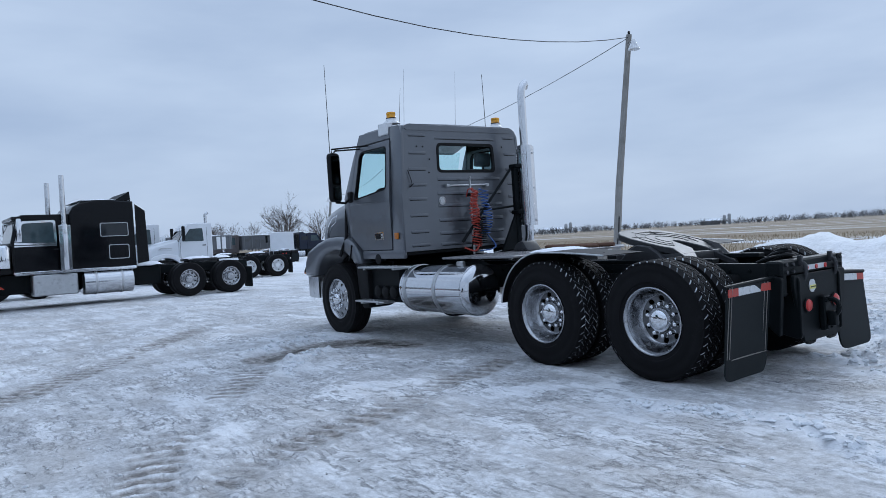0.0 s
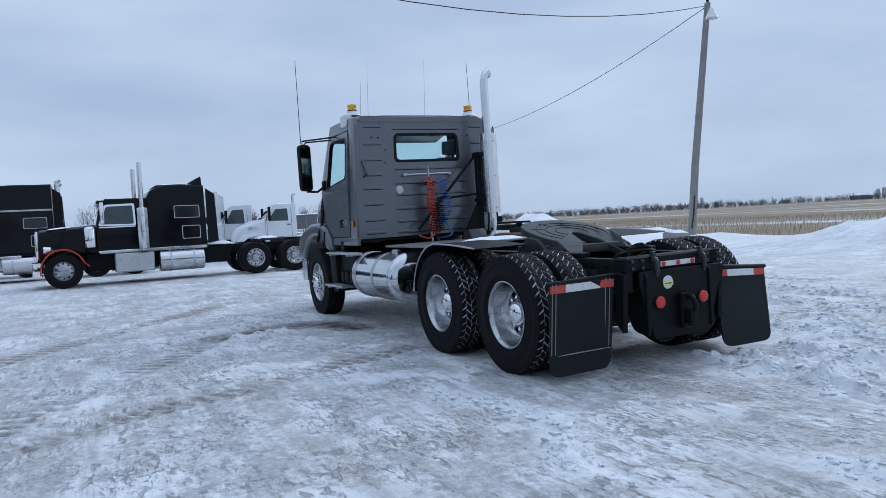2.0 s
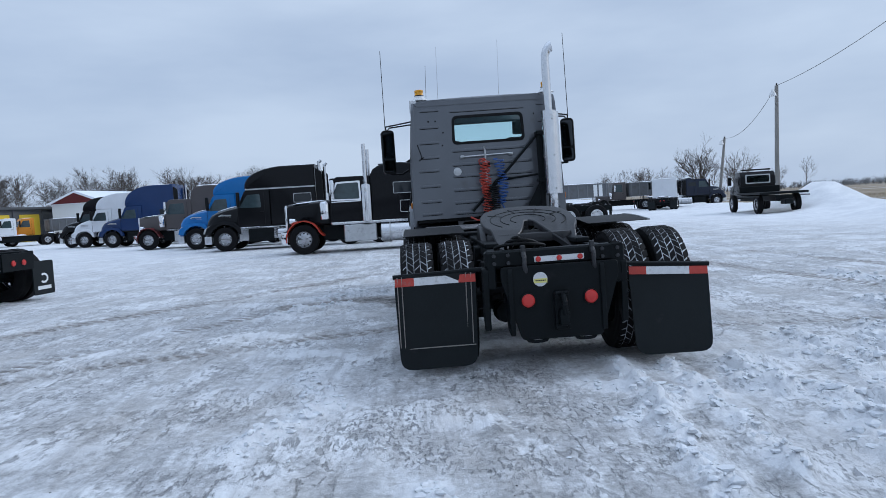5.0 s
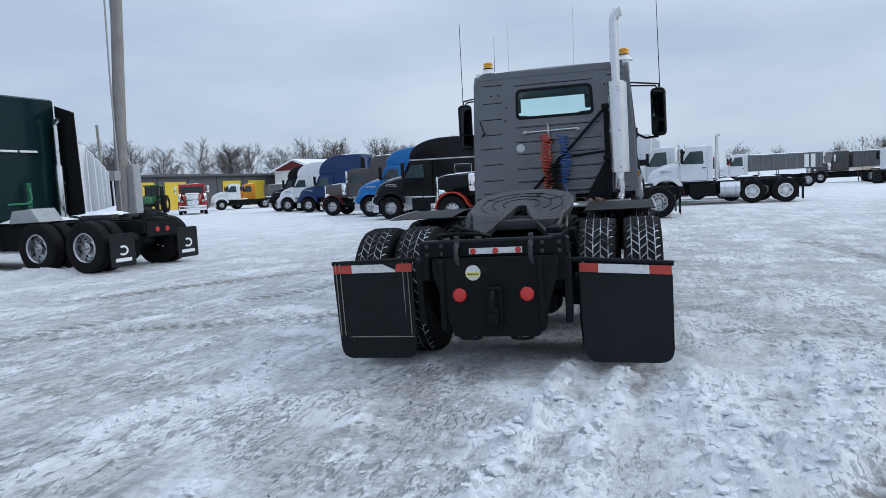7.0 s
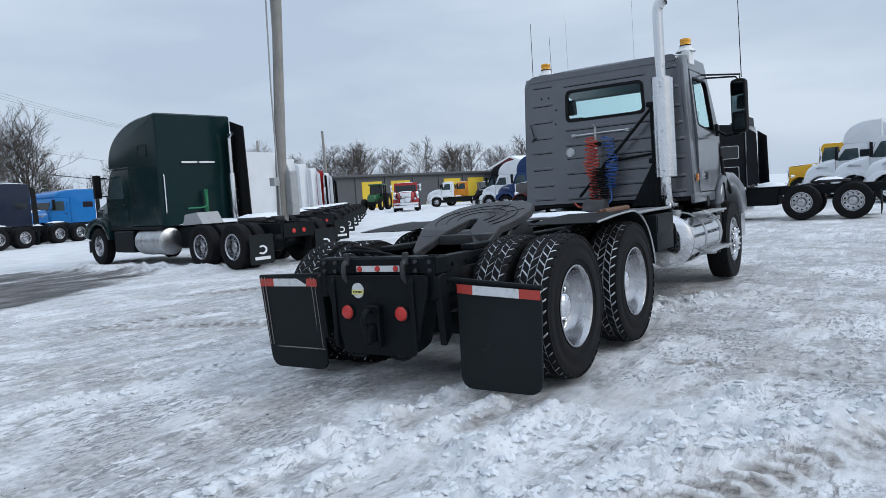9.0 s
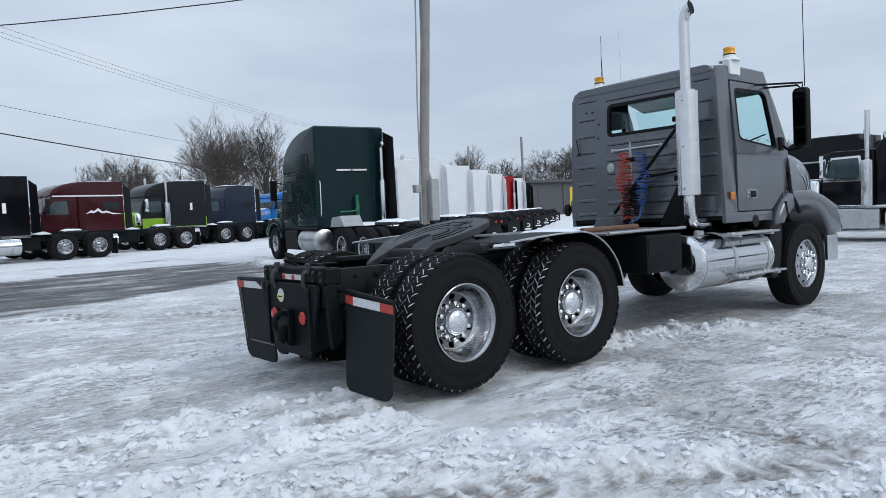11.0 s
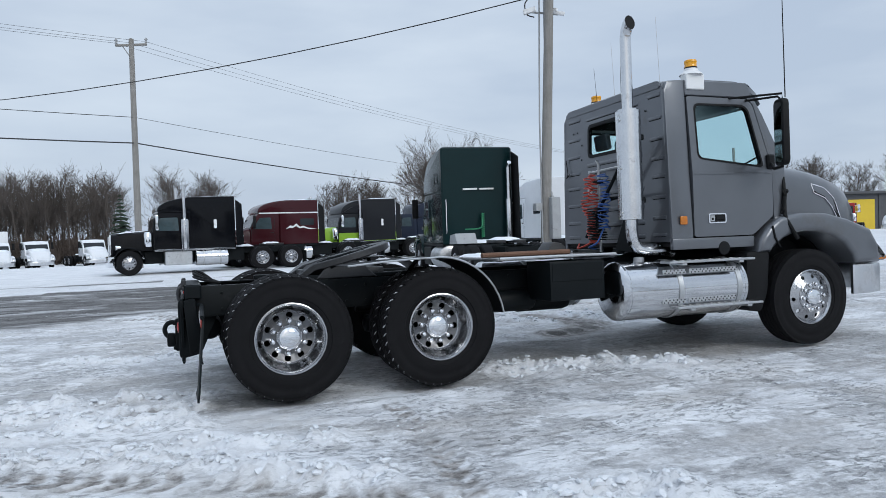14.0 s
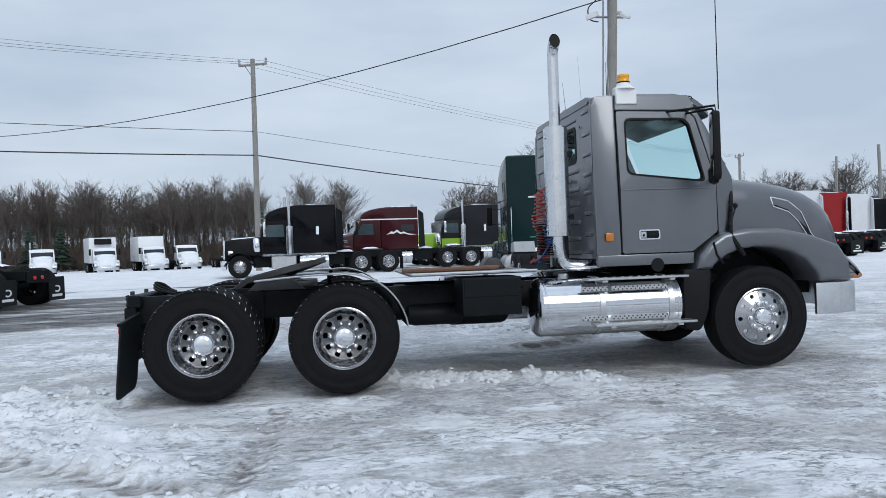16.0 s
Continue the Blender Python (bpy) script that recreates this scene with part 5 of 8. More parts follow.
def make_wheel_meshes():
    r, w = 0.535, 0.285
    h = w / 2
    rr = 0.295
    WHEEL["tyre"] = lathe(B(), [(rr, -h * 0.80), (rr + 0.02, -h * 0.90), (rr + 0.045, -h * 0.93), (rr + 0.05, -h * 0.99), (rr + 0.11, -h * 1.02), (rr + 0.115, -h * 1.0), (r - 0.085, -h * 0.99), (r - 0.08, -h * 1.005), (r - 0.05, -h * 0.97), (r - 0.03, -h * 0.93), (r - 0.021, -h * 0.82), (r - 0.019, 0), (r - 0.021, h * 0.82), (r - 0.03, h * 0.93), (r - 0.05, h * 0.97), (r - 0.08, h * 1.005), (r - 0.085, h * 0.99), (rr + 0.115, h * 1.0), (rr + 0.11, h * 1.02), (rr + 0.05, h * 0.99), (rr + 0.045, h * 0.93), (rr + 0.02, h * 0.90), (rr, h * 0.80)], "y", (0, 0, 0), 56, True)
    WHEEL["grooves"] = lathe(B(), [(r - 0.022, -h * 0.86), (r - 0.012, -h * 0.80), (r - 0.006, -h * 0.70), (r - 0.006, h * 0.70), (r - 0.012, h * 0.80), (r - 0.022, h * 0.86)], "y", (0, 0, 0), 56, False, False)
    bm = B()
    n = 42
    for k in range(n):
        for row, (ya, yb, off, skew) in enumerate(((-0.97, -0.625, 0.0, 0.34), (-0.565, -0.225, 0.45, -0.40), (-0.165, 0.165, 0.0, 0.40), (0.225, 0.565, 0.45, -0.40), (0.625, 0.97, 0.0, 0.34))):
            step = 2 * math.pi / n
            a = (k + off) * step
            lo, hi = [], []
            for yy, s in ((ya, -0.5), (yb, 0.5)):
                for e in (0.0, 0.80):
                    t = a + step * (e + s * skew * 1.5)
                    drop = 0.016 if abs(yy) > 0.9 else 0.0
                    lo.append(bm.verts.new(((r - 0.03) * math.cos(t), yy * h, (r - 0.03) * math.sin(t))))
                    hi.append(bm.verts.new(((r - drop) * math.cos(t), yy * h, (r - drop) * math.sin(t))))
            o = (0, 1, 3, 2)
            bm.faces.new([hi[i] for i in o])
            for i in range(4):
                p, q = o[i], o[(i + 1) % 4]
                bm.faces.new((lo[p], lo[q], hi[q], hi[p]))
    WHEEL["tread"] = bm
    bm = B()
    for ya, yb in ((-0.93, -0.56), (-0.50, -0.19), (-0.14, 0.14), (0.19, 0.50), (0.56, 0.93)):
        lathe(bm, [(r - 0.03, ya * h), (r - (0.012 if ya < -0.9 else 0.004), ya * h), (r - (0.012 if yb > 0.9 else 0.004), yb * h), (r - 0.03, yb * h)], "y", (0, 0, 0), 56, False, False)
    WHEEL["rib"] = bm
    # deep-dished drive rim and convex steer rim; outward is +y
    bm = B()
    lathe(bm, [(0.282, -0.10), (0.282, 0.05), (0.292, 0.10), (0.302, 0.118), (0.302, 0.132), (0.292, 0.135), (0.280, 0.122), (0.270, 0.095), (0.258, 0.045), (0.240, -0.005), (0.222, -0.030), (0.216, -0.034), (0.216, -0.07)], "y", (0, 0, 0), 40, False, False)
    WHEEL["rim_drive"] = bm
    bm = B()
    disc_with_holes(bm, 0.150, 0.219, 0.186, 0.028, lambda q: -0.036 - (0.219 - q) * 0.34, 10)
    lathe(bm, [(0.160, -0.095), (0.160, -0.064), (0.152, -0.058), (0.105, -0.058), (0.105, -0.08)], "y", (0, 0, 0), 40, False, False)
    WHEEL["disc"] = bm
    bm = B()
    lathe(bm, [(0.282, -0.10), (0.282, 0.06), (0.302, 0.118), (0.302, 0.132), (0.290, 0.136), (0.280, 0.122), (0.266, 0.10), (0.262, 0.05)], "y", (0, 0, 0), 40, False, False)
    disc_with_holes(bm, 0.165, 0.264, 0.226, 0.022, lambda q: 0.095 + (0.264 - q) * 0.35, 10)
    lathe(bm, [(0.168, 0.10), (0.168, 0.134), (0.155, 0.142), (0.10, 0.142), (0.10, 0.12)], "y", (0, 0, 0), 40, False, False)
    WHEEL["rim_steer"] = bm
    WHEEL["cap_drive"] = lathe(B(), [(0.112, -0.08), (0.112, 0.004), (0.106, 0.030), (0.086, 0.052), (0.055, 0.064), (0.022, 0.068), (0.001, 0.0685)], "y", (0, 0, 0), 28)
    WHEEL["cap_steer"] = lathe(B(), [(0.088, 0.13), (0.088, 0.165), (0.078, 0.182), (0.05, 0.192), (0.001, 0.195)], "y", (0, 0, 0), 28)
    for kind, y0, y1 in (("drive", -0.058, 0.012), ("steer", 0.142, 0.190)):
        bm = B()
        wheel_nut(bm, 0, 0, y0, y1)
        WHEEL["nut_" + kind] = bm
    inner = lathe(B(), [(0.29, -0.12), (0.27, 0.0), (0.15, 0.02), (0.15, 0.06)], "y", (0, 0, 0), 28, False, False)
    WHEEL["rim_inner"] = inner


make_wheel_meshes()
WDATA = {}
for key, name, m in (("tyre", "wheel", rubber), ("grooves", "tread_groove", groove_mat), ("tread", "tread", rubber), ("rib", "tread", rubber), ("rim_drive", "rim", rim_metal), ("disc", "rim_disc", disc_metal), ("rim_steer", "rim", rim_metal), ("rim_inner", "rim", black_paint), ("cap_drive", "hub_cap", chrome), ("cap_steer", "hub_cap", chrome), ("nut_drive", "wheel_nut", chrome), ("nut_steer", "wheel_nut", chrome)):
    ob = part(name, WHEEL[key], m)
    WDATA[key] = ob.data
    bpy.data.objects.remove(ob)


def put(key, name, parent, m=None):
    ob = new(name, WDATA[key])
    ob.parent = parent
    if m is not None:
        ob.matrix_basis = m
    return ob


def truck_wheel(x, y, kind, spin):
    side = 1 if y > 0 else -1
    w = put("tyre", "wheel", GT, pose(x, y, 0.532) @ pose(0, 0, 0, 0, 0, 0 if side > 0 else 180) @ pose(0, 0, 0, 0, spin, 0))
    if kind != "steer":
        put("grooves", "tread_groove", w)
    put("rib" if kind == "steer" else "tread", "tread", w)
    put("rim_" + kind, "rim", w)
    if kind == "drive":
        put("disc", "rim_disc", w)
    if kind != "inner":
        put("cap_" + kind, "hub_cap", w)
        for i in range(10):
            a = 2 * math.pi * (i + 0.5) / 10
            put("nut_" + kind, "wheel_nut", w, pose(0.1425 * math.cos(a), 0, 0.1425 * math.sin(a)))
    return w


for i, x in enumerate((0.0, 1.33)):
    for s in (-1, 1):
        truck_wheel(x, s * 1.075, "drive", 17 * i + 40 * s)
        truck_wheel(x, s * 0.735, "inner", 31 * i + 9 * s)
for s in (-1, 1):
    truck_wheel(5.68, s * 1.055, "steer", 13 * s)

# chassis
for s in (-1, 1):
    bm = B()
    prism(bm, [(s * 0.385, 0.70), (s * 0.47, 0.70), (s * 0.47, 0.71), (s * 0.475, 0.715), (s * 0.475, 0.965), (s * 0.47, 0.975), (s * 0.385, 0.975), (s * 0.385, 0.962), (s * 0.462, 0.962), (s * 0.462, 0.713), (s * 0.385, 0.713)], "x", -0.80, 6.75)
    for k in range(34):
        q = -0.7 + k * 0.19
        for z in (0.76, 0.91):
            lathe(bm, [(0.014, 0.0), (0.014, s * 0.012), (0.001, s * 0.014)], "y", (q, s * 0.475, z), 6)
    part("frame_rail", bm, black_paint, GT)
for q in (-0.55, 0.66, 2.0, 3.1, 4.2, 6.5):
    part("crossmember", box(B(), q - 0.07, q + 0.07, -0.46, 0.46, 0.74, 0.955, 0.012), black_paint, GT)
for q in (0.0, 1.33):
    bm = lathe(B(), [(0.09, -0.66), (0.10, -0.5), (0.11, -0.32), (0.2, -0.2), (0.23, -0.05), (0.23, 0.12), (0.18, 0.24), (0.11, 0.36), (0.10, 0.5), (0.09, 0.66)], "y", (q, 0, 0.532), 18)
    lathe(bm, [(0.05, -0.34), (0.13, -0.25), (0.21, -0.12), (0.22, 0.1), (0.16, 0.24), (0.06, 0.30)], "x", (q, 0.03, 0.54), 16)
    part("drive_axle", bm, black_paint, GT)
for q in (0.0, 1.33):
    for s in (-1, 1):
        bm = lathe(B(), [(0.10, 0.60), (0.13, 0.63), (0.145, 0.70), (0.13, 0.76), (0.14, 0.82), (0.12, 0.88)], "z", (q - 0.30, s * 0.42, 0), 16)
        box(bm, q - 0.42, q + 0.34, s * 0.42 - 0.05, s * 0.42 + 0.05, 0.56, 0.62, 0.012)
        part("air_spring", bm, black_plastic, GT)
        bm = tube(B(), [(q + 0.22, s * 0.52, 0.40), (q + 0.16, s * 0.50, 0.86)], 0.032, 10)
        tube(bm, [(q + 0.22, s * 0.52, 0.34), (q + 0.20, s * 0.515, 0.56)], 0.042, 10)
        part("shock_absorber", bm, black_paint, GT)
        part("hanger_bracket", prism(B(), soften([(q + 0.30, 0.98), (q + 0.52, 0.98), (q + 0.50, 0.55), (q + 0.42, 0.30), (q + 0.34, 0.30), (q + 0.33, 0.60)], 0.04), "y", s * 0.48, s * 0.53), black_paint, GT)
part("drive_shaft", tube(B(), [(1.6, 0.02, 0.6), (3.8, 0.02, 0.74)], 0.06, 12), black_paint, GT)
part("gearbox", prism(B(), soften([(3.7, 0.55), (5.6, 0.45), (5.6, 1.1), (4.4, 1.1), (3.7, 0.9)], 0.1), "y", -0.32, 0.32, 0.06), black_paint, GT)
part("front_axle", tube(B(), [(5.68, -0.95, 0.52), (5.68, -0.6, 0.44), (5.68, 0.6, 0.44), (5.68, 0.95, 0.52)], 0.07, 8), black_paint, GT)

# tail plate, tow hook, lamps and flaps
part("tail_beam", box(B(), -0.825, -0.685, -0.56, 0.54, 0.865, 0.995, 0.014), black_paint, GT)
bm = prism(B(), soften([(0.43, 0.87), (0.43, 0.76), (0.29, 0.29), (-0.34, 0.29), (-0.49, 0.76), (-0.49, 0.87)], 0.03), "x", -0.87, -0.84, 0.004, 1)
tail_plate = part("tail_plate", bm, black_paint, GT, "black steel tail plate with a towing hook")
for y in (-0.21, 0.17):
    ring = [(y - 0.08, 0.30), (y - 0.07, 0.28), (y - 0.03, 0.272), (y + 0.03, 0.272), (y + 0.07, 0.28), (y + 0.08, 0.30)]
    bm = tube(B(), [(-0.855, a, c) for a, c in ring], 0.014, 6)
    part("tie_loop", bm, black_paint, tail_plate)
for y in (0.23, -0.262):
    lamp = part("stop_lamp", lathe(B(), [(0.052, 0.0), (0.052, -0.018), (0.044, -0.028), (0.02, -0.034), (0.001, -0.035)], "x", (-0.87, y, 0.60), 24), red_lens, tail_plate)
    lathe_bm = lathe(B(), [(0.052, -0.003), (0.062, -0.006), (0.060, -0.014), (0.052, -0.016)], "x", (-0.87, y, 0.60), 24)
    part("lamp_ring", lathe_bm, black_plastic, tail_plate)
lab = part("round_label", lathe(B(), [(0.056, 0.0), (0.056, -0.004), (0.001, -0.005)], "x", (-0.87, 0.125, 0.76), 24), white_tape, tail_plate, "round white and yellow sticker")
part("label_band", box(B(), -0.879, -0.876, 0.072, 0.178, 0.732, 0.766, 0), yellow_label, tail_plate)
bm = B()
for i in range(6):
    box(bm, -0.881, -0.8795, 0.085 + i * 0.014, 0.094 + i * 0.014, 0.746, 0.756, 0)
part("print_bar", bm, black_plastic, tail_plate)
bm = box(B(), -0.925, -0.87, -0.085, 0.03, 0.36, 0.66, 0.01)
box(bm, -1., -0.925, -0.065, 0.01, 0.40, 0.53, 0.02, 2)
tube(bm, [(-0.955 - 0.062 * math.cos(radians(a)), -0.028, 0.56 + 0.07 * math.sin(radians(a))) for a in range(-100, 131, 15)], 0.022, 8)
for y, z in ((-0.07, 0.62), (0.015, 0.62), (-0.07, 0.39), (0.015, 0.39)):
    lathe(bm, [(0.018, 0.0), (0.018, -0.018), (0.001, -0.02)], "x", (-0.925, y, z), 6)
part("tow_hook", bm, black_paint, GT)
part("tail_strip", box(B(), -0.833, -0.8265, -0.235, 0.155, 0.892, 0.935, 0), white_tape, GT)
for y in (0.125, -0.04, -0.205):
    part("tail_reflector", lathe(B(), [(0.022, 0.0), (0.02, -0.008), (0.001, -0.01)], "x", (-0.833, y, 0.913), 14), red_lens, GT)
for y in (0.24, -0.30):
    bm = tube(B(), bend([(-0.825, y, 0.98), (-0.875, y, 0.95), (-0.88, y, 0.87), (-0.855, y - 0.01, 0.82)], 4), 0.018, 7)
    box(bm, -0.855, -0.815, y - 0.018, y + 0.018, 0.94, 1.03, 0.006)
    part("chain_hook", bm, greased, GT)
for y in (0.36, -0.38, 0.47, -0.50):
    bm = B()
    for z in (0.90, 0.96):
        lathe(bm, [(0.016, 0), (0.016, -0.02), (0.001, -0.022)], "x", (-0.825, y, z), 6)
    part("bolt", bm, greased, GT)

for s, z_top, z_low in ((1, 0.845, 0.085), (-1, 0.80, 0.075)):
    bm = tube(B(), [(-0.78, s * 0.40, z_top + 0.02), (-0.75 if s > 0 else -0.69, s * 0.62, z_top + 0.015), (-0.75 if s > 0 else -0.70, s * 1.27, z_top - (0.0 if s > 0 else 0.035))], 0.018, 8)
    box(bm, -0.83, -0.77, s * 0.46, s * 0.53, 0.70, 0.99, 0.01)
    part("flap_hanger", bm, black_paint, GT)
    tilt = pose(-0.75 if s > 0 else -0.69, 0, z_top, 0, -2.5 if s > 0 else 2.0, 0)
    dz = z_low - z_top
    drop = 0.0 if s > 0 else -0.04
    bm = B()
    out = soften([(s * 0.615, 0.01), (s * 1.262, 0.01 + drop), (s * 1.255, dz + drop * 0.2), (s * 0.64, dz)], 0.10, 4)
    prism(bm, out, "x", -0.008, 0.008)
    for v in bm.verts:
        v.co.x += 0.035 * (v.co.z / dz) ** 2 * (1 if s > 0 else -1) + 0.012 * math.sin(v.co.y * 9) + (-0.02 * (abs(v.co.y) - 0.615) if s < 0 else 0.0)
        v.co = tilt @ v.co
    flap = part("mudflap", bm, flap_rubber, GT)
    for a, c, m, nm in ((0.62, 0.755, red_tape, "red_strip"), (0.755, 1.105, white_tape, "white_strip"), (1.105, 1.255, red_tape, "red_strip")):
        bm = B()
        pts = [(s * a, -0.075 + drop * (a - 0.62) / 0.64), (s * c, -0.075 + drop * (c - 0.62) / 0.64), (s * c, -0.012 + drop * (c - 0.62) / 0.64), (s * a, -0.012 + drop * (a - 0.62) / 0.64)]
        prism(bm, pts, "x", -0.016, -0.0105)
        for v in bm.verts:
            v.co.x += 0.012 * math.sin(v.co.y * 9) + (-0.02 * (abs(v.co.y) - 0.615) if s < 0 else 0.0)
            v.co = tilt @ v.co
        part(nm, bm, m, flap)
    if s > 0:
        bm = B()
        for y in (0.655, 0.695, 1.20, 1.235):
            tube(bm, [tilt @ Vector((-0.014 + 0.012 * math.sin(y * 9), y, 0.0)), tilt @ Vector((-0.006 + 0.012 * math.sin(y * 9) + 0.02, y + 0.01, dz * 0.75))], 0.004, 5)
        tube(bm, [tilt @ Vector((0.012, y, dz * 0.77)) for y in (0.645, 0.8, 1.0, 1.24)], 0.005, 5)
        part("flap_wire", bm, pale_wire, flap)
        bm = B()
        prism(bm, soften([(0.655, dz * 0.76), (1.25, dz * 0.76), (1.245, dz + 0.004), (0.65, dz + 0.004)], 0.08, 4), "x", 0.002, 0.010)
        for v in bm.verts:
            v.co = tilt @ (v.co + Vector((0.012, 0, 0)))
        part("flap_extension", bm, flap_rubber, flap)
# hoses looped over the tail
for y0, y1, h in ((0.34, 0.1, 0.05), (0.42, 0.05, 0.02), (0.30, 0.22, 0.07)):
    part("tail_hose", tube(B(), bend([(-0.55, y0, 0.98), (-0.66, y0, 1.0 + h), (-0.74, (y0 + y1) / 2, 1.02 + h), (-0.66, y1, 1.0 + h * 0.6), (-0.5, y1, 0.97)], 6), 0.014, 7), black_plastic, GT)

# brake chambers, rods and brackets between the wheels
for q in (0.0, 1.33):
    for s in (-1, 1):
        bm = lathe(B(), [(0.03, -0.36), (0.085, -0.34), (0.095, -0.30), (0.095, -0.22), (0.105, -0.21), (0.105, -0.19), (0.09, -0.17), (0.085, -0.08), (0.03, -0.06)], "x", (q, s * 0.34, 0.44), 14)
        tube(bm, [(q - 0.06, s * 0.34, 0.44), (q + 0.06, s * 0.36, 0.46)], 0.02, 6)
        part("brake_chamber", bm, black_paint, GT)
    part("torque_rod", tube(B(), [(q - 0.1, -0.40, 0.74), (q + 0.25, 0.38, 0.72)], 0.03, 8), black_paint, GT)
for s in (-1, 1):
    part("tail_bracket", prism(B(), soften([(-0.89, 0.86), (-0.60, 0.90), (-0.55, 0.70), (-0.70, 0.36), (-0.89, 0.32)], 0.05), "y", s * 0.36 - 0.02, s * 0.36 + 0.02, 0.006, 1), black_paint, GT)
    part("flap_bracket", prism(B(), soften([(-0.84, 0.86), (-0.74, 0.88), (-0.70, 0.45), (-0.80, 0.36)], 0.03), "y", s * 0.52, s * 0.57, 0.006, 1), black_paint, GT)
part("air_reservoir", lathe(B(), [(0.03, -0.30), (0.10, -0.27), (0.115, -0.22), (0.115, 0.22), (0.10, 0.27), (0.03, 0.30)], "y", (-0.62, 0.0, 0.58), 16), black_paint, GT)

# fifth wheel, tipped back
FW = Matrix.Translation((0.63, -0.035, 1.165)) @ Matrix.Rotation(radians(-13.5), 4, "Y")
half = [(0.545, 0.0), (0.53, 0.14), (0.47, 0.29), (0.36, 0.40), (0.18, 0.455), (-0.05, 0.46), (-0.20, 0.44), (-0.30, 0.40)]
plan = half + [(-0.56, 0.36), (-0.60, 0.31), (-0.33, 0.11), (-0.12, 0.06), (-0.05, 0.045), (-0.02, 0.0)]
plan += [(x, -y) for x, y in plan[::-1][1:-1]]
bm = prism(B(), plan, "z", -0.035, 0.03, 0.008, 1)
for v in bm.verts:
    if v.co.x < -0.30:
        v.co.z -= (-(v.co.x + 0.30)) * 0.42
    v.co = FW @ v.co
fifth = part("fifth_wheel", bm, greased, GT, "grey greased coupling plate with snow marks")
for rad in (0.17, 0.27, 0.37):
    bm = tube(B(), [FW @ Vector((rad * math.cos(radians(a)), rad * math.sin(radians(a)), 0.031)) for a in range(-130, 131, 10)], 0.0045, 5)
    part("grease_groove", bm, black_paint, fifth)
for a in (-60, -20, 20, 60):
    part("grease_groove", tube(B(), [FW @ Vector((r * math.cos(radians(a)), r * math.sin(radians(a)), 0.031)) for r in (0.27, 0.43)], 0.004, 5), black_paint, fifth)
for s in (-1, 1):
    bm = prism(B(), [(0.35, 0.98), (0.95, 0.98), (0.80, 1.12), (0.70, 1.17), (0.55, 1.15), (0.44, 1.08)], "y", s * 0.40, s * 0.46, 0.01, 1)
    part("pivot_bracket", bm, greased, GT)
    part("slide_rail", box(B(), -0.15, 1.75, s * 0.40 - 0.05, s * 0.40 + 0.07, 0.975, 1.02, 0.008), black_paint, GT)
part("release_handle", tube(B(), [(0.75, 0.30, 1.09), (0.78, 0.75, 1.10), (0.70, 0.95, 1.12)], 0.012, 7), greased, GT)
part("coupling_base", prism(B(), soften([(0.25, -0.40), (1.05, -0.40), (1.05, 0.40), (0.25, 0.40)], 0.1), "z", 0.985, 1.07, 0.012), greased, GT)

# quarter fenders ahead of the front drive wheels
for s in (-1, 1):
    line = [(0.50, 1.112), (0.80, 1.135), (1.08, 1.150)] + [(1.33 + 0.625 * math.cos(radians(a)), 0.532 + 0.625 * math.sin(radians(a))) for a in range(96, 7, -8)]
    inn = [(x, z - 0.006) for x, z in line[:3]] + [(1.33 + 0.617 * math.cos(radians(a)), 0.532 + 0.617 * math.sin(radians(a))) for a in range(96, 7, -8)]
    qf = part("quarter_fender", prism(B(), line + inn[::-1], "y", s * 0.60, s * 1.20), black_plastic, GT)
    part("fender_lip", tube(B(), [(x, s * 1.20, z) for x, z in line], 0.009, 6), brushed, qf)
    part("fender_bracket", tube(B(), [(1.2, s * 0.45, 0.95), (1.2, s * 0.95, 1.13)], 0.022, 8), black_paint, qf)

# deck plate and what lies on it
deck = part("deck", box(B(), 2.0, 3.32, -0.98, 0.95, 1.085, 1.112, 0.006), deck_plate, GT)
bm = B()
for i in range(24):
    for j in range(30):
        x, y = 2.05 + i * 0.052, -0.92 + j * 0.062
        box(bm, x - 0.013, x + 0.013, y - 0.004, y + 0.004, 1.1115, 1.1145, 0, 1)
tagged(part("tread_pattern", bm, deck_plate, deck, "", 0), kind="stuff")
part("deck_rail", tube(B(), [(2.02, -0.985, 1.105), (3.32, -0.985, 1.105)], 0.016, 8), brushed, deck)
part("load_bar", tube(B(), [(1.95, -0.72, 1.14), (3.0, -0.60, 1.14)], 0.026, 8), rust, GT)
part("load_bar", tube(B(), [(2.1, -0.60, 1.135), (2.95, -0.52, 1.14)], 0.020, 8), rust, GT)
part("deck_snow", snow_patch(B(), 2.05, 2.45, -0.5, 0.4, 1.113, 0.05, None, 77), snow_cap, GT, "patch of snow on the deck")
part("coupling_block", prism(B(), soften([(2.85, 1.112), (3.15, 1.112), (3.08, 1.22), (2.95, 1.25)], 0.03), "y", -0.35, -0.1, 0.02), greased, GT)
part("tool_box", box(B(), 2.52, 3.13, -1.06, -0.55, 0.67, 1.055, 0.012, 2), black_paint, GT)
part("tool_box_lid", box(B(), 2.54, 3.11, -1.068, -1.058, 0.86, 1.04, 0.004), black_paint, GT)
part("air_reservoir", lathe(B(), [(0.05, -0.02), (0.10, 0.02), (0.115, 0.08), (0.115, 0.52), (0.1, 0.58), (0.05, 0.62)], "x", (2.0, -0.50, 0.66), 18), black_paint, GT)
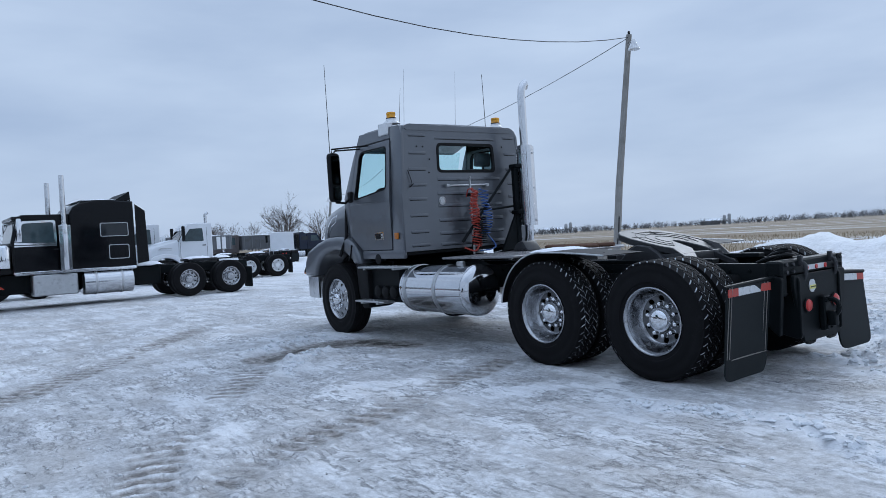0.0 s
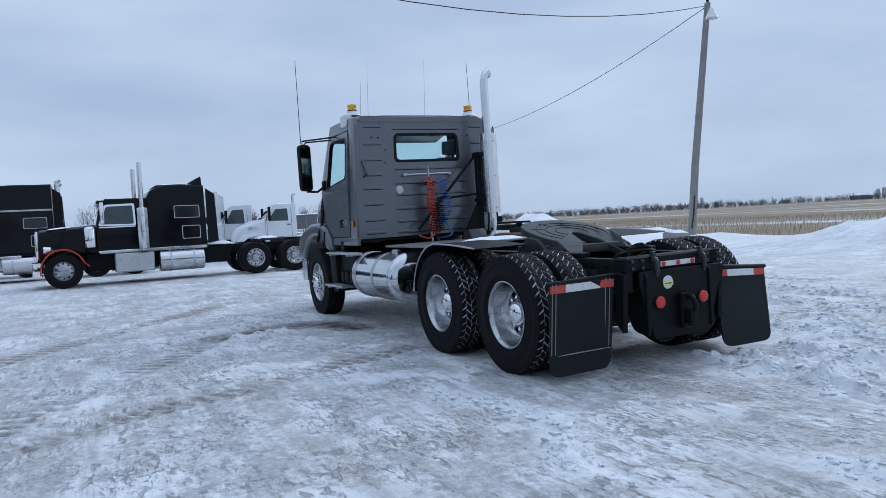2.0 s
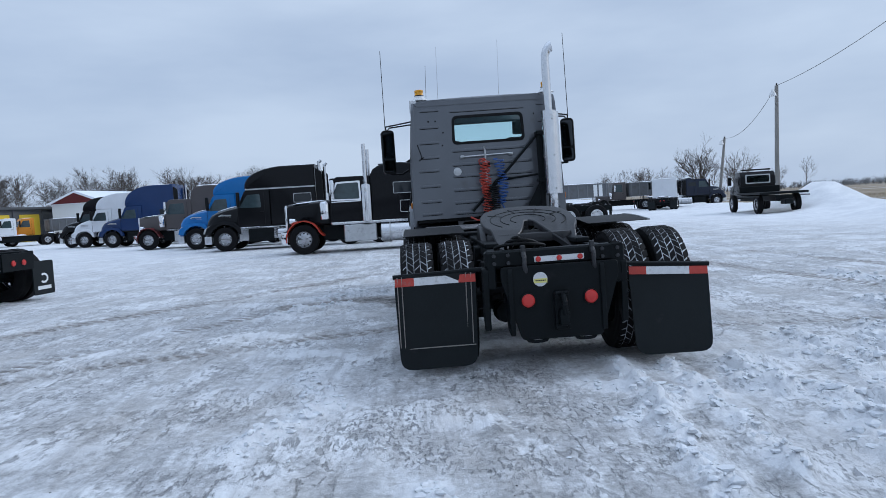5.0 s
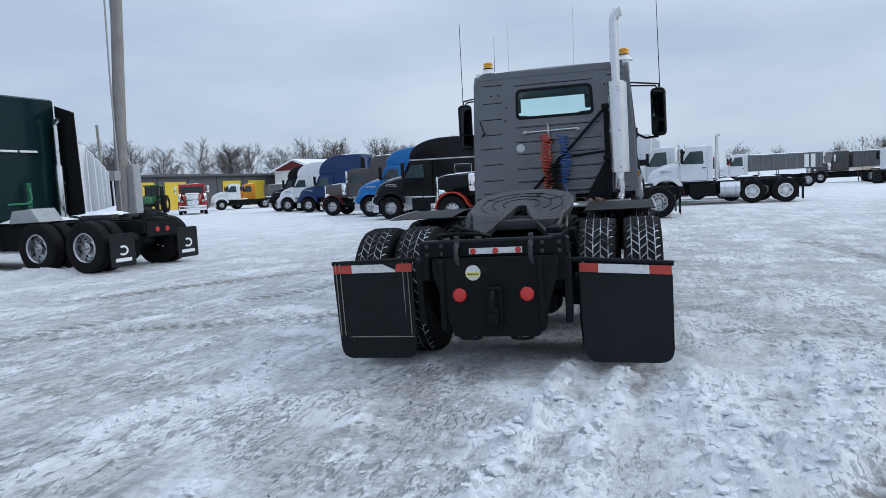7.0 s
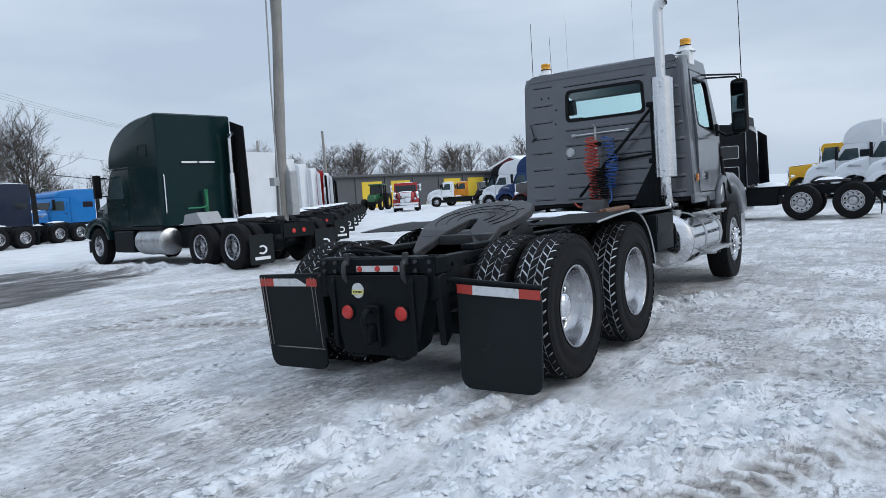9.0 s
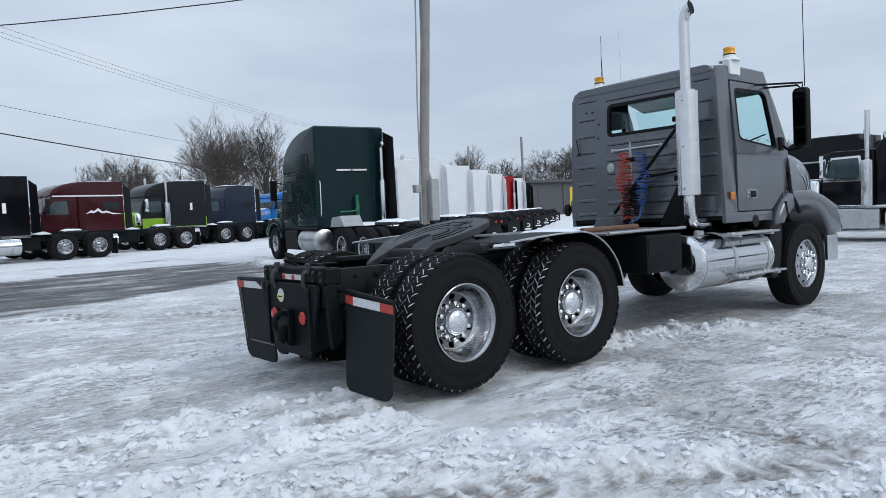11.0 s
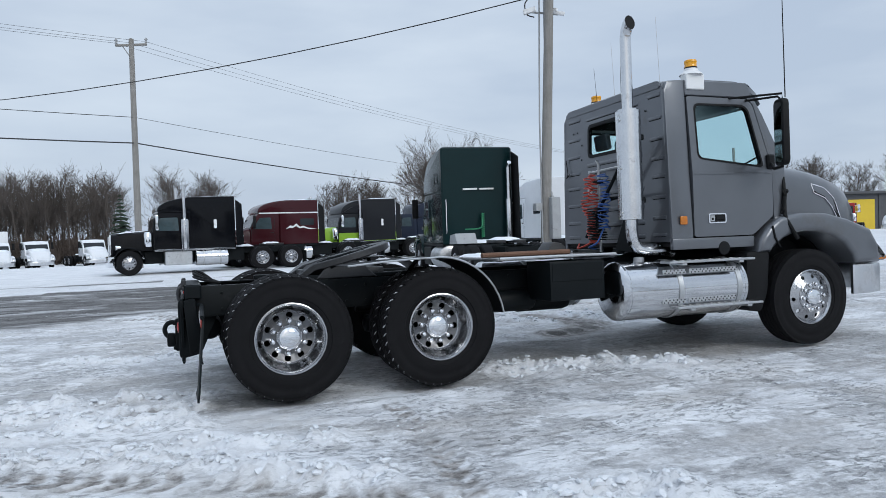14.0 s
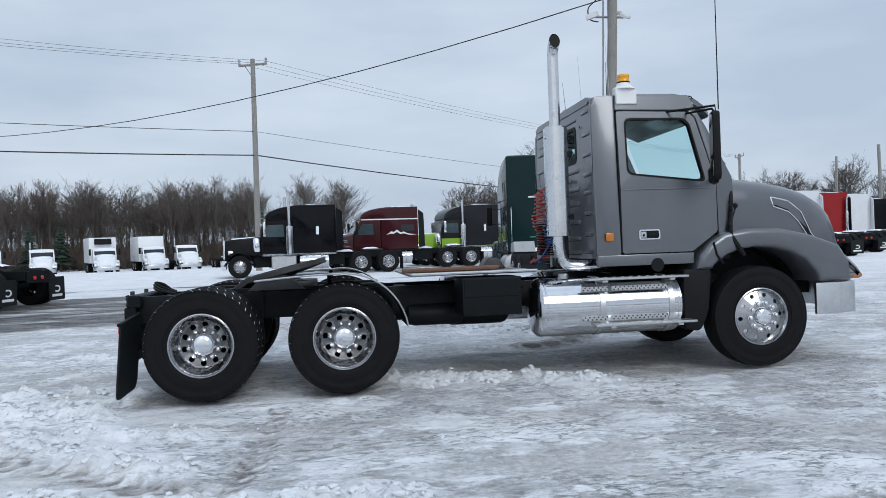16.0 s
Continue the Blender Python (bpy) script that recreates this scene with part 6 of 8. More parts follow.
part("air_reservoir", lathe(B(), [(0.05, -0.02), (0.10, 0.02), (0.115, 0.08), (0.115, 0.62), (0.1, 0.68), (0.05, 0.72)], "x", (2.45, -0.25, 0.62), 18), black_paint, GT)

# fuel tanks and steps
def fuel_tank(x0, x1, y, z, r):
    prof = [(0.02, x0 - 0.055), (r * 0.6, x0 - 0.045), (r * 0.88, x0 - 0.02), (r, x0 + 0.02), (r, x1 - 0.02), (r * 0.88, x1 + 0.02), (r * 0.6, x1 + 0.045), (0.02, x1 + 0.055)]
    tk = part("fuel_tank", lathe(B(), prof, "x", (0, y, z), 48), polished, GT, "polished aluminium fuel tank")
    for q in (x0 + 0.05, x1 - 0.05):
        part("tank_seam", lathe(B(), [(r + 0.001, q - 0.008), (r + 0.006, q - 0.004), (r + 0.006, q + 0.004), (r + 0.001, q + 0.008)], "x", (0, y, z), 48, True), polished, tk)
    for q in (x0 + 0.42 * (x1 - x0), x1 - 0.13):
        part("tank_strap", lathe(B(), [(r + 0.001, q - 0.03), (r + 0.008, q - 0.028), (r + 0.008, q + 0.028), (r + 0.001, q + 0.03)], "x", (0, y, z), 48, True), brushed, tk)
    s = 1 if y > 0 else -1
    part("filler_cap", lathe(B(), [(0.05, 0.0), (0.055, 0.01), (0.055, 0.045), (0.04, 0.055)], "z", (x0 + 0.3, y + s * 0.05, z + r - 0.01), 16), brushed, tk)
    return tk


fuel_tank(3.30, 4.80, -0.925, 0.712, 0.300)
fuel_tank(2.60, 3.93, 0.935, 0.715, 0.305)
for nm, x0, x1, y0, y1, z in (("step", 3.76, 4.84, -1.275, -1.10, 0.995), ("step", 3.82, 4.90, -1.31, -1.14, 0.535), ("step", 3.80, 4.90, 1.10, 1.275, 1.01), ("step", 4.22, 4.98, 1.12, 1.30, 0.54)):
    st = part(nm, box(B(), x0, x1, y0, y1, z - 0.012, z + 0.012, 0.006), brushed, GT)
    bm = B()
    s = 1 if y0 > 0 else -1
    for i in range(int((x1 - x0 - 0.2) / 0.045)):
        q = x0 + 0.1 + i * 0.045
        lathe(bm, [(0.015, z + 0.0122), (0.013, z + 0.018), (0.008, z + 0.0185)], "z", (q, (y0 + y1) / 2 + (0.04 if i % 2 else -0.04), 0), 8)
    tagged(part("grip_stud", bm, brushed, st), kind="stuff")
    for q in (x0 + 0.18, x1 - 0.18):
        part("step_arm", box(B(), q - 0.03, q + 0.03, min(y0, y1) + (0.0 if s < 0 else -0.12), max(y0, y1) + (0.12 if s < 0 else 0.0), z - 0.035, z - 0.0125, 0.005), brushed, st)
for z in (0.90, 0.60):
    bm = B()
    for x0, x1 in ((3.70, 3.98), (4.02, 4.62)):
        box(bm, x0, x1, -1.238 if z > 0.7 else -1.215, -1.222 if z > 0.7 else -1.20, z - 0.025, z + 0.025, 0.004)
    strip = part("perforated_strip", bm, brushed, GT)
    bm = B()
    for i in range(20):
        q = 3.72 + i * 0.046
        if 3.96 < q < 4.04:
            continue
        for dz in (-0.011, 0.011):
            lathe(bm, [(0.0085, -0.001), (0.0085, 0.0005)], "y", (q + (0.02 if dz > 0 else 0), (-1.2385 if z > 0.7 else -1.2155), z + dz), 8)
    tagged(part("perforation", bm, black_plastic, strip), kind="stuff")
part("battery_box", box(B(), 4.12, 4.98, 0.62, 1.08, 0.52, 1.0, 0.02), black_paint, GT)
for q in (4.25, 4.45, 4.64):
    part("air_reservoir", lathe(B(), [(0.03, 1.06), (0.075, 1.07), (0.09, 1.10), (0.08, 1.125), (0.03, 1.14)], "y", (q, 0, 0.66), 16), black_plastic, GT)
for s in (-1, 1):
    part("step_fairing", prism(B(), soften([(4.84, 0.44), (5.02, 0.40), (5.12, 0.62), (5.16, 1.06), (4.84, 1.06)], 0.05), "y", s * 0.72, s * 1.15, 0.03, 2), black_plastic, GT, "black plastic panel behind the front wheel")

# ---- cab ----
for s in (-1, 1):
    a, b = s * 1.06, s * 1.112
    bm = prism(B(), soften([(3.925, 1.225), (3.93, 2.78), (3.98, 2.885), (4.19, 2.90), (4.19, 1.225)], 0.02), "y", a, b, 0.012, 2)
    part("corner_panel", tucked(bm), grey_paint, GT)
    bm = prism(B(), [(4.198, 2.74), (4.198, 2.90), (5.02, 2.90), (5.10, 2.735)], "y", a, b - s * 0.004, 0.008, 1)
    part("roof_rail", tucked(bm), grey_paint, GT)
    bm = prism(B(), [(5.005, 2.733), (5.10, 2.733), (5.20, 2.56), (5.45, 2.02), (5.47, 1.26), (5.28, 1.26), (5.268, 1.98), (5.085, 2.66)], "y", a, b - s * 0.004, 0.012, 2)
    part("pillar_panel", tucked(bm), grey_paint, GT)
    part("sill_panel", box(B(), 3.93, 4.99, min(a, b), max(a, b), 1.115, 1.232, 0.014, 2), grey_paint, GT)
    door_out = soften([(4.205, 1.243), (4.205, 2.728), (4.995, 2.718), (5.072, 2.655), (5.258, 1.98), (5.262, 1.445), (4.975, 1.243)], 0.03)
    win = soften([(4.285, 2.06), (4.285, 2.655), (4.94, 2.655), (5.01, 2.60), (5.155, 1.965)], 0.07, 4)
    door = part("door", tucked(holed(B(), door_out, win, "y", a, b)), grey_paint, GT)
    seal = [((x - 4.66) * 0.955 + 4.66, (z - 2.33) * 0.935 + 2.33) for x, z in win]
    part("window_seal", holed(B(), win, seal, "y", b + s * 0.005, a, tuck), black_plastic, door)
    bm = prism(B(), [((x - 4.66) * 0.97 + 4.66, (z - 2.33) * 0.96 + 2.33) for x, z in win], "y", s * 1.082, s * 1.088)
    g = part("window_pane", tucked(bm), glass, door)
    g.visible_shadow = False
    part("door_crease", tucked(box(B(), 4.22, 5.24, min(b, b + s * 0.004), max(b, b + s * 0.004), 1.90, 1.912, 0.002)), grey_paint, door)
    hx = 4.50
    part("handle_frame", holed(B(), rounded(hx - 0.115, hx + 0.115, 1.38, 1.485, 0.02), rounded(hx - 0.10, hx + 0.10, 1.393, 1.472, 0.015), "y", b + s * 0.010, b - s * 0.01), chrome, door)
    part("handle_cup", prism(B(), rounded(hx - 0.10, hx + 0.10, 1.393, 1.472, 0.015), "y", b + s * 0.003, b - s * 0.01), black_plastic, door)
    part("handle_lock", box(B(), hx - 0.095, hx - 0.035, min(b + s * 0.003, b + s * 0.009), max(b + s * 0.003, b + s * 0.009), 1.40, 1.465, 0.004), brushed, door)
    part("lock_barrel", lathe(B(), [(0.014, 0.0), (0.013, s * 0.004), (0.001, s * 0.005)], "y", (hx - 0.066, b + s * 0.009, 1.425), 12), black_plastic, door)
    part("handle", box(B(), hx - 0.02, hx + 0.085, min(b + s * 0.003, b + s * 0.016), max(b + s * 0.003, b + s * 0.016), 1.415, 1.452, 0.006), black_plastic, door)
    part("side_marker", box(B(), 4.02, 4.105, min(b, b + s * 0.022), max(b, b + s * 0.022), 1.375, 1.465, 0.012, 2), marker_amber, GT)
    part("gap_filler", tucked(box(B(), 4.0, 5.42, min(s * 1.02, s * 1.058), max(s * 1.02, s * 1.058), 1.15, 1.9, 0.004)), black_plastic, GT)
    part("rail_filler", tucked(box(B(), 4.0, 5.04, min(s * 1.02, s * 1.058), max(s * 1.02, s * 1.058), 2.69, 2.86, 0.004)), black_plastic, GT)
    part("post_filler", tucked(box(B(), 4.06, 4.25, min(s * 1.02, s * 1.058), max(s * 1.02, s * 1.058), 1.85, 2.75, 0.004)), black_plastic, GT)
    part("cab_vent", lathe(B(), [(0.075, 0.0), (0.07, s * 0.012), (0.001, s * 0.013)], "y", (4.58, s * 1.106, 1.115), 18), black_plastic, GT)

# back wall with its window and pressed ribs
back_out = [(1.085, 1.20)] + [p for p in rounded(-1.085, 1.085, 1.0, 2.905, 0.13, 5) if p[1] > 1.2] + [(-1.085, 1.20)]
back_win = rounded(-0.575, 0.475, 2.262, 2.645, 0.06, 4)


def back_lean(co):
    return tuck(Vector((co.x + 0.012 * (co.z - 1.2), co.y, co.z)))


back_wall = part("back_wall", holed(B(), back_out, back_win, "x", 3.918, 3.955, back_lean), grey_paint, GT)
part("window_seal", holed(B(), rounded(-0.59, 0.49, 2.247, 2.66, 0.07, 4), rounded(-0.55, 0.45, 2.285, 2.622, 0.05, 4), "x", 3.912, 3.95, back_lean), black_plastic, back_wall)
bm = prism(B(), rounded(-0.57, 0.47, 2.265, 2.642, 0.055, 4), "x", 3.930, 3.935)
for v in bm.verts:
    v.co = back_lean(v.co)
pane = part("window_pane", bm, glass, back_wall)
pane.visible_shadow = False


def rib(y0, y1, z, h=0.017):
    bm = B()
    box(bm, 3.9135, 3.9235, y0, y1, z - h, z + h, 0.0045, 2)
    for v in bm.verts:
        v.co = back_lean(v.co)
    part("pressed_rib", bm, grey_paint, back_wall)
    # thin black bar along the rib's lower edge, standing in for its shade
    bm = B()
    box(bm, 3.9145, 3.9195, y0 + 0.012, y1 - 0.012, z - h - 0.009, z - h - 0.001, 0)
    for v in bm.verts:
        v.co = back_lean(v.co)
    part("rib_shade_strip", bm, black_plastic, back_wall)


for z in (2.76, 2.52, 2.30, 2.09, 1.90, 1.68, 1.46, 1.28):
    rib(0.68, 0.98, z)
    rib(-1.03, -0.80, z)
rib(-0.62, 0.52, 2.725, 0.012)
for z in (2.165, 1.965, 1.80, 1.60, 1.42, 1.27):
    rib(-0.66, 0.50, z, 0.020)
part("back_badge", lathe(B(), [(0.058, 0.0), (0.058, -0.010), (0.046, -0.012), (0.044, -0.007), (0.036, -0.007), (0.034, -0.012), (0.001, -0.013)], "x", (3.924, 0.43, 1.86), 24), brushed, back_wall)
bm = tube(B(), [(3.87, 0.36, 2.062), (3.87, -0.36, 2.072)], 0.013, 8)
for y in (0.35, -0.35):
    box(bm, 3.86, 3.93, y - 0.03, y + 0.03, 2.045, 2.085, 0.006)
part("grab_bar", bm, brushed, GT)
part("hook_wire", tube(B(), bend([(3.91, 0.98, 2.28), (3.90, 0.93, 2.10), (3.90, 0.97, 2.05), (3.91, 0.90, 2.10)], 4), 0.006, 5), black_plastic, back_wall)
for y, z in ((0.60, 2.43), (0.62, 2.25), (0.70, 2.60), (0.80, 2.60), (-0.72, 2.62)):
    part("grommet", lathe(B(), [(0.012, 0.0), (0.01, -0.004), (0.001, -0.005)], "x", (3.925, y, z), 10), black_plastic, back_wall)

# roof, windscreen, interior
secs = []
for x, top, w, low in ((3.925, 2.895, 0.975, 2.84), (3.975, 2.925, 1.005, 2.84), (4.15, 2.945, 1.018, 2.86), (4.5, 2.965, 1.022, 2.87), (4.9, 2.975, 1.015, 2.86), (5.12, 2.955, 0.99, 2.80), (5.24, 2.885, 0.955, 2.74), (5.31, 2.79, 0.92, 2.70)):
    row = [(x, w * math.sin(q), low + (top - low) * max(0.0, math.cos(q)) ** 0.45) for q in [radians(a) for a in (-90, -80, -68, -50, -28, 0, 28, 50, 68, 80, 90)]]
    secs.append(row + [(x, w * 0.97, low - 0.02), (x, -w * 0.97, low - 0.02)])
part("roof", loft(B(), secs), grey_paint, GT)
part("roof_seam", tube(B(), [(5.09, 1.0 * math.sin(radians(a)), 2.815 + 0.147 * math.cos(radians(a)) ** 0.45 if abs(a) < 89 else 2.815) for a in range(-84, 85, 8)], 0.006, 5), black_plastic, GT)
secs = []
for i in range(13):
    u = -1 + i / 6
    bow = 0.20 * (1 - u * u)
    secs.append([(5.46 + bow, u * 1.0, 2.02), (5.17 + bow * 0.75, u * 0.93, 2.70), (5.163 + bow * 0.75, u * 0.93, 2.70), (5.453 + bow, u * 1.0, 2.02)])
ws = part("windscreen", loft(B(), secs), glass, GT)
ws.visible_shadow = False
part("wiper", tube(B(), [(5.62, -0.2, 2.06), (5.58, -0.75, 2.20)], 0.010, 6), black_plastic, GT)
part("cab_floor", box(B(), 3.96, 5.42, -1.05, 1.05, 1.15, 1.20, 0.01), black_plastic, GT)
part("bulkhead", box(B(), 5.40, 5.44, -1.04, 1.04, 1.15, 2.02, 0.01), black_plastic, GT)
part("dashboard", prism(B(), soften([(5.0, 1.70), (5.0, 1.90), (5.12, 2.02), (5.5, 2.0), (5.5, 1.70)], 0.05), "y", -1.0, 1.0, 0.02), trim_grey, GT)
part("headliner", box(B(), 3.99, 5.1, -1.0, 1.0, 2.80, 2.83, 0.01), cab_lining, GT)
for y in (0.58, -0.58):
    seat = part("seat", prism(B(), soften([(4.35, 1.62), (4.85, 1.66), (4.86, 1.76), (4.42, 1.76)], 0.05), "y", y - 0.24, y + 0.24, 0.04), seat_cloth, GT)
    bm = prism(B(), soften([(4.32, 1.72), (4.20, 2.32), (4.29, 2.34), (4.44, 1.74)], 0.05), "y", y - 0.24, y + 0.24, 0.05)
    part("backrest", bm, seat_cloth, seat)
    part("headrest", prism(B(), soften([(4.19, 2.36), (4.16, 2.56), (4.24, 2.57), (4.27, 2.37)], 0.03), "y", y - 0.14, y + 0.14, 0.03), seat_cloth, seat)
    part("pedestal", box(B(), 4.42, 4.76, y - 0.15, y + 0.15, 1.2, 1.63, 0.03), black_plastic, seat)
SW = Matrix.Translation((4.98, 0.58, 2.0)) @ Matrix.Rotation(radians(-40), 4, "Y")
bm = tube(B(), [SW @ Vector((0.22 * math.cos(radians(a)), 0.22 * math.sin(radians(a)), 0)) for a in range(0, 361, 15)], 0.014, 7)
tube(bm, [SW @ Vector((-0.2, 0, 0)), SW @ Vector((0.2, 0, 0))], 0.014, 6)
tube(bm, [SW @ Vector((0, 0, 0)), SW @ Vector((0, 0, -0.35))], 0.03, 8)
part("steering_wheel", bm, black_plastic, GT)

# ---- hood, fenders, front ----
HOOD = ((5.475, 2.055, 1.00, 1.40), (5.70, 2.045, 0.995, 1.40), (6.0, 2.01, 0.965, 1.38), (6.3, 1.955, 0.92, 1.33), (6.55, 1.885, 0.86, 1.25), (6.75, 1.79, 0.79, 1.05), (6.90, 1.65, 0.72, 0.95), (7.0, 1.43, 0.66, 0.9), (7.06, 1.10, 0.61, 0.88))


def hood_at(x):
    for p, q in zip(HOOD, HOOD[1:]):
        if p[0] <= x <= q[0]:
            k = (x - p[0]) / (q[0] - p[0])
            return [p[i] + k * (q[i] - p[i]) for i in range(4)]
    return list(HOOD[0] if x < HOOD[0][0] else HOOD[-1])


secs = []
for i in range(25):
    x = 5.475 + 1.585 * i / 24
    _, top, w, low = hood_at(x)
    d = min(0.30, (top - low) * 0.6)
    side = [(w, low), (w, top - d), (w * 0.985, top - d * 0.62), (w * 0.93, top - d * 0.33), (w * 0.80, top - d * 0.13), (w * 0.55, top - d * 0.03), (0.0, top)]
    secs.append([(x, -a, z) for a, z in side] + [(x, a, z) for a, z in side[-2::-1]])
hood = part("hood", loft(B(), secs), grey_paint, GT, "", 50)
part("hood_gap", loft(B(), [[(5.432, p[1] * 1.006, p[2] + 0.006) for p in secs[0]], [(5.4745, p[1] * 1.004, p[2] + 0.004) for p in secs[0]]]), black_plastic, GT)
for s in (-1, 1):
    part("hood_seal", tube(B(), bend([(5.45, s * 1.05, 2.0), (5.425, s * 1.105, 1.72), (5.385, s * 1.15, 1.44), (5.43, s * 1.188, 1.30), (5.50, s * 1.20, 1.18)], 4), 0.024, 8), black_plastic, GT)
    vent = [(5.98, 1.80), (6.21, 1.755), (6.37, 1.63), (6.50, 1.40), (6.59, 1.305), (6.48, 1.335), (6.33, 1.525), (6.20, 1.635), (6.00, 1.695)]

    def on_hood(co, out):
        _, top, w, low = hood_at(co.x)
        d = min(0.30, (top - low) * 0.6)
        drop = max(0.0, co.z - (top - d))
        return Vector((co.x, s * (w - 0.25 * drop + out), co.z))

    bm = B()
    ctr = (6.24, 1.56)
    loop = [Vector((x, 0, z)) for x, z in vent]
    path = [on_hood(p.lerp(loop[(i + 1) % len(loop)], k / 3), 0.006) for i, p in enumerate(loop) for k in range(3)]
    tube(bm, path + path[:1], 0.008, 6)
    part("vent_trim", bm, chrome, hood)
    bm = B()
    vs = [bm.verts.new(on_hood(p, 0.004)) for p in loop]
    vb = [bm.verts.new(on_hood(p, -0.02)) for p in loop]
    bm.faces.new(vs)
    bm.faces.new(vb[::-1])
    for i in range(len(vs)):
        bm.faces.new((vs[i], vs[(i + 1) % len(vs)], vb[(i + 1) % len(vs)], vb[i]))
    part("vent_grille", bm, black_plastic, hood)
    out = [(4.985, 1.05), (5.03, 1.20), (5.15, 1.33), (5.30, 1.425), (5.60, 1.465), (5.95, 1.455), (6.28, 1.38), (6.62, 1.26), (6.74, 1.08), (6.76, 0.87)]
    inn = [(6.385, 0.87), (6.34, 0.98), (6.22, 1.11), (6.05, 1.20), (5.86, 1.25), (5.68, 1.262), (5.50, 1.245), (5.34, 1.19), (5.20, 1.10), (5.16, 1.05)]
    fen = part("fender", prism(B(), out + inn, "y", s * 0.70, s * 1.185, 0.06, 3), grey_paint, GT, "", 45)
    part("fender_seam", tube(B(), [(5.27, s * 1.19, 1.10), (5.20, s * 1.19, 1.20), (5.17, s * 1.186, 1.33)], 0.012, 6), black_plastic, fen)
    arch = [(x, z) for x, z in inn]
    arc2 = [(5.68 + (x - 5.68) * 1.05, 0.532 + (z - 0.532) * 1.05) for x, z in arch]
    part("wheel_liner", prism(B(), arch + arc2[::-1], "y", s * 0.42, s * 0.72), black_plastic, GT)
    part("apron", box(B(), 5.2, 6.9, min(s * 0.40, s * 0.46), max(s * 0.40, s * 0.46), 0.95, 1.4, 0.01), black_plastic, GT)
    hl = part("headlight", prism(B(), soften([(6.56, 0.88), (6.55, 1.26), (6.68, 1.21), (6.88, 1.02), (6.93, 0.95), (6.93, 0.88)], 0.05), "y", s * 0.66, s * 1.13, 0.07, 3), lamp_plastic, GT, "clear plastic headlight")
    part("indicator", prism(B(), soften([(6.80, 0.895), (6.80, 0.98), (6.88, 0.975), (6.925, 0.93), (6.925, 0.895)], 0.02), "y", s * 1.0, s * 1.126, 0.02, 2), marker_amber, hl)
    part("hood_latch", tube(B(), [(5.36, s * 1.125, 1.46), (5.42, s * 1.12, 1.58), (5.50, s * 1.06, 1.70)], 0.014, 7), black_plastic, GT)
    part("latch_ball", lathe(B(), [(0.001, -0.03), (0.022, -0.02), (0.03, 0.0), (0.022, 0.02), (0.001, 0.03)], "z", (5.50, s * 1.06, 1.71), 10), black_plastic, GT)
bm = B()
plan = [(6.34, -1.165), (6.60, -1.17), (6.86, -1.08), (7.06, -0.75), (7.15, -0.3), (7.15, 0.3), (7.06, 0.75), (6.86, 1.08), (6.60, 1.17), (6.34, 1.165), (6.34, 1.13), (6.58, 1.13), (6.82, 1.04), (7.0, 0.72), (7.08, 0.3), (7.08, -0.3), (7.0, -0.72), (6.82, -1.04), (6.58, -1.13), (6.34, -1.13)]
prism(bm, plan, "z", 0.52, 0.855, 0.012, 2)
part("bumper", bm, bumper_metal, GT)
bm = B()
for i in range(8):
    box(bm, 7.0, 7.075, -0.5, 0.5, 0.92 + i * 0.055, 0.945 + i * 0.055, 0.008)
box(bm, 6.98, 7.0, -0.55, 0.55, 0.88, 1.36, 0.01)
part("grille", bm, black_plastic, GT)

# ---- exhaust ----
bm = tube(B(), [(3.60, -0.87, 1.46), (3.60, -0.87, 2.60)], 0.105, 20)
muf = part("muffler", bm, exhaust_metal, GT)
bm = B()
arc = [(3.60 + 0.125 * math.cos(radians(a)), -0.87 + 0.135 * math.sin(radians(a))) for a in range(150, 391, 16)]
arc += [(3.60 + 0.121 * math.cos(radians(a)), -0.87 + 0.131 * math.sin(radians(a))) for a in range(390, 149, -16)]
prism(bm, arc, "z", 1.45, 2.58)
part("heat_shield", bm, exhaust_metal, muf)
for z in (1.52, 1.98, 2.48):
    part("clamp", lathe(B(), [(0.108, z - 0.02), (0.112, z - 0.018), (0.112, z + 0.018), (0.108, z + 0.02)], "z", (3.60, -0.87, 0), 20, True), exhaust_metal, muf)
    part("shield_bolt", lathe(B(), [(0.012, 0.0), (0.012, -0.01), (0.001, -0.012)], "x", (3.477, -0.895, z), 8), brushed, muf)
def stack_ring(y, z, lean, rz, r=0.058):
    """One ring of the stack; lean turns it from level (0) to upright (1)."""
    a = radians(90 * lean)
    return [(3.60 + r * math.cos(k), y - rz * math.sin(k) * math.cos(a), z - rz * math.sin(k) * math.sin(a)) for k in [2 * math.pi * i / 20 for i in range(20)]]


secs = [stack_ring(-0.87, 2.58, 0.0, 0.058), stack_ring(-0.87, 3.0, 0.0, 0.058), stack_ring(-0.87, 3.30, 0.0, 0.058), stack_ring(-0.875, 3.365, 0.16, 0.058), stack_ring(-0.890, 3.415, 0.36, 0.060), stack_ring(-0.915, 3.455, 0.60, 0.066), stack_ring(-0.940, 3.475, 0.78, 0.073), stack_ring(-0.962, 3.484, 0.86, 0.078)]
stack = part("exhaust_pipe", loft(B(), secs, False), exhaust_metal, GT)
part("pipe_mouth", loft(B(), [stack_ring(-0.946, 3.478, 0.84, 0.073, 0.0555), stack_ring(-0.955, 3.481, 0.86, 0.075, 0.0560)]), black_plastic, stack)
bm = tube(B(), bend([(3.60, -0.87, 1.48), (3.60, -0.87, 1.33), (3.63, -0.865, 1.20), (3.72, -0.86, 1.135), (3.95, -0.85, 1.12), (4.2, -0.7, 1.08)], 6), 0.064, 18)
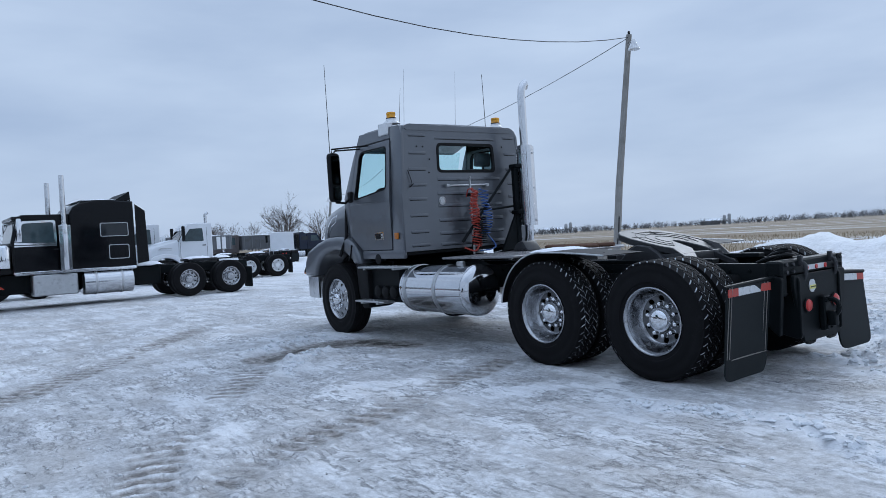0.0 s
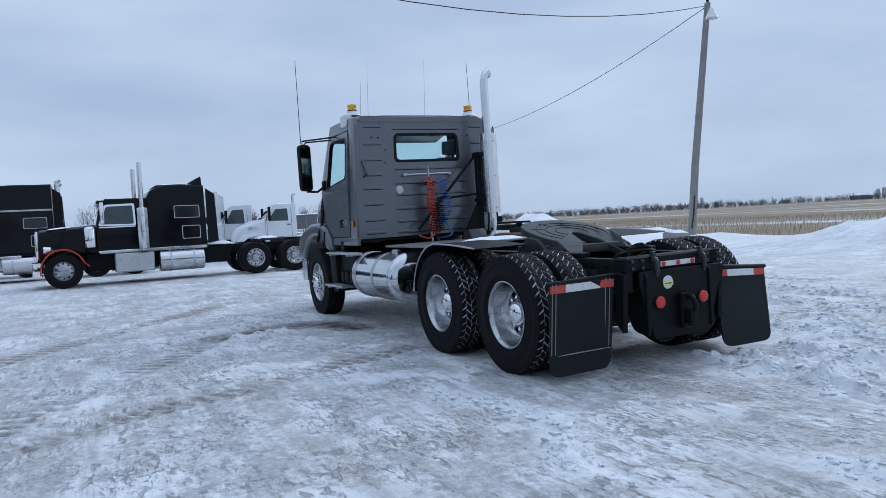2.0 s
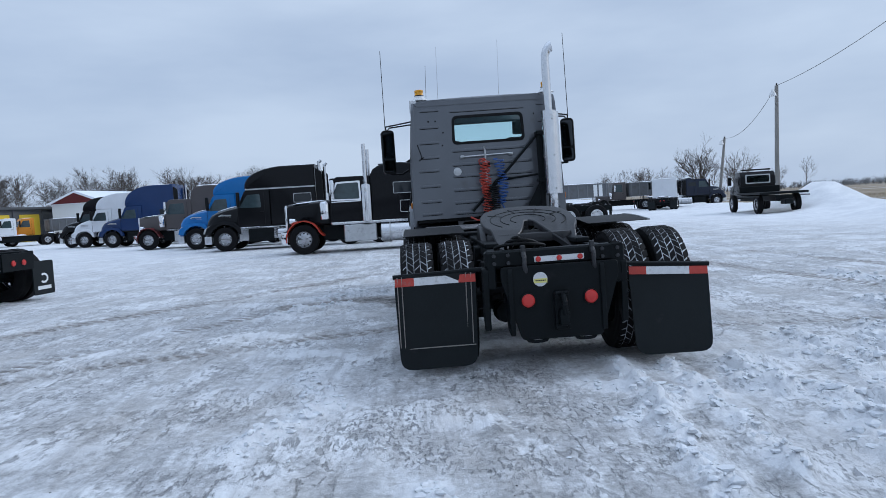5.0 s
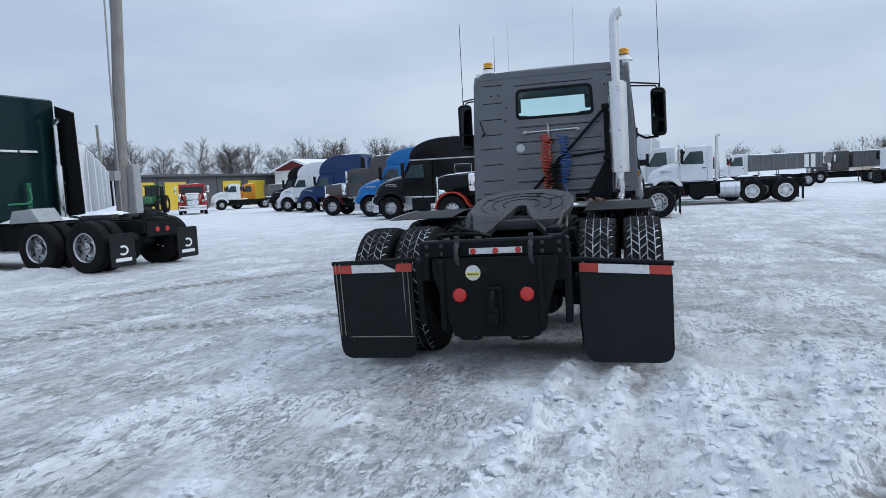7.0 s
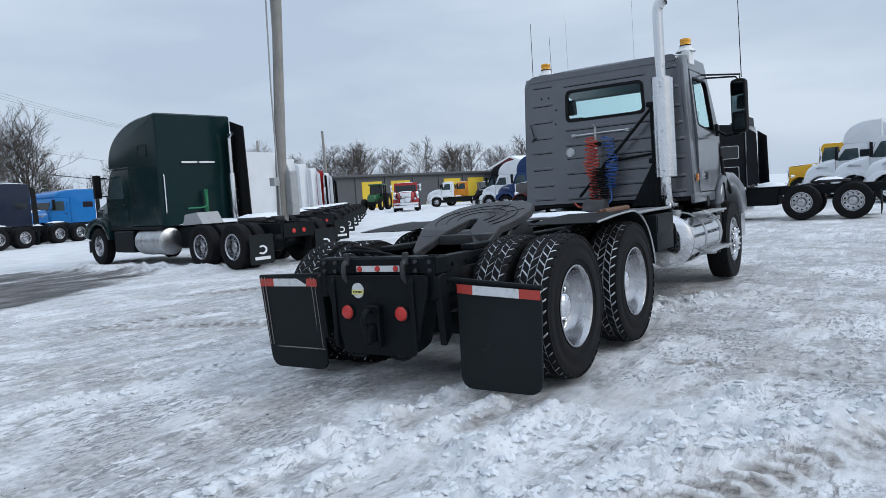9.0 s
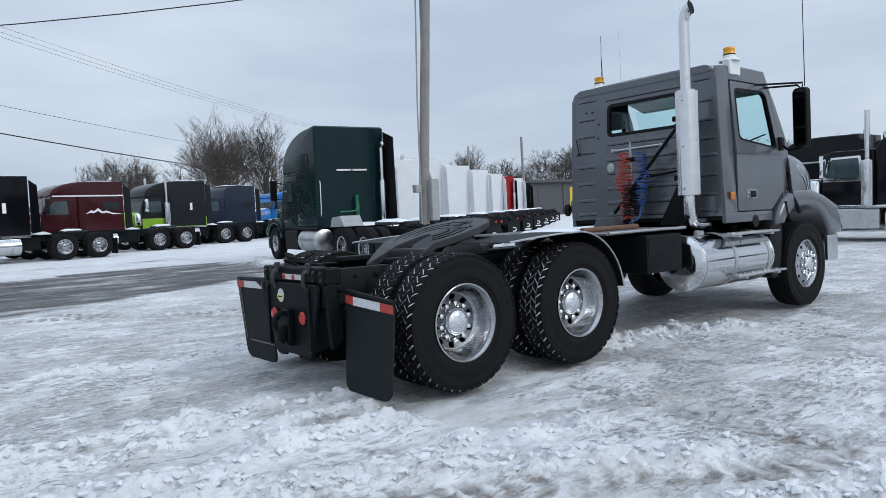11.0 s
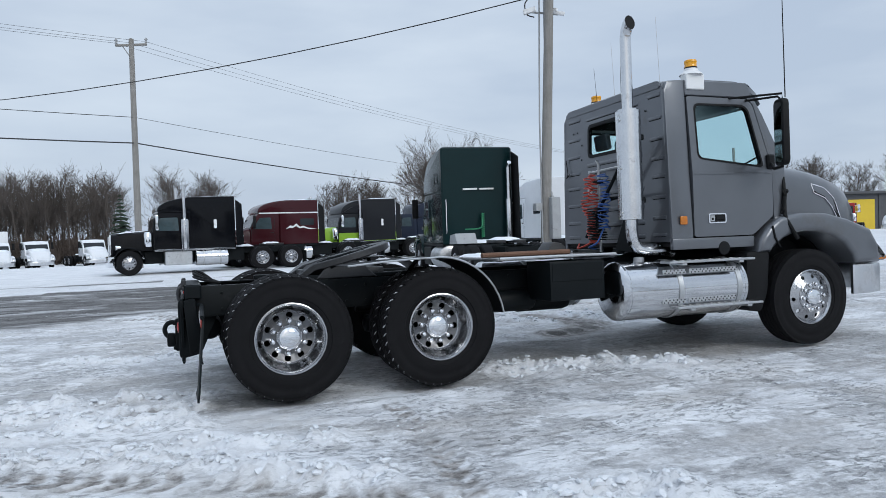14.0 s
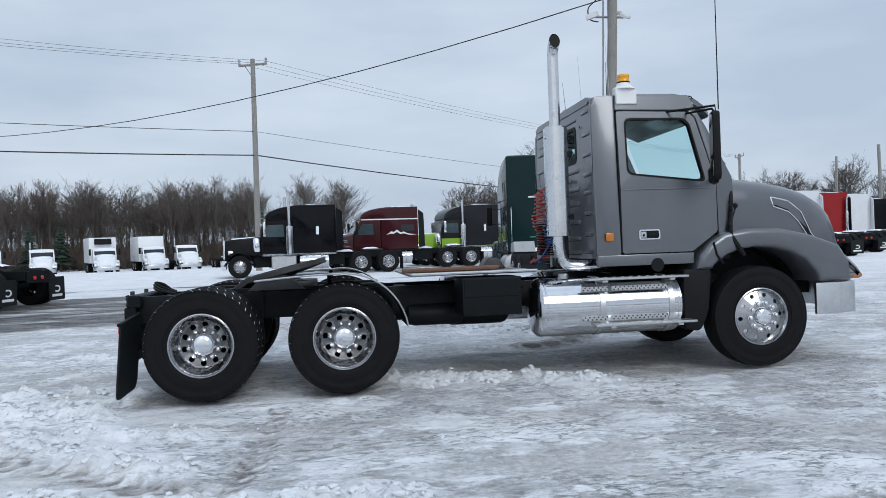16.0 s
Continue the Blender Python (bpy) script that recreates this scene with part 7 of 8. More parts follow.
part("exhaust_elbow", bm, exhaust_metal, GT)
bm = box(B(), 3.66, 3.74, -0.78, -0.70, 1.10, 2.34, 0.012)
box(bm, 3.60, 3.76, -0.92, -0.68, 2.28, 2.34, 0.01)
box(bm, 3.60, 3.76, -0.92, -0.68, 1.62, 1.68, 0.01)
box(bm, 3.70, 3.95, -0.80, -0.62, 1.10, 1.16, 0.01)
prism(bm, [(-0.70, 1.12), (-0.42, 1.12), (-0.70, 1.62)], "x", 3.68, 3.72)
part("exhaust_bracket", bm, black_paint, GT)
part("brace", tube(B(), [(3.74, -0.70, 2.28), (3.74, 0.26, 1.28)], 0.020, 8), black_paint, GT)
part("brace", tube(B(), [(3.74, -0.70, 1.74), (3.80, -0.20, 1.70)], 0.016, 8), black_paint, GT)

# ---- air lines ----
tower = part("hose_tower", tube(B(), [(3.79, 0.03, 1.10), (3.79, 0.03, 2.13), (3.77, 0.04, 2.18)], 0.015, 8), brushed, GT)
part("tower_clip", box(B(), 3.74, 3.82, -0.03, 0.09, 1.90, 1.95, 0.01), black_plastic, GT)


def coil(x, y, z0, z1, r, turns, lean=0.0):
    n = turns * 14
    return [(x + r * (1 + 0.12 * math.sin(i * 0.05)) * math.cos(2 * math.pi * i / 14) + 0.02 * math.sin(i / n * 9), y + lean * math.sin(math.pi * i / n) + r * math.sin(2 * math.pi * i / 14), z0 + (z1 - z0) * i / n) for i in range(n + 1)]


def slack_coil(x, y, z0, z1, r, turns, seed, lean=0.0):
    """A hanging spring hose whose loops differ in size and sag to one side."""
    q = random.Random(seed)
    size = [r * q.uniform(0.75, 1.3) for _ in range(turns + 2)]
    tip = [q.uniform(-0.35, 0.35) for _ in range(turns + 2)]
    out = []
    for i in range(turns * 14 + 1):
        k, f = divmod(i, 14)
        u = f / 14
        rr = size[k] + (size[k + 1] - size[k]) * u
        tl = tip[k] + (tip[k + 1] - tip[k]) * u
        w, v = 2 * math.pi * u, i / (turns * 14)
        out.append(Vector((x + rr * 0.8 * math.cos(w) + 0.02 * math.sin(v * 7), y + lean * math.sin(math.pi * v) + rr * math.sin(w), z0 + (z1 - z0) * v ** 0.9 + tl * rr * math.sin(w))))
    return out


part("red_air_hose", tube(B(), bend([(3.80, 0.10, 1.90), (3.72, 0.13, 1.99), (3.70, 0.06, 2.01)], 4) + slack_coil(3.70, 0.03, 2.00, 1.20, 0.062, 19, 4, 0.02), 0.0075, 6), red_hose, GT)
part("red_air_hose", tube(B(), slack_coil(3.65, 0.06, 1.98, 1.52, 0.052, 10, 9, 0.03), 0.0075, 6), red_hose, GT)
part("blue_air_hose", tube(B(), slack_coil(3.72, -0.14, 2.00, 1.36, 0.066, 15, 12, -0.05), 0.0075, 6), blue_hose, GT)
part("black_cable_coil", tube(B(), coil(3.70, -0.03, 1.62, 1.24, 0.098, 13, 0.0), 0.0075, 6), black_plastic, GT)
part("hose_drop", tube(B(), bend([(3.70, 0.0, 1.24), (3.62, 0.10, 1.18), (3.58, 0.2, 1.15), (3.66, 0.3, 1.2)], 5), 0.011, 6), red_hose, GT)
part("hose_drop", tube(B(), bend([(3.74, -0.14, 1.40), (3.60, -0.2, 1.22), (3.55, -0.1, 1.16), (3.7, 0.0, 1.14)], 5), 0.010, 6), blue_hose, GT)
part("hose_drop", tube(B(), bend([(3.90, -0.35, 1.72), (3.78, -0.1, 1.70), (3.74, 0.02, 1.45), (3.72, 0.12, 1.2)], 6), 0.012, 6), black_plastic, GT)

# ---- beacons, mirrors, aerials ----
for x, y, side in ((4.345, 0.90, 1), (4.325, -0.985, -1)):
    bm = box(B(), x - 0.115, x + 0.115, min(side * 0.955, side * 1.055), max(side * 0.955, side * 1.055), 2.80, 2.965, 0.008)
    part("beacon_bracket", bm, white_plastic, GT)
    bc = part("beacon_base", lathe(B(), [(0.12, 2.962), (0.115, 2.975), (0.075, 3.005), (0.07, 3.03)], "z", (x, y, 0), 24), white_plastic, GT)
    part("beacon_collar", lathe(B(), [(0.068, 3.022), (0.069, 3.026), (0.069, 3.042), (0.066, 3.046)], "z", (x, y, 0), 24), black_plastic, bc)
    part("beacon_lens", lathe(B(), [(0.066, 3.04), (0.066, 3.052), (0.063, 3.057), (0.063, 3.095), (0.066, 3.10), (0.063, 3.118), (0.05, 3.124), (0.001, 3.126)], "z", (x, y, 0), 24), amber, bc)
for s in (-1, 1):
    bm = prism(B(), rounded(-0.105, 0.105, -0.345, 0.345, 0.06, 4), "x", -0.035, 0.038, 0.018, 3)
    yaw = pose(5.08, s * 1.44, 2.30, 0, 0, s * 20)
    for v in bm.verts:
        v.co = yaw @ v.co
    mir = part("mirror", bm, black_plastic, GT, "tall black-backed side mirror")
    for z0, z1 in ((-0.10, 0.31), (-0.315, -0.13)):
        bm = prism(B(), rounded(-0.085, 0.085, z0, z1, 0.035, 4), "x", -0.040, -0.0355)
        for v in bm.verts:
            v.co = yaw @ v.co
        part("mirror_glass", bm, mirror_glass, mir)
    for y1, z1, y2, z2 in ((1.03, 2.70, 1.40, 2.68), (1.02, 2.72, 1.46, 2.70)):
        part("mirror_arm", tube(B(), [(4.98 if z1 < 2.71 else 4.75, s * y1, z1), (5.08, s * y2, z2), (5.09, s * 1.45, 2.62)], 0.012, 7), black_plastic, GT)
    part("mirror_arm", tube(B(), [(5.24, s * 1.10, 2.03), (5.16, s * 1.25, 1.94), (5.09, s * 1.43, 1.95)], 0.018, 7), black_plastic, GT)
    part("arm_mount", box(B(), 5.19, 5.29, min(s * 1.08, s * 1.14), max(s * 1.08, s * 1.14), 1.95, 2.11, 0.015), black_plastic, GT)
    part("aerial", tube(B(), [(5.11, s * 1.47, 2.66), (5.11 + 0.01, s * 1.46, 3.9 if s > 0 else 4.0)], 0.006, 6, 0.004), black_plastic, GT)
for x, y, h in ((4.45, 0.62, 3.75), (4.45, -0.30, 3.80), (4.3, 0.80, 3.45)):
    part("aerial", tube(B(), [(x, y, 2.95), (x - 0.05, y - 0.02, h)], 0.0035, 5, 0.002), black_plastic if h < 3.5 else brushed, GT)


# ---- poles and lines ----
def wire(p, q, sag, r=0.012, n=14):
    p, q = Vector(p), Vector(q)
    return [p.lerp(q, i / n) - Vector((0, 0, 4 * sag * (i / n) * (1 - i / n))) for i in range(n + 1)]


def pole(label, base, top, r0=0.16, r1=0.11, name="utility_pole"):
    base, top = Vector(base), Vector(top)
    t = thing(name, label, "pole", "utility poles round the yard", Matrix.Translation(base))
    d = top - base
    part("shaft", tube(B(), [Vector((0, 0, -1.0)), d * 0.33, d * 0.66, d], r0, 14, r1), wood_pole, t)
    return t, d


def yard_lamp(t, d, toward):
    """A cone lamp on a short arm near the top of a pole."""
    w = Vector((*toward, 0)).normalized()
    a = d * 0.955 + w * 0.12
    part("lamp_arm", tube(B(), bend([d * 0.95, a + w * 0.15 + Vector((0, 0, 0.06)), a + w * 0.38], 5), 0.03, 8), grey_box, t)
    bm = lathe(B(), [(0.05, 0.10), (0.08, 0.06), (0.10, 0.0), (0.24, -0.30), (0.23, -0.31), (0.09, -0.02)], "z", a + w * 0.45 + Vector((0, 0, -0.02)), 18)
    part("lamp_shade", bm, white_plastic, t)
    part("insulator", lathe(B(), [(0.03, 0.0), (0.05, 0.03), (0.05, 0.12), (0.02, 0.15)], "z", d + Vector((0, 0, 0.0)), 10), black_plastic, t)


lamp_pole, d = pole("leaning weathered wooden pole with a cone yard lamp", (15.3, -16.8, 0), (14.45, -17.4, 9.15))
yard_lamp(lamp_pole, d, (-0.85, 0.5))
part("ground_cable", tube(B(), [d * 0.06 + Vector((-0.15, 0.08, 0)), d * 0.12 + Vector((-0.17, 0.05, 0)), d * 0.2 + Vector((-0.15, 0.06, 0))], 0.03, 7), wire_black, lamp_pole)
P2B, P2T = (38.2, -21.7, 0), (38.2, -21.9, 7.75)
pole_two, d2 = pole("wooden pole with a cone yard lamp beside a snow heap", P2B, P2T, 0.15, 0.11)
yard_lamp(pole_two, d2, (-0.6, 0.75))
P3B, P3T = (62.2, -28.2, 0), (61.8, -28.8, 6.4)
pole_three, d3 = pole("far wooden pole with a small yard lamp", P3B, P3T, 0.15, 0.11)
yard_lamp(pole_three, d3, (-0.6, 0.75))
GB, GT_TOP = (8.82, 10.98, 0), (9.02, 10.55, 8.7)
yard_pole, dg = pole("grey wooden pole with steel conduit and a meter box", GB, GT_TOP, 0.16, 0.12)
bm = box(B(), 0.06, 0.34, -0.42, -0.16, 1.10, 2.28, 0.02)
box(bm, 0.07, 0.33, -0.428, -0.421, 1.14, 2.24, 0.006)
part("meter_box", bm, grey_box, yard_pole)
part("conduit", tube(B(), bend([(0.17, -0.28, 2.28), (0.15, -0.22, 2.45), (0.10, -0.19, 2.6), (0.10, -0.18, 4.5), (0.16, -0.14, 8.2)], 5), 0.035, 10), grey_box, yard_pole)
part("conduit", tube(B(), [(-0.12, -0.16, 0.2), (-0.10, -0.14, 4.5), (0.02, -0.12, 8.3)], 0.022, 8), grey_box, yard_pole)
part("junction_box", box(B(), -0.34, -0.14, -0.24, -0.06, 1.9, 2.12, 0.01), grey_box, yard_pole)
bm = tube(B(), [(-0.30, -0.1, 7.50), (0.60, -0.1, 7.50)], 0.03, 8)
part("camera_arm", bm, grey_box, yard_pole)
for sx, yaw in ((-0.32, 150), (0.62, -30), (0.40, -60)):
    m = pose(sx, -0.15, 7.52 + (0.08 if sx == 0.40 else 0), 0, 12, yaw)
    part("security_camera", box(B(), -0.16, 0.16, -0.05, 0.05, -0.05, 0.05, 0.015, 2, m), white_plastic, yard_pole)
part("hook_loop", tube(B(), bend([(-0.15, 0, 8.0), (-0.40, -0.05, 7.75), (-0.35, -0.05, 7.45), (-0.1, 0, 7.4)], 5), 0.018, 6), wire_black, yard_pole)
FB, FT = (-3.26, 34.5, 0), (-3.2, 34.5, 12.3)
line_pole, df = pole("tall green-grey utility pole with a crossarm and insulators", FB, FT, 0.19, 0.13)


def crossarm(t, top):
    bm = B()
    a, b = top - Vector((0.75, 0.36, 0.48)), top + Vector((0.75, 0.36, -0.15))
    tube(bm, [a, b], 0.07, 6)
    part("crossarm", bm, wood_pole, t)
    for k in (0.02, 0.5, 0.98):
        p = a.lerp(b, k)
        part("insulator", lathe(B(), [(0.03, 0.05), (0.08, 0.12), (0.05, 0.2), (0.09, 0.27), (0.04, 0.36)], "z", p, 10), grey_box, t)
    part("brace", tube(B(), [a.lerp(b, 0.2), top - Vector((0, 0, 1.1))], 0.025, 5), wood_pole, t)


crossarm(line_pole, df)
far_pole, dx_ = pole("far utility pole with a crossarm above the trees", (48.0, 68.9, 0), (48.05, 68.9, 10.3), 0.2, 0.14)
crossarm(far_pole, dx_)
lot_pole, dl_ = pole("slim utility pole behind the parked rows", (56.1, 63.3, 0), (56.2, 63.3, 9.2), 0.17, 0.12)
bm = B()
for z in (8.6, 7.6):
    tube(bm, [(-0.5, 0, z), (0.5, 0, z)], 0.05, 6)
part("crossarm", bm, wood_pole, lot_pole)
mid_pole, dm_ = pole("slim wooden pole between the rows", (39.8, 37.4, 0), (39.6, 37.4, 7.2), 0.14, 0.10)
part("bracket", box(B(), -0.05, 0.4, -0.05, 0.05, 5.3, 5.4, 0.01), grey_box, mid_pole)


def cable(label, p, q, sag, r):
    ob = part("overhead_cable", tube(B(), wire(p, q, sag), r, 5), wire_black)
    return tagged(ob, label, "cable", "overhead cables")


RT = Vector((14.45, -17.4, 9.05))
cable("thin black overhead cable to the lamp pole", RT, (8.75, 10.5, 8.4), 1.6, 0.014)
cable("thin black cable between the lamp poles", RT, P2T, 0.5, 0.014)
cable("thin black cable between far lamp poles", P2T, P3T, 0.9, 0.014)
cable("thick black cable from the yard pole across the lane", (8.8, 10.5, 7.9), (-22.0, 33.5, 7.8), 1.2, 0.016)
L2 = Vector((-45.0, 13.0, 0))
for k, off in enumerate(((-0.75, -0.36, 11.95), (0.0, 0.0, 12.1), (0.75, 0.36, 12.3))):
    p = Vector(FB) + Vector(off)
    cable("thin high-voltage line over the lane", p, L2 + Vector((off[0], off[1], off[2] + 1.0)), 1.0, 0.008)
    cable("thin high-voltage line toward the far pole", p, (48.0 + off[0], 68.9 + off[1], 9.9 + 0.1 * k), 0.8, 0.008)
cable("thick black telephone cable along the lane", (-3.24, 34.4, 6.72), L2 + Vector((0, 0, 6.6)), 0.4, 0.035)
cable("thick black telephone cable toward the far pole", (-3.24, 34.4, 6.72), (48.0, 68.9, 4.6), 0.7, 0.035)
cable("thin cable below the power lines", (-3.23, 34.4, 8.1), L2 + Vector((0, 0, 7.9)), 0.4, 0.018)
cable("thin cable toward the far pole", (-3.23, 34.4, 8.1), (48.0, 68.9, 6.4), 0.6, 0.012)

# concrete block at the lamp pole
blk = part("concrete_block", prism(B(), soften([(-0.98, 0.0), (0.98, 0.0), (0.96, 0.44), (0.70, 0.50), (-0.75, 0.50), (-0.98, 0.42)], 0.06), "y", -0.32, 0.32, 0.05, 2), concrete)
blk.matrix_basis = pose(14.3, -15.1, 0.0, 0, 0, -35)
tagged(blk, "old concrete block with a cap of snow", "block")
cap = part("snow_cap", snow_patch(B(), -0.85, 0.8, -0.3, 0.3, 0.50, 0.09, None, 60), snow_cap, blk)


# ---- flatbed truck by the snow heap ----
def flatbed(x, y, head):
    t = thing("flatbed_truck", "dark flatbed recovery truck parked by a snow heap", "truck", "", pose(x, y, 0, 0, 0, head))
    part("cab", prism(B(), soften([(2.3, 0.95), (2.3, 2.1), (2.5, 2.35), (3.5, 2.35), (3.9, 1.7), (3.9, 0.95)], 0.08), "y", -0.95, 0.95, 0.06, 3), p_black2, t)
    part("rear_window", box(B(), 2.28, 2.298, -0.62, 0.62, 1.72, 2.12, 0.004), glass, t)
    part("window_frame", holed(B(), rounded(-0.68, 0.68, 1.66, 2.18, 0.06), rounded(-0.62, 0.62, 1.72, 2.12, 0.04), "x", 2.27, 2.30), brushed, t)
    part("light_bar", box(B(), 2.6, 2.85, -0.8, 0.8, 2.42, 2.50, 0.02), black_plastic, t)
    part("hood", prism(B(), soften([(3.9, 0.8), (3.9, 1.65), (4.8, 1.5), (5.0, 1.3), (5.0, 0.7)], 0.08), "y", -0.9, 0.9, 0.08, 2), p_black2, t)
    part("bed", box(B(), -2.2, 2.15, -1.2, 1.2, 1.02, 1.14, 0.02), black_paint, t)
    part("bed_rail", tube(B(), [(-2.2, -1.22, 0.92), (2.1, -1.22, 0.92)], 0.03, 6), black_paint, t)
    part("bed_rail", tube(B(), [(-2.2, 1.22, 0.92), (2.1, 1.22, 0.92)], 0.03, 6), black_paint, t)
    part("headboard", box(B(), 2.0, 2.1, -1.1, 1.1, 1.14, 1.5, 0.02), black_paint, t)
    part("tow_bar", box(B(), -2.9, -2.2, -0.2, 0.2, 0.5, 0.75, 0.03), black_paint, t)
    part("frame", box(B(), -2.2, 4.6, -0.4, 0.4, 0.65, 0.95, 0.02), black_paint, t)
    for s in (-1, 1):
        m = box(B(), 3.5, 3.6, s * 1.25 - 0.1, s * 1.25 + 0.1, 1.6, 2.1, 0.03)
        tube(m, [(3.55, s * 0.95, 1.95), (3.55, s * 1.2, 1.95)], 0.02, 6)
        part("mirror", m, black_plastic, t)
        far_wheel(t, 4.1, s * 0.92, True)
        far_wheel(t, -1.0, s * 0.95, False)
    return t


flatbed(32.0, -18.2, -10)


# ---- buildings and machines far down the yard ----
shed = thing("workshop", "long dark workshop with yellow doors and a flat snowy roof", "building", "", pose(68.5, 60.5, 0, 0, 0, -14.5))
wall_mat = mat("grey_cladding", (0.07, 0.073, 0.08), 0.6, 0.0, 0.12, 1.2, 20, 0.05)
yellow_door = mat("yellow_door_paint", (0.62, 0.44, 0.03), 0.5, 0.0, 0.1, 1, 12)
part("wall", box(B(), -9, 34, 0, 12, 0, 4.35, 0.03), wall_mat, shed)
part("roof", box(B(), -9.5, 34.5, -0.5, 12.5, 4.35, 4.65, 0.05), wall_mat, shed)
part("roof_edge", box(B(), -9.6, 34.6, -0.62, -0.50, 4.40, 4.70, 0.02), wall_mat, shed)
part("roof_snow", snow_patch(B(), -9, 34, 0.2, 12, 4.65, 0.16, None, 70), snow_cap, shed)
for q in range(1, 9):
    part("door", box(B(), -12.5 + q * 5.1, -9.0 + q * 5.1, -0.06, 0.0, 0.0, 3.7, 0.02), yellow_door if q % 3 != 2 else wall_mat, shed)
for q in range(1, 10):
    part("pilaster", box(B(), -13.6 + q * 5.1, -13.1 + q * 5.1, -0.12, 0.0, 0.0, 4.35, 0.02), wall_mat, shed)
barn = thing("barn", "low white shed with a snowy roof and a red gable", "building", "", pose(92, 44, 0, 0, 0, -14))
part("wall", box(B(), 0, 16, 0, 8, 0, 5.0, 0.03), white_plastic, barn)
part("roof", prism(B(), [(-0.5, 5.0), (4, 6.6), (8.5, 5.0), (8.5, 4.85), (-0.5, 4.85)], "x", -0.4, 16.4), snow_cap, barn)
part("gable", prism(B(), [(0.2, 4.9), (4, 6.3), (7.8, 4.9)], "x", -0.46, -0.40), p_dark_red, barn)
part("door", box(B(), 3, 6, -0.05, 0.0, 0, 3.4, 0.02), trim_grey, barn)


def tractor(x, y, head):
    g1 = mat("tractor_green", (0.014, 0.09, 0.028), 0.35, 0.0, 0.1, 2, 40, 0.0, 0.3)
    t = thing("farm_tractor", "green farm tractor with a glazed cab", "tractor", "", pose(x, y, 0, 0, 0, head))
    part("hood", prism(B(), soften([(0.4, 1.1), (0.4, 1.9), (2.4, 1.75), (2.6, 1.2), (2.5, 1.0)], 0.1), "y", -0.42, 0.42, 0.08, 3), g1, t)
    part("cab_roof", box(B(), -1.0, 0.7, -0.85, 0.85, 2.85, 3.02, 0.06, 2), g1, t)
    bm = B()
    for px, py in ((-0.9, -0.78), (-0.9, 0.78), (0.55, -0.7), (0.55, 0.7), (-0.2, 0.8), (-0.2, -0.8)):
        tube(bm, [(px, py, 1.5), (px, py * 0.95, 2.9)], 0.05, 6)
    part("cab_posts", bm, black_plastic, t)
    part("cab_glass", box(B(), -0.88, 0.53, -0.72, 0.72, 1.6, 2.85, 0.03), dark_glass, t)
    part("chassis", box(B(), -0.9, 2.4, -0.35, 0.35, 0.7, 1.2, 0.05), black_paint, t)
    part("cab_base", box(B(), -1.0, 0.5, -0.7, 0.7, 1.1, 1.62, 0.06), g1, t)
    for s in (-1, 1):
        for px, r, w in ((-0.6, 0.95, 0.55), (2.0, 0.68, 0.42)):
            w_ = part("wheel", lathe(B(), [(r * 0.55, -w / 2), (r * 0.9, -w / 2), (r, -w * 0.35), (r, w * 0.35), (r * 0.9, w / 2), (r * 0.55, w / 2)], "y", (px, s * 1.0, r), 24, True), rubber, t)
            part("rim", lathe(B(), [(r * 0.56, s * w * 0.3), (r * 0.3, s * w * 0.15), (0.08, s * w * 0.25), (0.01, s * w * 0.25)], "y", (px, s * 1.0, r), 20), yellow_door, w_)
    part("exhaust", tube(B(), [(1.4, 0.2, 1.8), (1.4, 0.2, 2.9)], 0.04, 8), black_plastic, t)


tractor(60.5, 48.6, 200)
semi("red day-cab truck standing by the workshop", 48.1, 35.5, 214, p_red, "long", None, None, None, 0, 2.65, "day", 5.6, 0, tank=0, seed=83)
semi("orange dump truck parked far down the yard", 65.0, 41.4, 128, p_amber, "aero", None, None, None, 0, 2.7, "day", 6.0, 0, dump=(4.4, 1.3, 2.5), tank=0, seed=80)
semi("white day-cab truck parked far down the yard", 62.0, 41.5, 128, p_white, "aero", None, None, None, 0, 2.7, "day", 5.2, 0, tank=0, seed=81)
semi("yellow truck beside the white day cabs", 41.5, 2.0, 90, p_yellow, "long", None, None, None, 0, 2.9, "day", 5.2, 0, tank=0, seed=82)


def car(x, y, head, col):
    t = thing("parked_car", "dark grey parked car with snow on its roof", "car", "", pose(x, y, 0, 0, 0, head))
    part("body", prism(B(), soften([(-2.1, 0.35), (-2.15, 0.85), (-1.3, 0.95), (1.0, 0.95), (2.1, 0.75), (2.15, 0.35)], 0.12), "y", -0.88, 0.88, 0.12, 3), col, t)
    part("cabin", prism(B(), soften([(-1.6, 0.92), (-1.1, 1.42), (0.2, 1.45), (1.0, 0.92)], 0.1), "y", -0.75, 0.75, 0.1, 3), dark_glass, t)
    part("roof_snow", snow_patch(B(), -1.1, 0.3, -0.6, 0.6, 1.45, 0.08, None, 90), snow_cap, t)
    for s in (-1, 1):
        for px in (-1.3, 1.35):
            part("wheel", lathe(B(), [(0.18, -0.1), (0.30, -0.1), (0.32, 0), (0.30, 0.1), (0.18, 0.1), (0.02, 0.06)], "y", (px, s * 0.80, 0.32), 18), rubber, t)


car(21.0, 32.6, 250, p_charcoal)


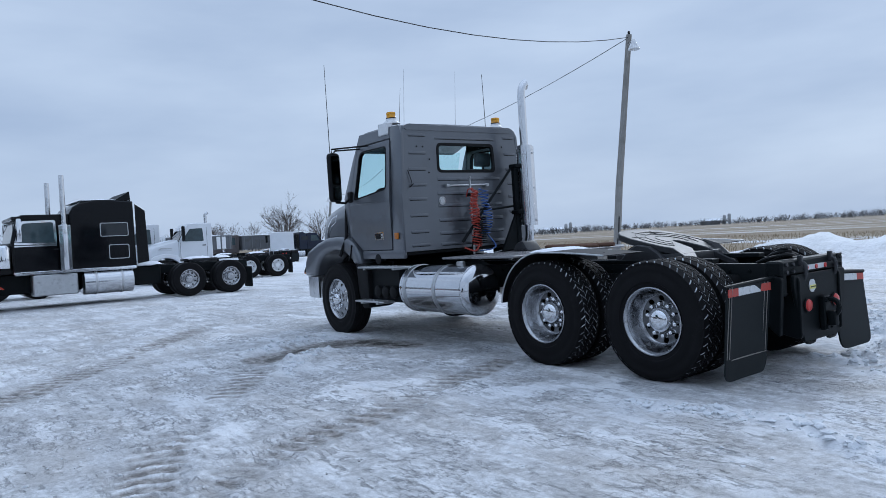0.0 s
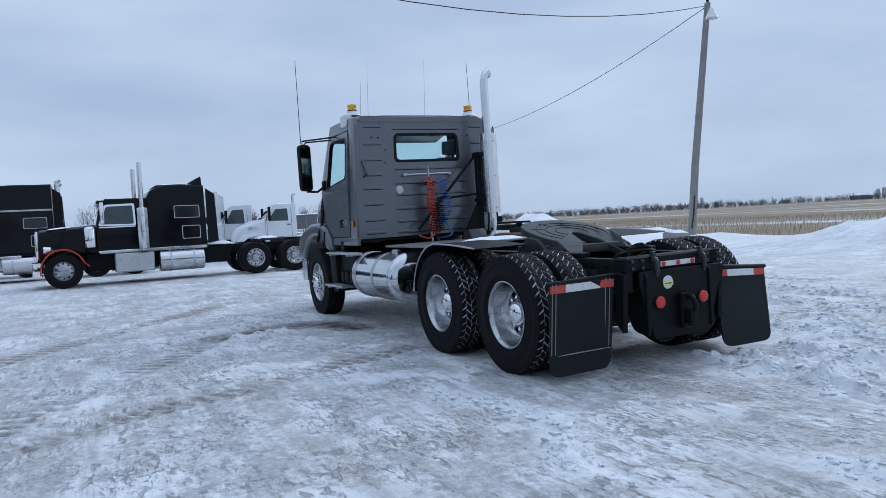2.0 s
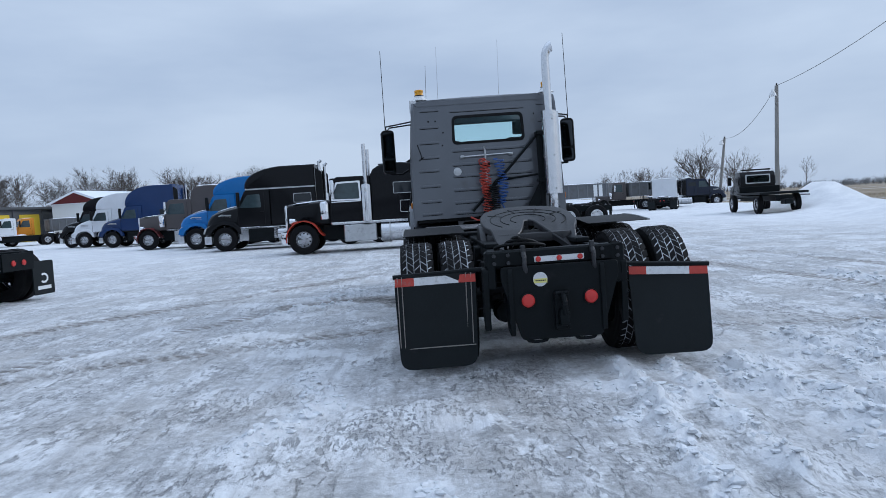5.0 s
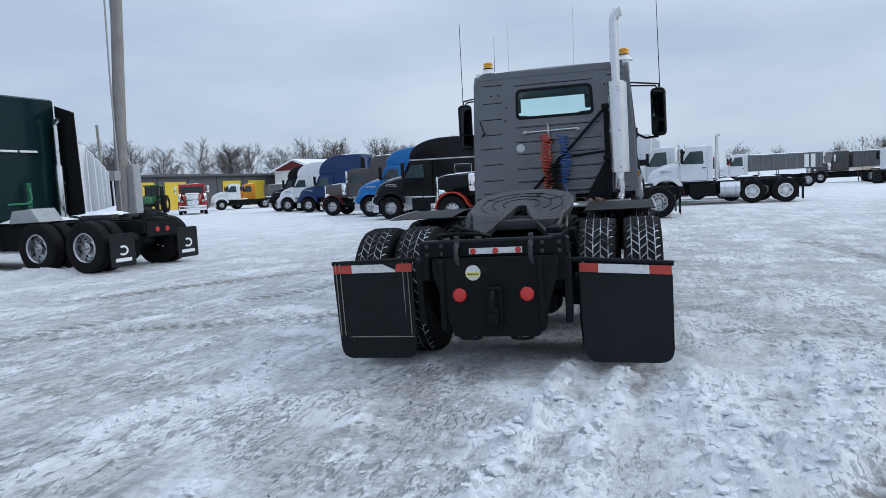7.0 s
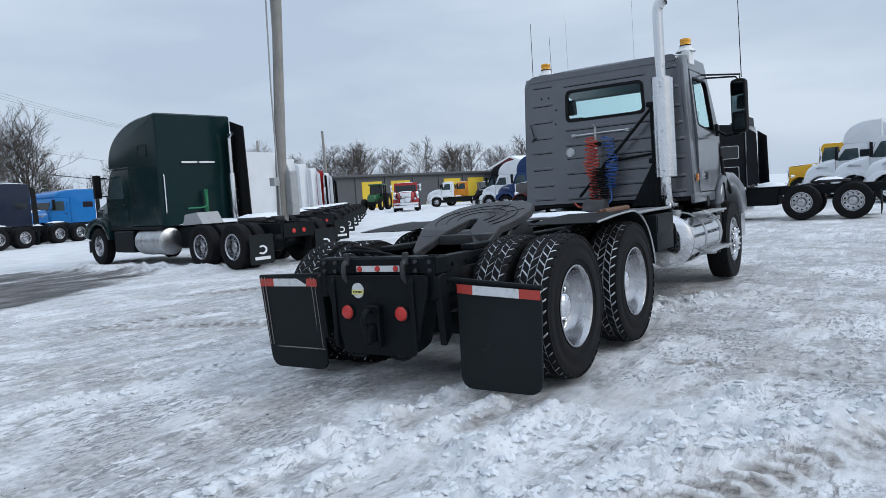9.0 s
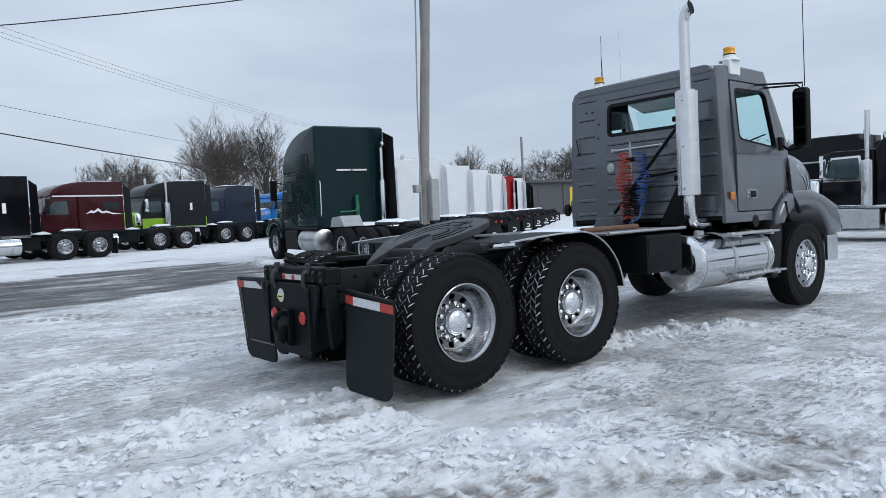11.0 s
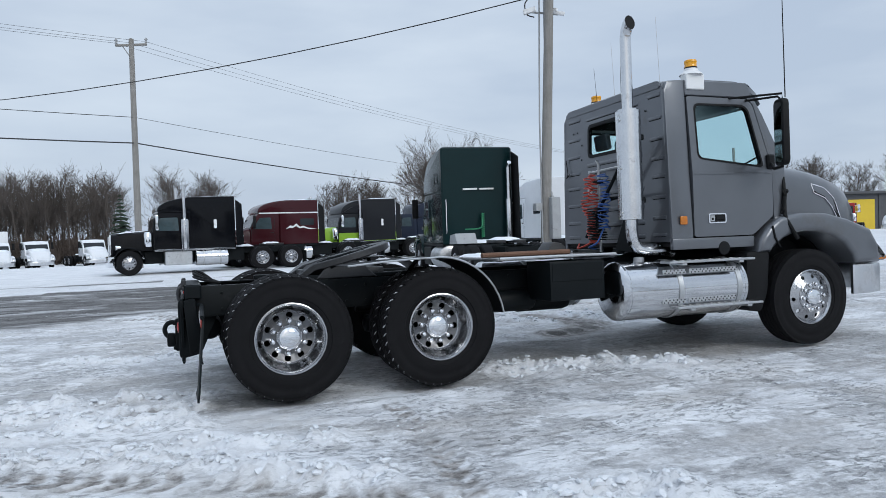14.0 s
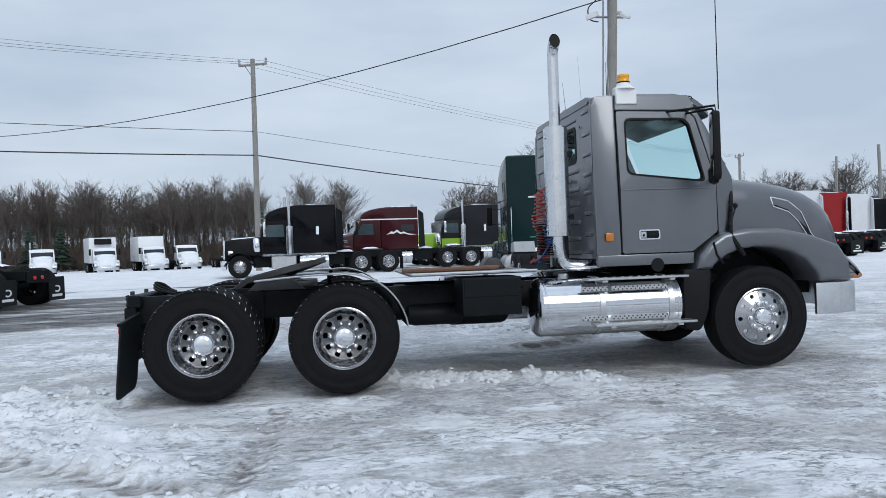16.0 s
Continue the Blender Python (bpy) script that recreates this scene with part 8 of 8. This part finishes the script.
# ---- bare trees ----
def branch(bm, p, d, length, r, depth, rnd, thin, twigs=7):
    """A limb that bends and forks down to twigs."""
    n = 3 if depth > 0 else 2
    pts, q, w = [p], p.copy(), d.copy()
    for i in range(n):
        w = (w + Vector((rnd.uniform(-1, 1), rnd.uniform(-1, 1), rnd.uniform(-0.5, 0.8))) * 0.16).normalized()
        q = q + w * (length / n)
        pts.append(q)
    tube(bm, pts, r, 4 if depth > 1 else 3, max(r * 0.5, thin * 0.6))
    if depth <= 0:
        return
    kids = rnd.randint(3, 5) + (1 if twigs > 9 else 0) if depth > 1 else rnd.randint(twigs - 2, twigs)
    for k in range(kids):
        f = rnd.uniform(0.25, 1.0) if k else 1.0
        i = min(n - 1, int(f * n))
        base = pts[i].lerp(pts[i + 1], f * n - i) if f < 1 else pts[-1]
        side = Vector((rnd.uniform(-1, 1), rnd.uniform(-1, 1), rnd.uniform(-0.15, 0.5))).normalized()
        nd = (w * 0.80 + side * (0.80 if k else 0.35)).normalized()
        branch(bm, base, nd, length * (rnd.uniform(0.50, 0.76) if depth > 1 else rnd.uniform(0.34, 0.62)), max(r * 0.5, thin), depth - 1, rnd, thin, twigs)


def bare_tree(x, y, h, seed, label="bare winter tree with a round crown of fine twigs", spread=1.0, fork=0.22, depth=4, limbs=8, twigs=8):
    rnd = random.Random(seed)
    t = thing("bare_tree", label, "tree", "bare trees round the yard", pose(x, y, 0))
    bm = B()
    r = h * 0.017
    tube(bm, [(0, 0, -1.0), (0.02 * h * rnd.uniform(-1, 1), 0, h * fork * 0.5), (0, 0.01 * h, h * fork)], r * 1.35, 8, r)
    part("trunk", bm, bark, t)
    bm = B()
    for k in range(limbs):
        a = 2 * math.pi * k / limbs * 1.62 + rnd.uniform(-0.3, 0.3)
        up = 1.0 if k == 0 else rnd.uniform(0.7, 1.7)
        d = Vector((math.cos(a) * spread * (0.25 if k == 0 else 1), math.sin(a) * spread * (0.25 if k == 0 else 1), up * 1.25)).normalized()
        branch(bm, Vector((0, 0.01 * h, h * fork * rnd.uniform(0.8, 1.0))), d, h * rnd.uniform(0.30, 0.38), r * 0.5, depth - 1, rnd, 0.009, twigs)
    part("crown", bm, bark, t)
    return t


bare_tree(24.6, 65.0, 12.2, 3, spread=0.36, fork=0.14, depth=5, limbs=18, twigs=9)
bare_tree(28.6, 63.2, 10.6, 5, "tall thin bare winter tree", 0.18, depth=5, limbs=10)
bare_tree(66.0, 92.0, 9.0, 7, spread=0.8, depth=4, limbs=18, twigs=13)
bare_tree(76.0, 90.0, 8.5, 9, spread=0.8, depth=4, limbs=18, twigs=13)
bare_tree(88.0, 86.0, 9.5, 11, spread=0.8, depth=4, limbs=18, twigs=13)
bare_tree(112.0, -46.5, 10.5, 13, spread=0.8, limbs=12, twigs=9)
bare_tree(106.0, -50.0, 8.0, 15, "small bare winter tree", 0.6)
bare_tree(204.0, -66.0, 11.0, 17)
bare_tree(200.0, -54.0, 9.0, 19)


def wood(name, label, spots, seed, h0, h1, depth=3, thin=0.0014, material=None, low=0.16, twigs=9, out=0.38, limbs=8):
    """Many far bare trees as one thing of their kind."""
    rnd = random.Random(seed)
    protos = []
    for k in range(7):
        bm = B()
        lean = [(0, 0, -0.14), (0.01, 0, 0.3), (0.02 * rnd.uniform(-1, 1), 0.02 * rnd.uniform(-1, 1), 0.62), (0.03 * rnd.uniform(-1, 1), 0, 0.92)]
        if low >= 0.1:
            tube(bm, lean, 0.011, 4, 0.003)
        for j in range(limbs):
            a = j * 2.4 + rnd.uniform(-0.5, 0.5)
            f = j / limbs
            z = (low + (0.86 - low) * f ** 0.8 * rnd.uniform(0.85, 1.0)) if low >= 0.1 else rnd.uniform(low, low + 0.2)
            ln = (0.36 * (1 - 0.62 * f) if low >= 0.1 else 0.32) * rnd.uniform(0.8, 1.15)
            branch(bm, Vector((0, 0, z)), Vector((math.cos(a) * out, math.sin(a) * out, rnd.uniform(0.6, 1.2))).normalized(), ln, max(0.0036, thin), depth - 1, rnd, thin, twigs)
        bm.verts.index_update()
        protos.append(([v.co.copy() for v in bm.verts], [[v.index for v in f.verts] for f in bm.faces]))
        bm.free()
    verts, faces = [], []
    for x, y in spots:
        vs, fs = protos[rnd.randrange(7)]
        h, a = rnd.uniform(h0, h1), rnd.uniform(0, 6.28)
        c, s, o = math.cos(a), math.sin(a), len(verts)
        k = h * rnd.uniform(0.9, 1.15)
        verts.extend((x + k * (v.x * c - v.y * s), y + k * (v.x * s + v.y * c), h * v.z + drop_at(x, y)) for v in vs)
        faces.extend([i + o for i in f] for f in fs)
    me = bpy.data.meshes.new(name)
    me.from_pydata(verts, [], faces)
    me.materials.append(material or bark)
    return tagged(new(name, me), label, "trees", "", "stuff")


rnd = random.Random(21)
wood("winter_wood", "dense brown winter wood of bare trees", [(-52 + rnd.random() * 43, 84 + rnd.random() * 16) for _ in range(190)] + [(-3.5 + rnd.random() * 6, 86 + rnd.random() * 8) for _ in range(14)], 31, 7.2, 11.4, 3, 0.0012, None, 0.16, 11, 0.36, 9)
wood("undergrowth", "dense brown undergrowth below the bare wood", [(-54 + rnd.random() * 46, 81 + rnd.random() * 13) for _ in range(760)], 32, 3.2, 7.0, 2, 0.0036, brush_bark, -0.1, 12, 0.42, 8)
wood("hedgerow", "low brown scrub between the wood and the yard", [(-9 + rnd.random() * 36, 84 + rnd.random() * 12) for _ in range(240)], 37, 3.0, 6.2, 2, 0.0036, brush_bark, -0.1, 12, 0.42, 8)
wood("young_trees", "thin bare trees standing over the scrub", [(16 + rnd.random() * 9, 82 + rnd.random() * 10) for _ in range(16)], 38, 6.8, 9.4, 3, 0.0012, None, 0.2, 11, 0.3, 9)
wood("tree_belt", "bare trees behind the workshop", [(62 + k * 1.15 + rnd.uniform(-2, 2), 92 - k * 1.15 + rnd.uniform(-5, 5)) for k in range(60)], 33, 7.2, 10.8, 3, 0.0011, None, 0.18, 14, 0.6, 13)
wood("yard_trees", "bare trees at the end of the yard", [(205 + rnd.uniform(-18, 26), -52 + rnd.uniform(-58, 64)) for _ in range(44)], 34, 6.0, 10.0, out=0.6)
wood("low_trees", "low bare trees beyond the parked trucks", [(20 + k * 1.3 + rnd.uniform(-3, 3), 95 - k * 0.1 + rnd.uniform(-8, 8)) for k in range(40)], 35, 6.0, 9.5, 3, 0.0014, None, 0.18, 10, 0.6)
far_spots = []
for k in range(1700):
    a = radians(-108 - 62 * rnd.random())
    dist = 430 + 190 * rnd.random() + 60 * math.sin(a * 9)
    far_spots.append((-math.sin(a) * dist, math.cos(a) * dist))
wood("distant_treeline", "distant treeline across the stubble field", far_spots, 36, 3.5, 9.0, 2, 0.007, hazed_bark, -0.02, 5, 0.45, 6)


def conifer(x, y, h, seed):
    rnd = random.Random(seed)
    t = thing("conifer", "dark green conifer at the edge of the wood", "tree", "conifers", pose(x, y, 0))
    part("trunk", tube(B(), [(0, 0, -1.0), (0, 0, h)], h * 0.02, 6, 0.02), bark, t)
    bm = B()
    for i in range(16):
        z = h * (0.08 + 0.9 * i / 16)
        r = h * 0.30 * (1 - i / 16.5) * rnd.uniform(0.85, 1.1)
        for k in range(11):
            a = 2 * math.pi * (k + rnd.random()) / 11
            p = Vector((0, 0, z))
            q = Vector((math.cos(a) * r, math.sin(a) * r, z - r * rnd.uniform(0.15, 0.4)))
            s = Vector((-math.sin(a), math.cos(a), 0)) * r * 0.32
            m = p.lerp(q, 0.6)
            v = [bm.verts.new(w) for w in (p + Vector((0, 0, 0.1)), m + s, q, m - s, m + Vector((0, 0, 0.12)))]
            bm.faces.new((v[0], v[1], v[4]))
            bm.faces.new((v[1], v[2], v[4]))
            bm.faces.new((v[2], v[3], v[4]))
            bm.faces.new((v[3], v[0], v[4]))
    part("crown", bm, needles, t, "", 0)


for x, y, h, s in ((-7.5, 77.5, 7.0, 1), (24.5, 69, 6.0, 2), (-33.0, 78.0, 5.0, 3), (-36.5, 76.0, 4.5, 4), (-30.5, 80.0, 5.2, 5), (32, 67, 5.5, 6)):
    conifer(x, y, h, s)

# farmsteads on the horizon
for k, (a, dist) in enumerate(((-135.5, 620), (-147.5, 660))):
    x, y = -math.sin(radians(a)) * dist, math.cos(radians(a)) * dist
    f = thing("farmstead", "distant farm buildings with silos on the horizon", "building", "distant farms", pose(x, y, 0, 0, 0, a))
    part("barn", box(B(), -8, 8, -4, 4, 0, 3.4, 0.05), trim_grey if k % 2 else white_plastic, f)
    part("roof", prism(B(), [(-4.5, 3.4), (0, 5.4), (4.5, 3.4)], "x", -8.4, 8.4), snow_cap, f)
    for j in range(2):
        part("silo", lathe(B(), [(1.4, 0), (1.4, 7 + j), (1.0, 7.8 + j), (0.1, 8.3 + j)], "z", (12 + 4 * j, 0, 0), 14), grey_box, f)

# ---- stubble in the near rows of the field ----
rnd = random.Random(5)
verts, faces = [], []
for row in range(40):
    for k in range(260):
        x = -2 + k * 0.28 + rnd.uniform(-0.15, 0.15)
        y = field_edge(x) - 1.6 - row * 0.76 + rnd.uniform(-0.08, 0.08)
        h = rnd.uniform(0.08, 0.26)
        if rnd.random() < 0.25:
            continue
        dx, dy, w = rnd.uniform(-0.10, 0.10), rnd.uniform(-0.06, 0.06), rnd.uniform(0.008, 0.018)
        z = ground_z(x, y) - 0.02
        o = len(verts)
        verts += [(x - w, y, z), (x + w, y, z), (x, y + w * 1.5, z), (x + dx - w * 0.6, y + dy, z + h), (x + dx + w * 0.6, y + dy, z + h), (x + dx, y + dy + w, z + h)]
        faces += [(o, o + 1, o + 4, o + 3), (o + 1, o + 2, o + 5, o + 4), (o + 2, o, o + 3, o + 5), (o + 3, o + 4, o + 5)]
me = bpy.data.meshes.new("corn_stubble")
me.from_pydata(verts, [], faces)
me.materials.append(stubble_mat)
tagged(new("corn_stubble", me), "rows of pale corn stubble standing in the snowy field", "stubble", "", "stuff")

# ---- loose crumbs of snow and grit on the yard ----
rnd = random.Random(8)
ico = B()
bmesh.ops.create_icosphere(ico, subdivisions=1, radius=1.0)
ico.verts.index_update()
iv, jf = [v.co.copy() for v in ico.verts], [[v.index for v in f.verts] for f in ico.faces]
ico.free()
for name, label, m, count, lo, hi in (("snow_crumbs", "loose crumbs of broken snow on the packed ice", crumb_snow, 7800, 0.003, 0.014), ("grit", "dark grit scattered over the packed snow", greased, 420, 0.003, 0.009)):
    verts, faces = [], []
    while count:
        x, y = rnd.uniform(-7.2, 9.0), rnd.uniform(-8.6, 8.6)
        if name == "snow_crumbs":
            heap = heap_at(x, y)
            dens = 0.10 * max(0, noise.noise(Vector((x * 0.9, y * 0.9, 6.6))) * 1.6 - 0.2) + 1.4 * max(0.0, heap - 0.25)
            if rnd.random() > dens:
                continue
        count -= 1
        s = lo + (hi - lo) * rnd.random() ** 3.2
        if name == "snow_crumbs" and heap > 0.45 and rnd.random() < 0.34:
            s = rnd.uniform(0.010, 0.034)
        z = ground_z(x, y)
        o = len(verts)
        fx, fy, fz = rnd.uniform(0.7, 1.6), rnd.uniform(0.7, 1.6), rnd.uniform(0.45, 0.8)
        for v in iv:
            k = s * (0.55 + 0.8 * rnd.random())
            verts.append((x + v.x * k * fx, y + v.y * k * fy, z + s * 0.05 + v.z * k * fz))
        faces.extend([i + o for i in f] for f in jf)
    me = bpy.data.meshes.new(name)
    me.from_pydata(verts, [], faces)
    me.materials.append(m)
    tagged(new(name, me), label, "snow" if name == "snow_crumbs" else "grit", "", "stuff")
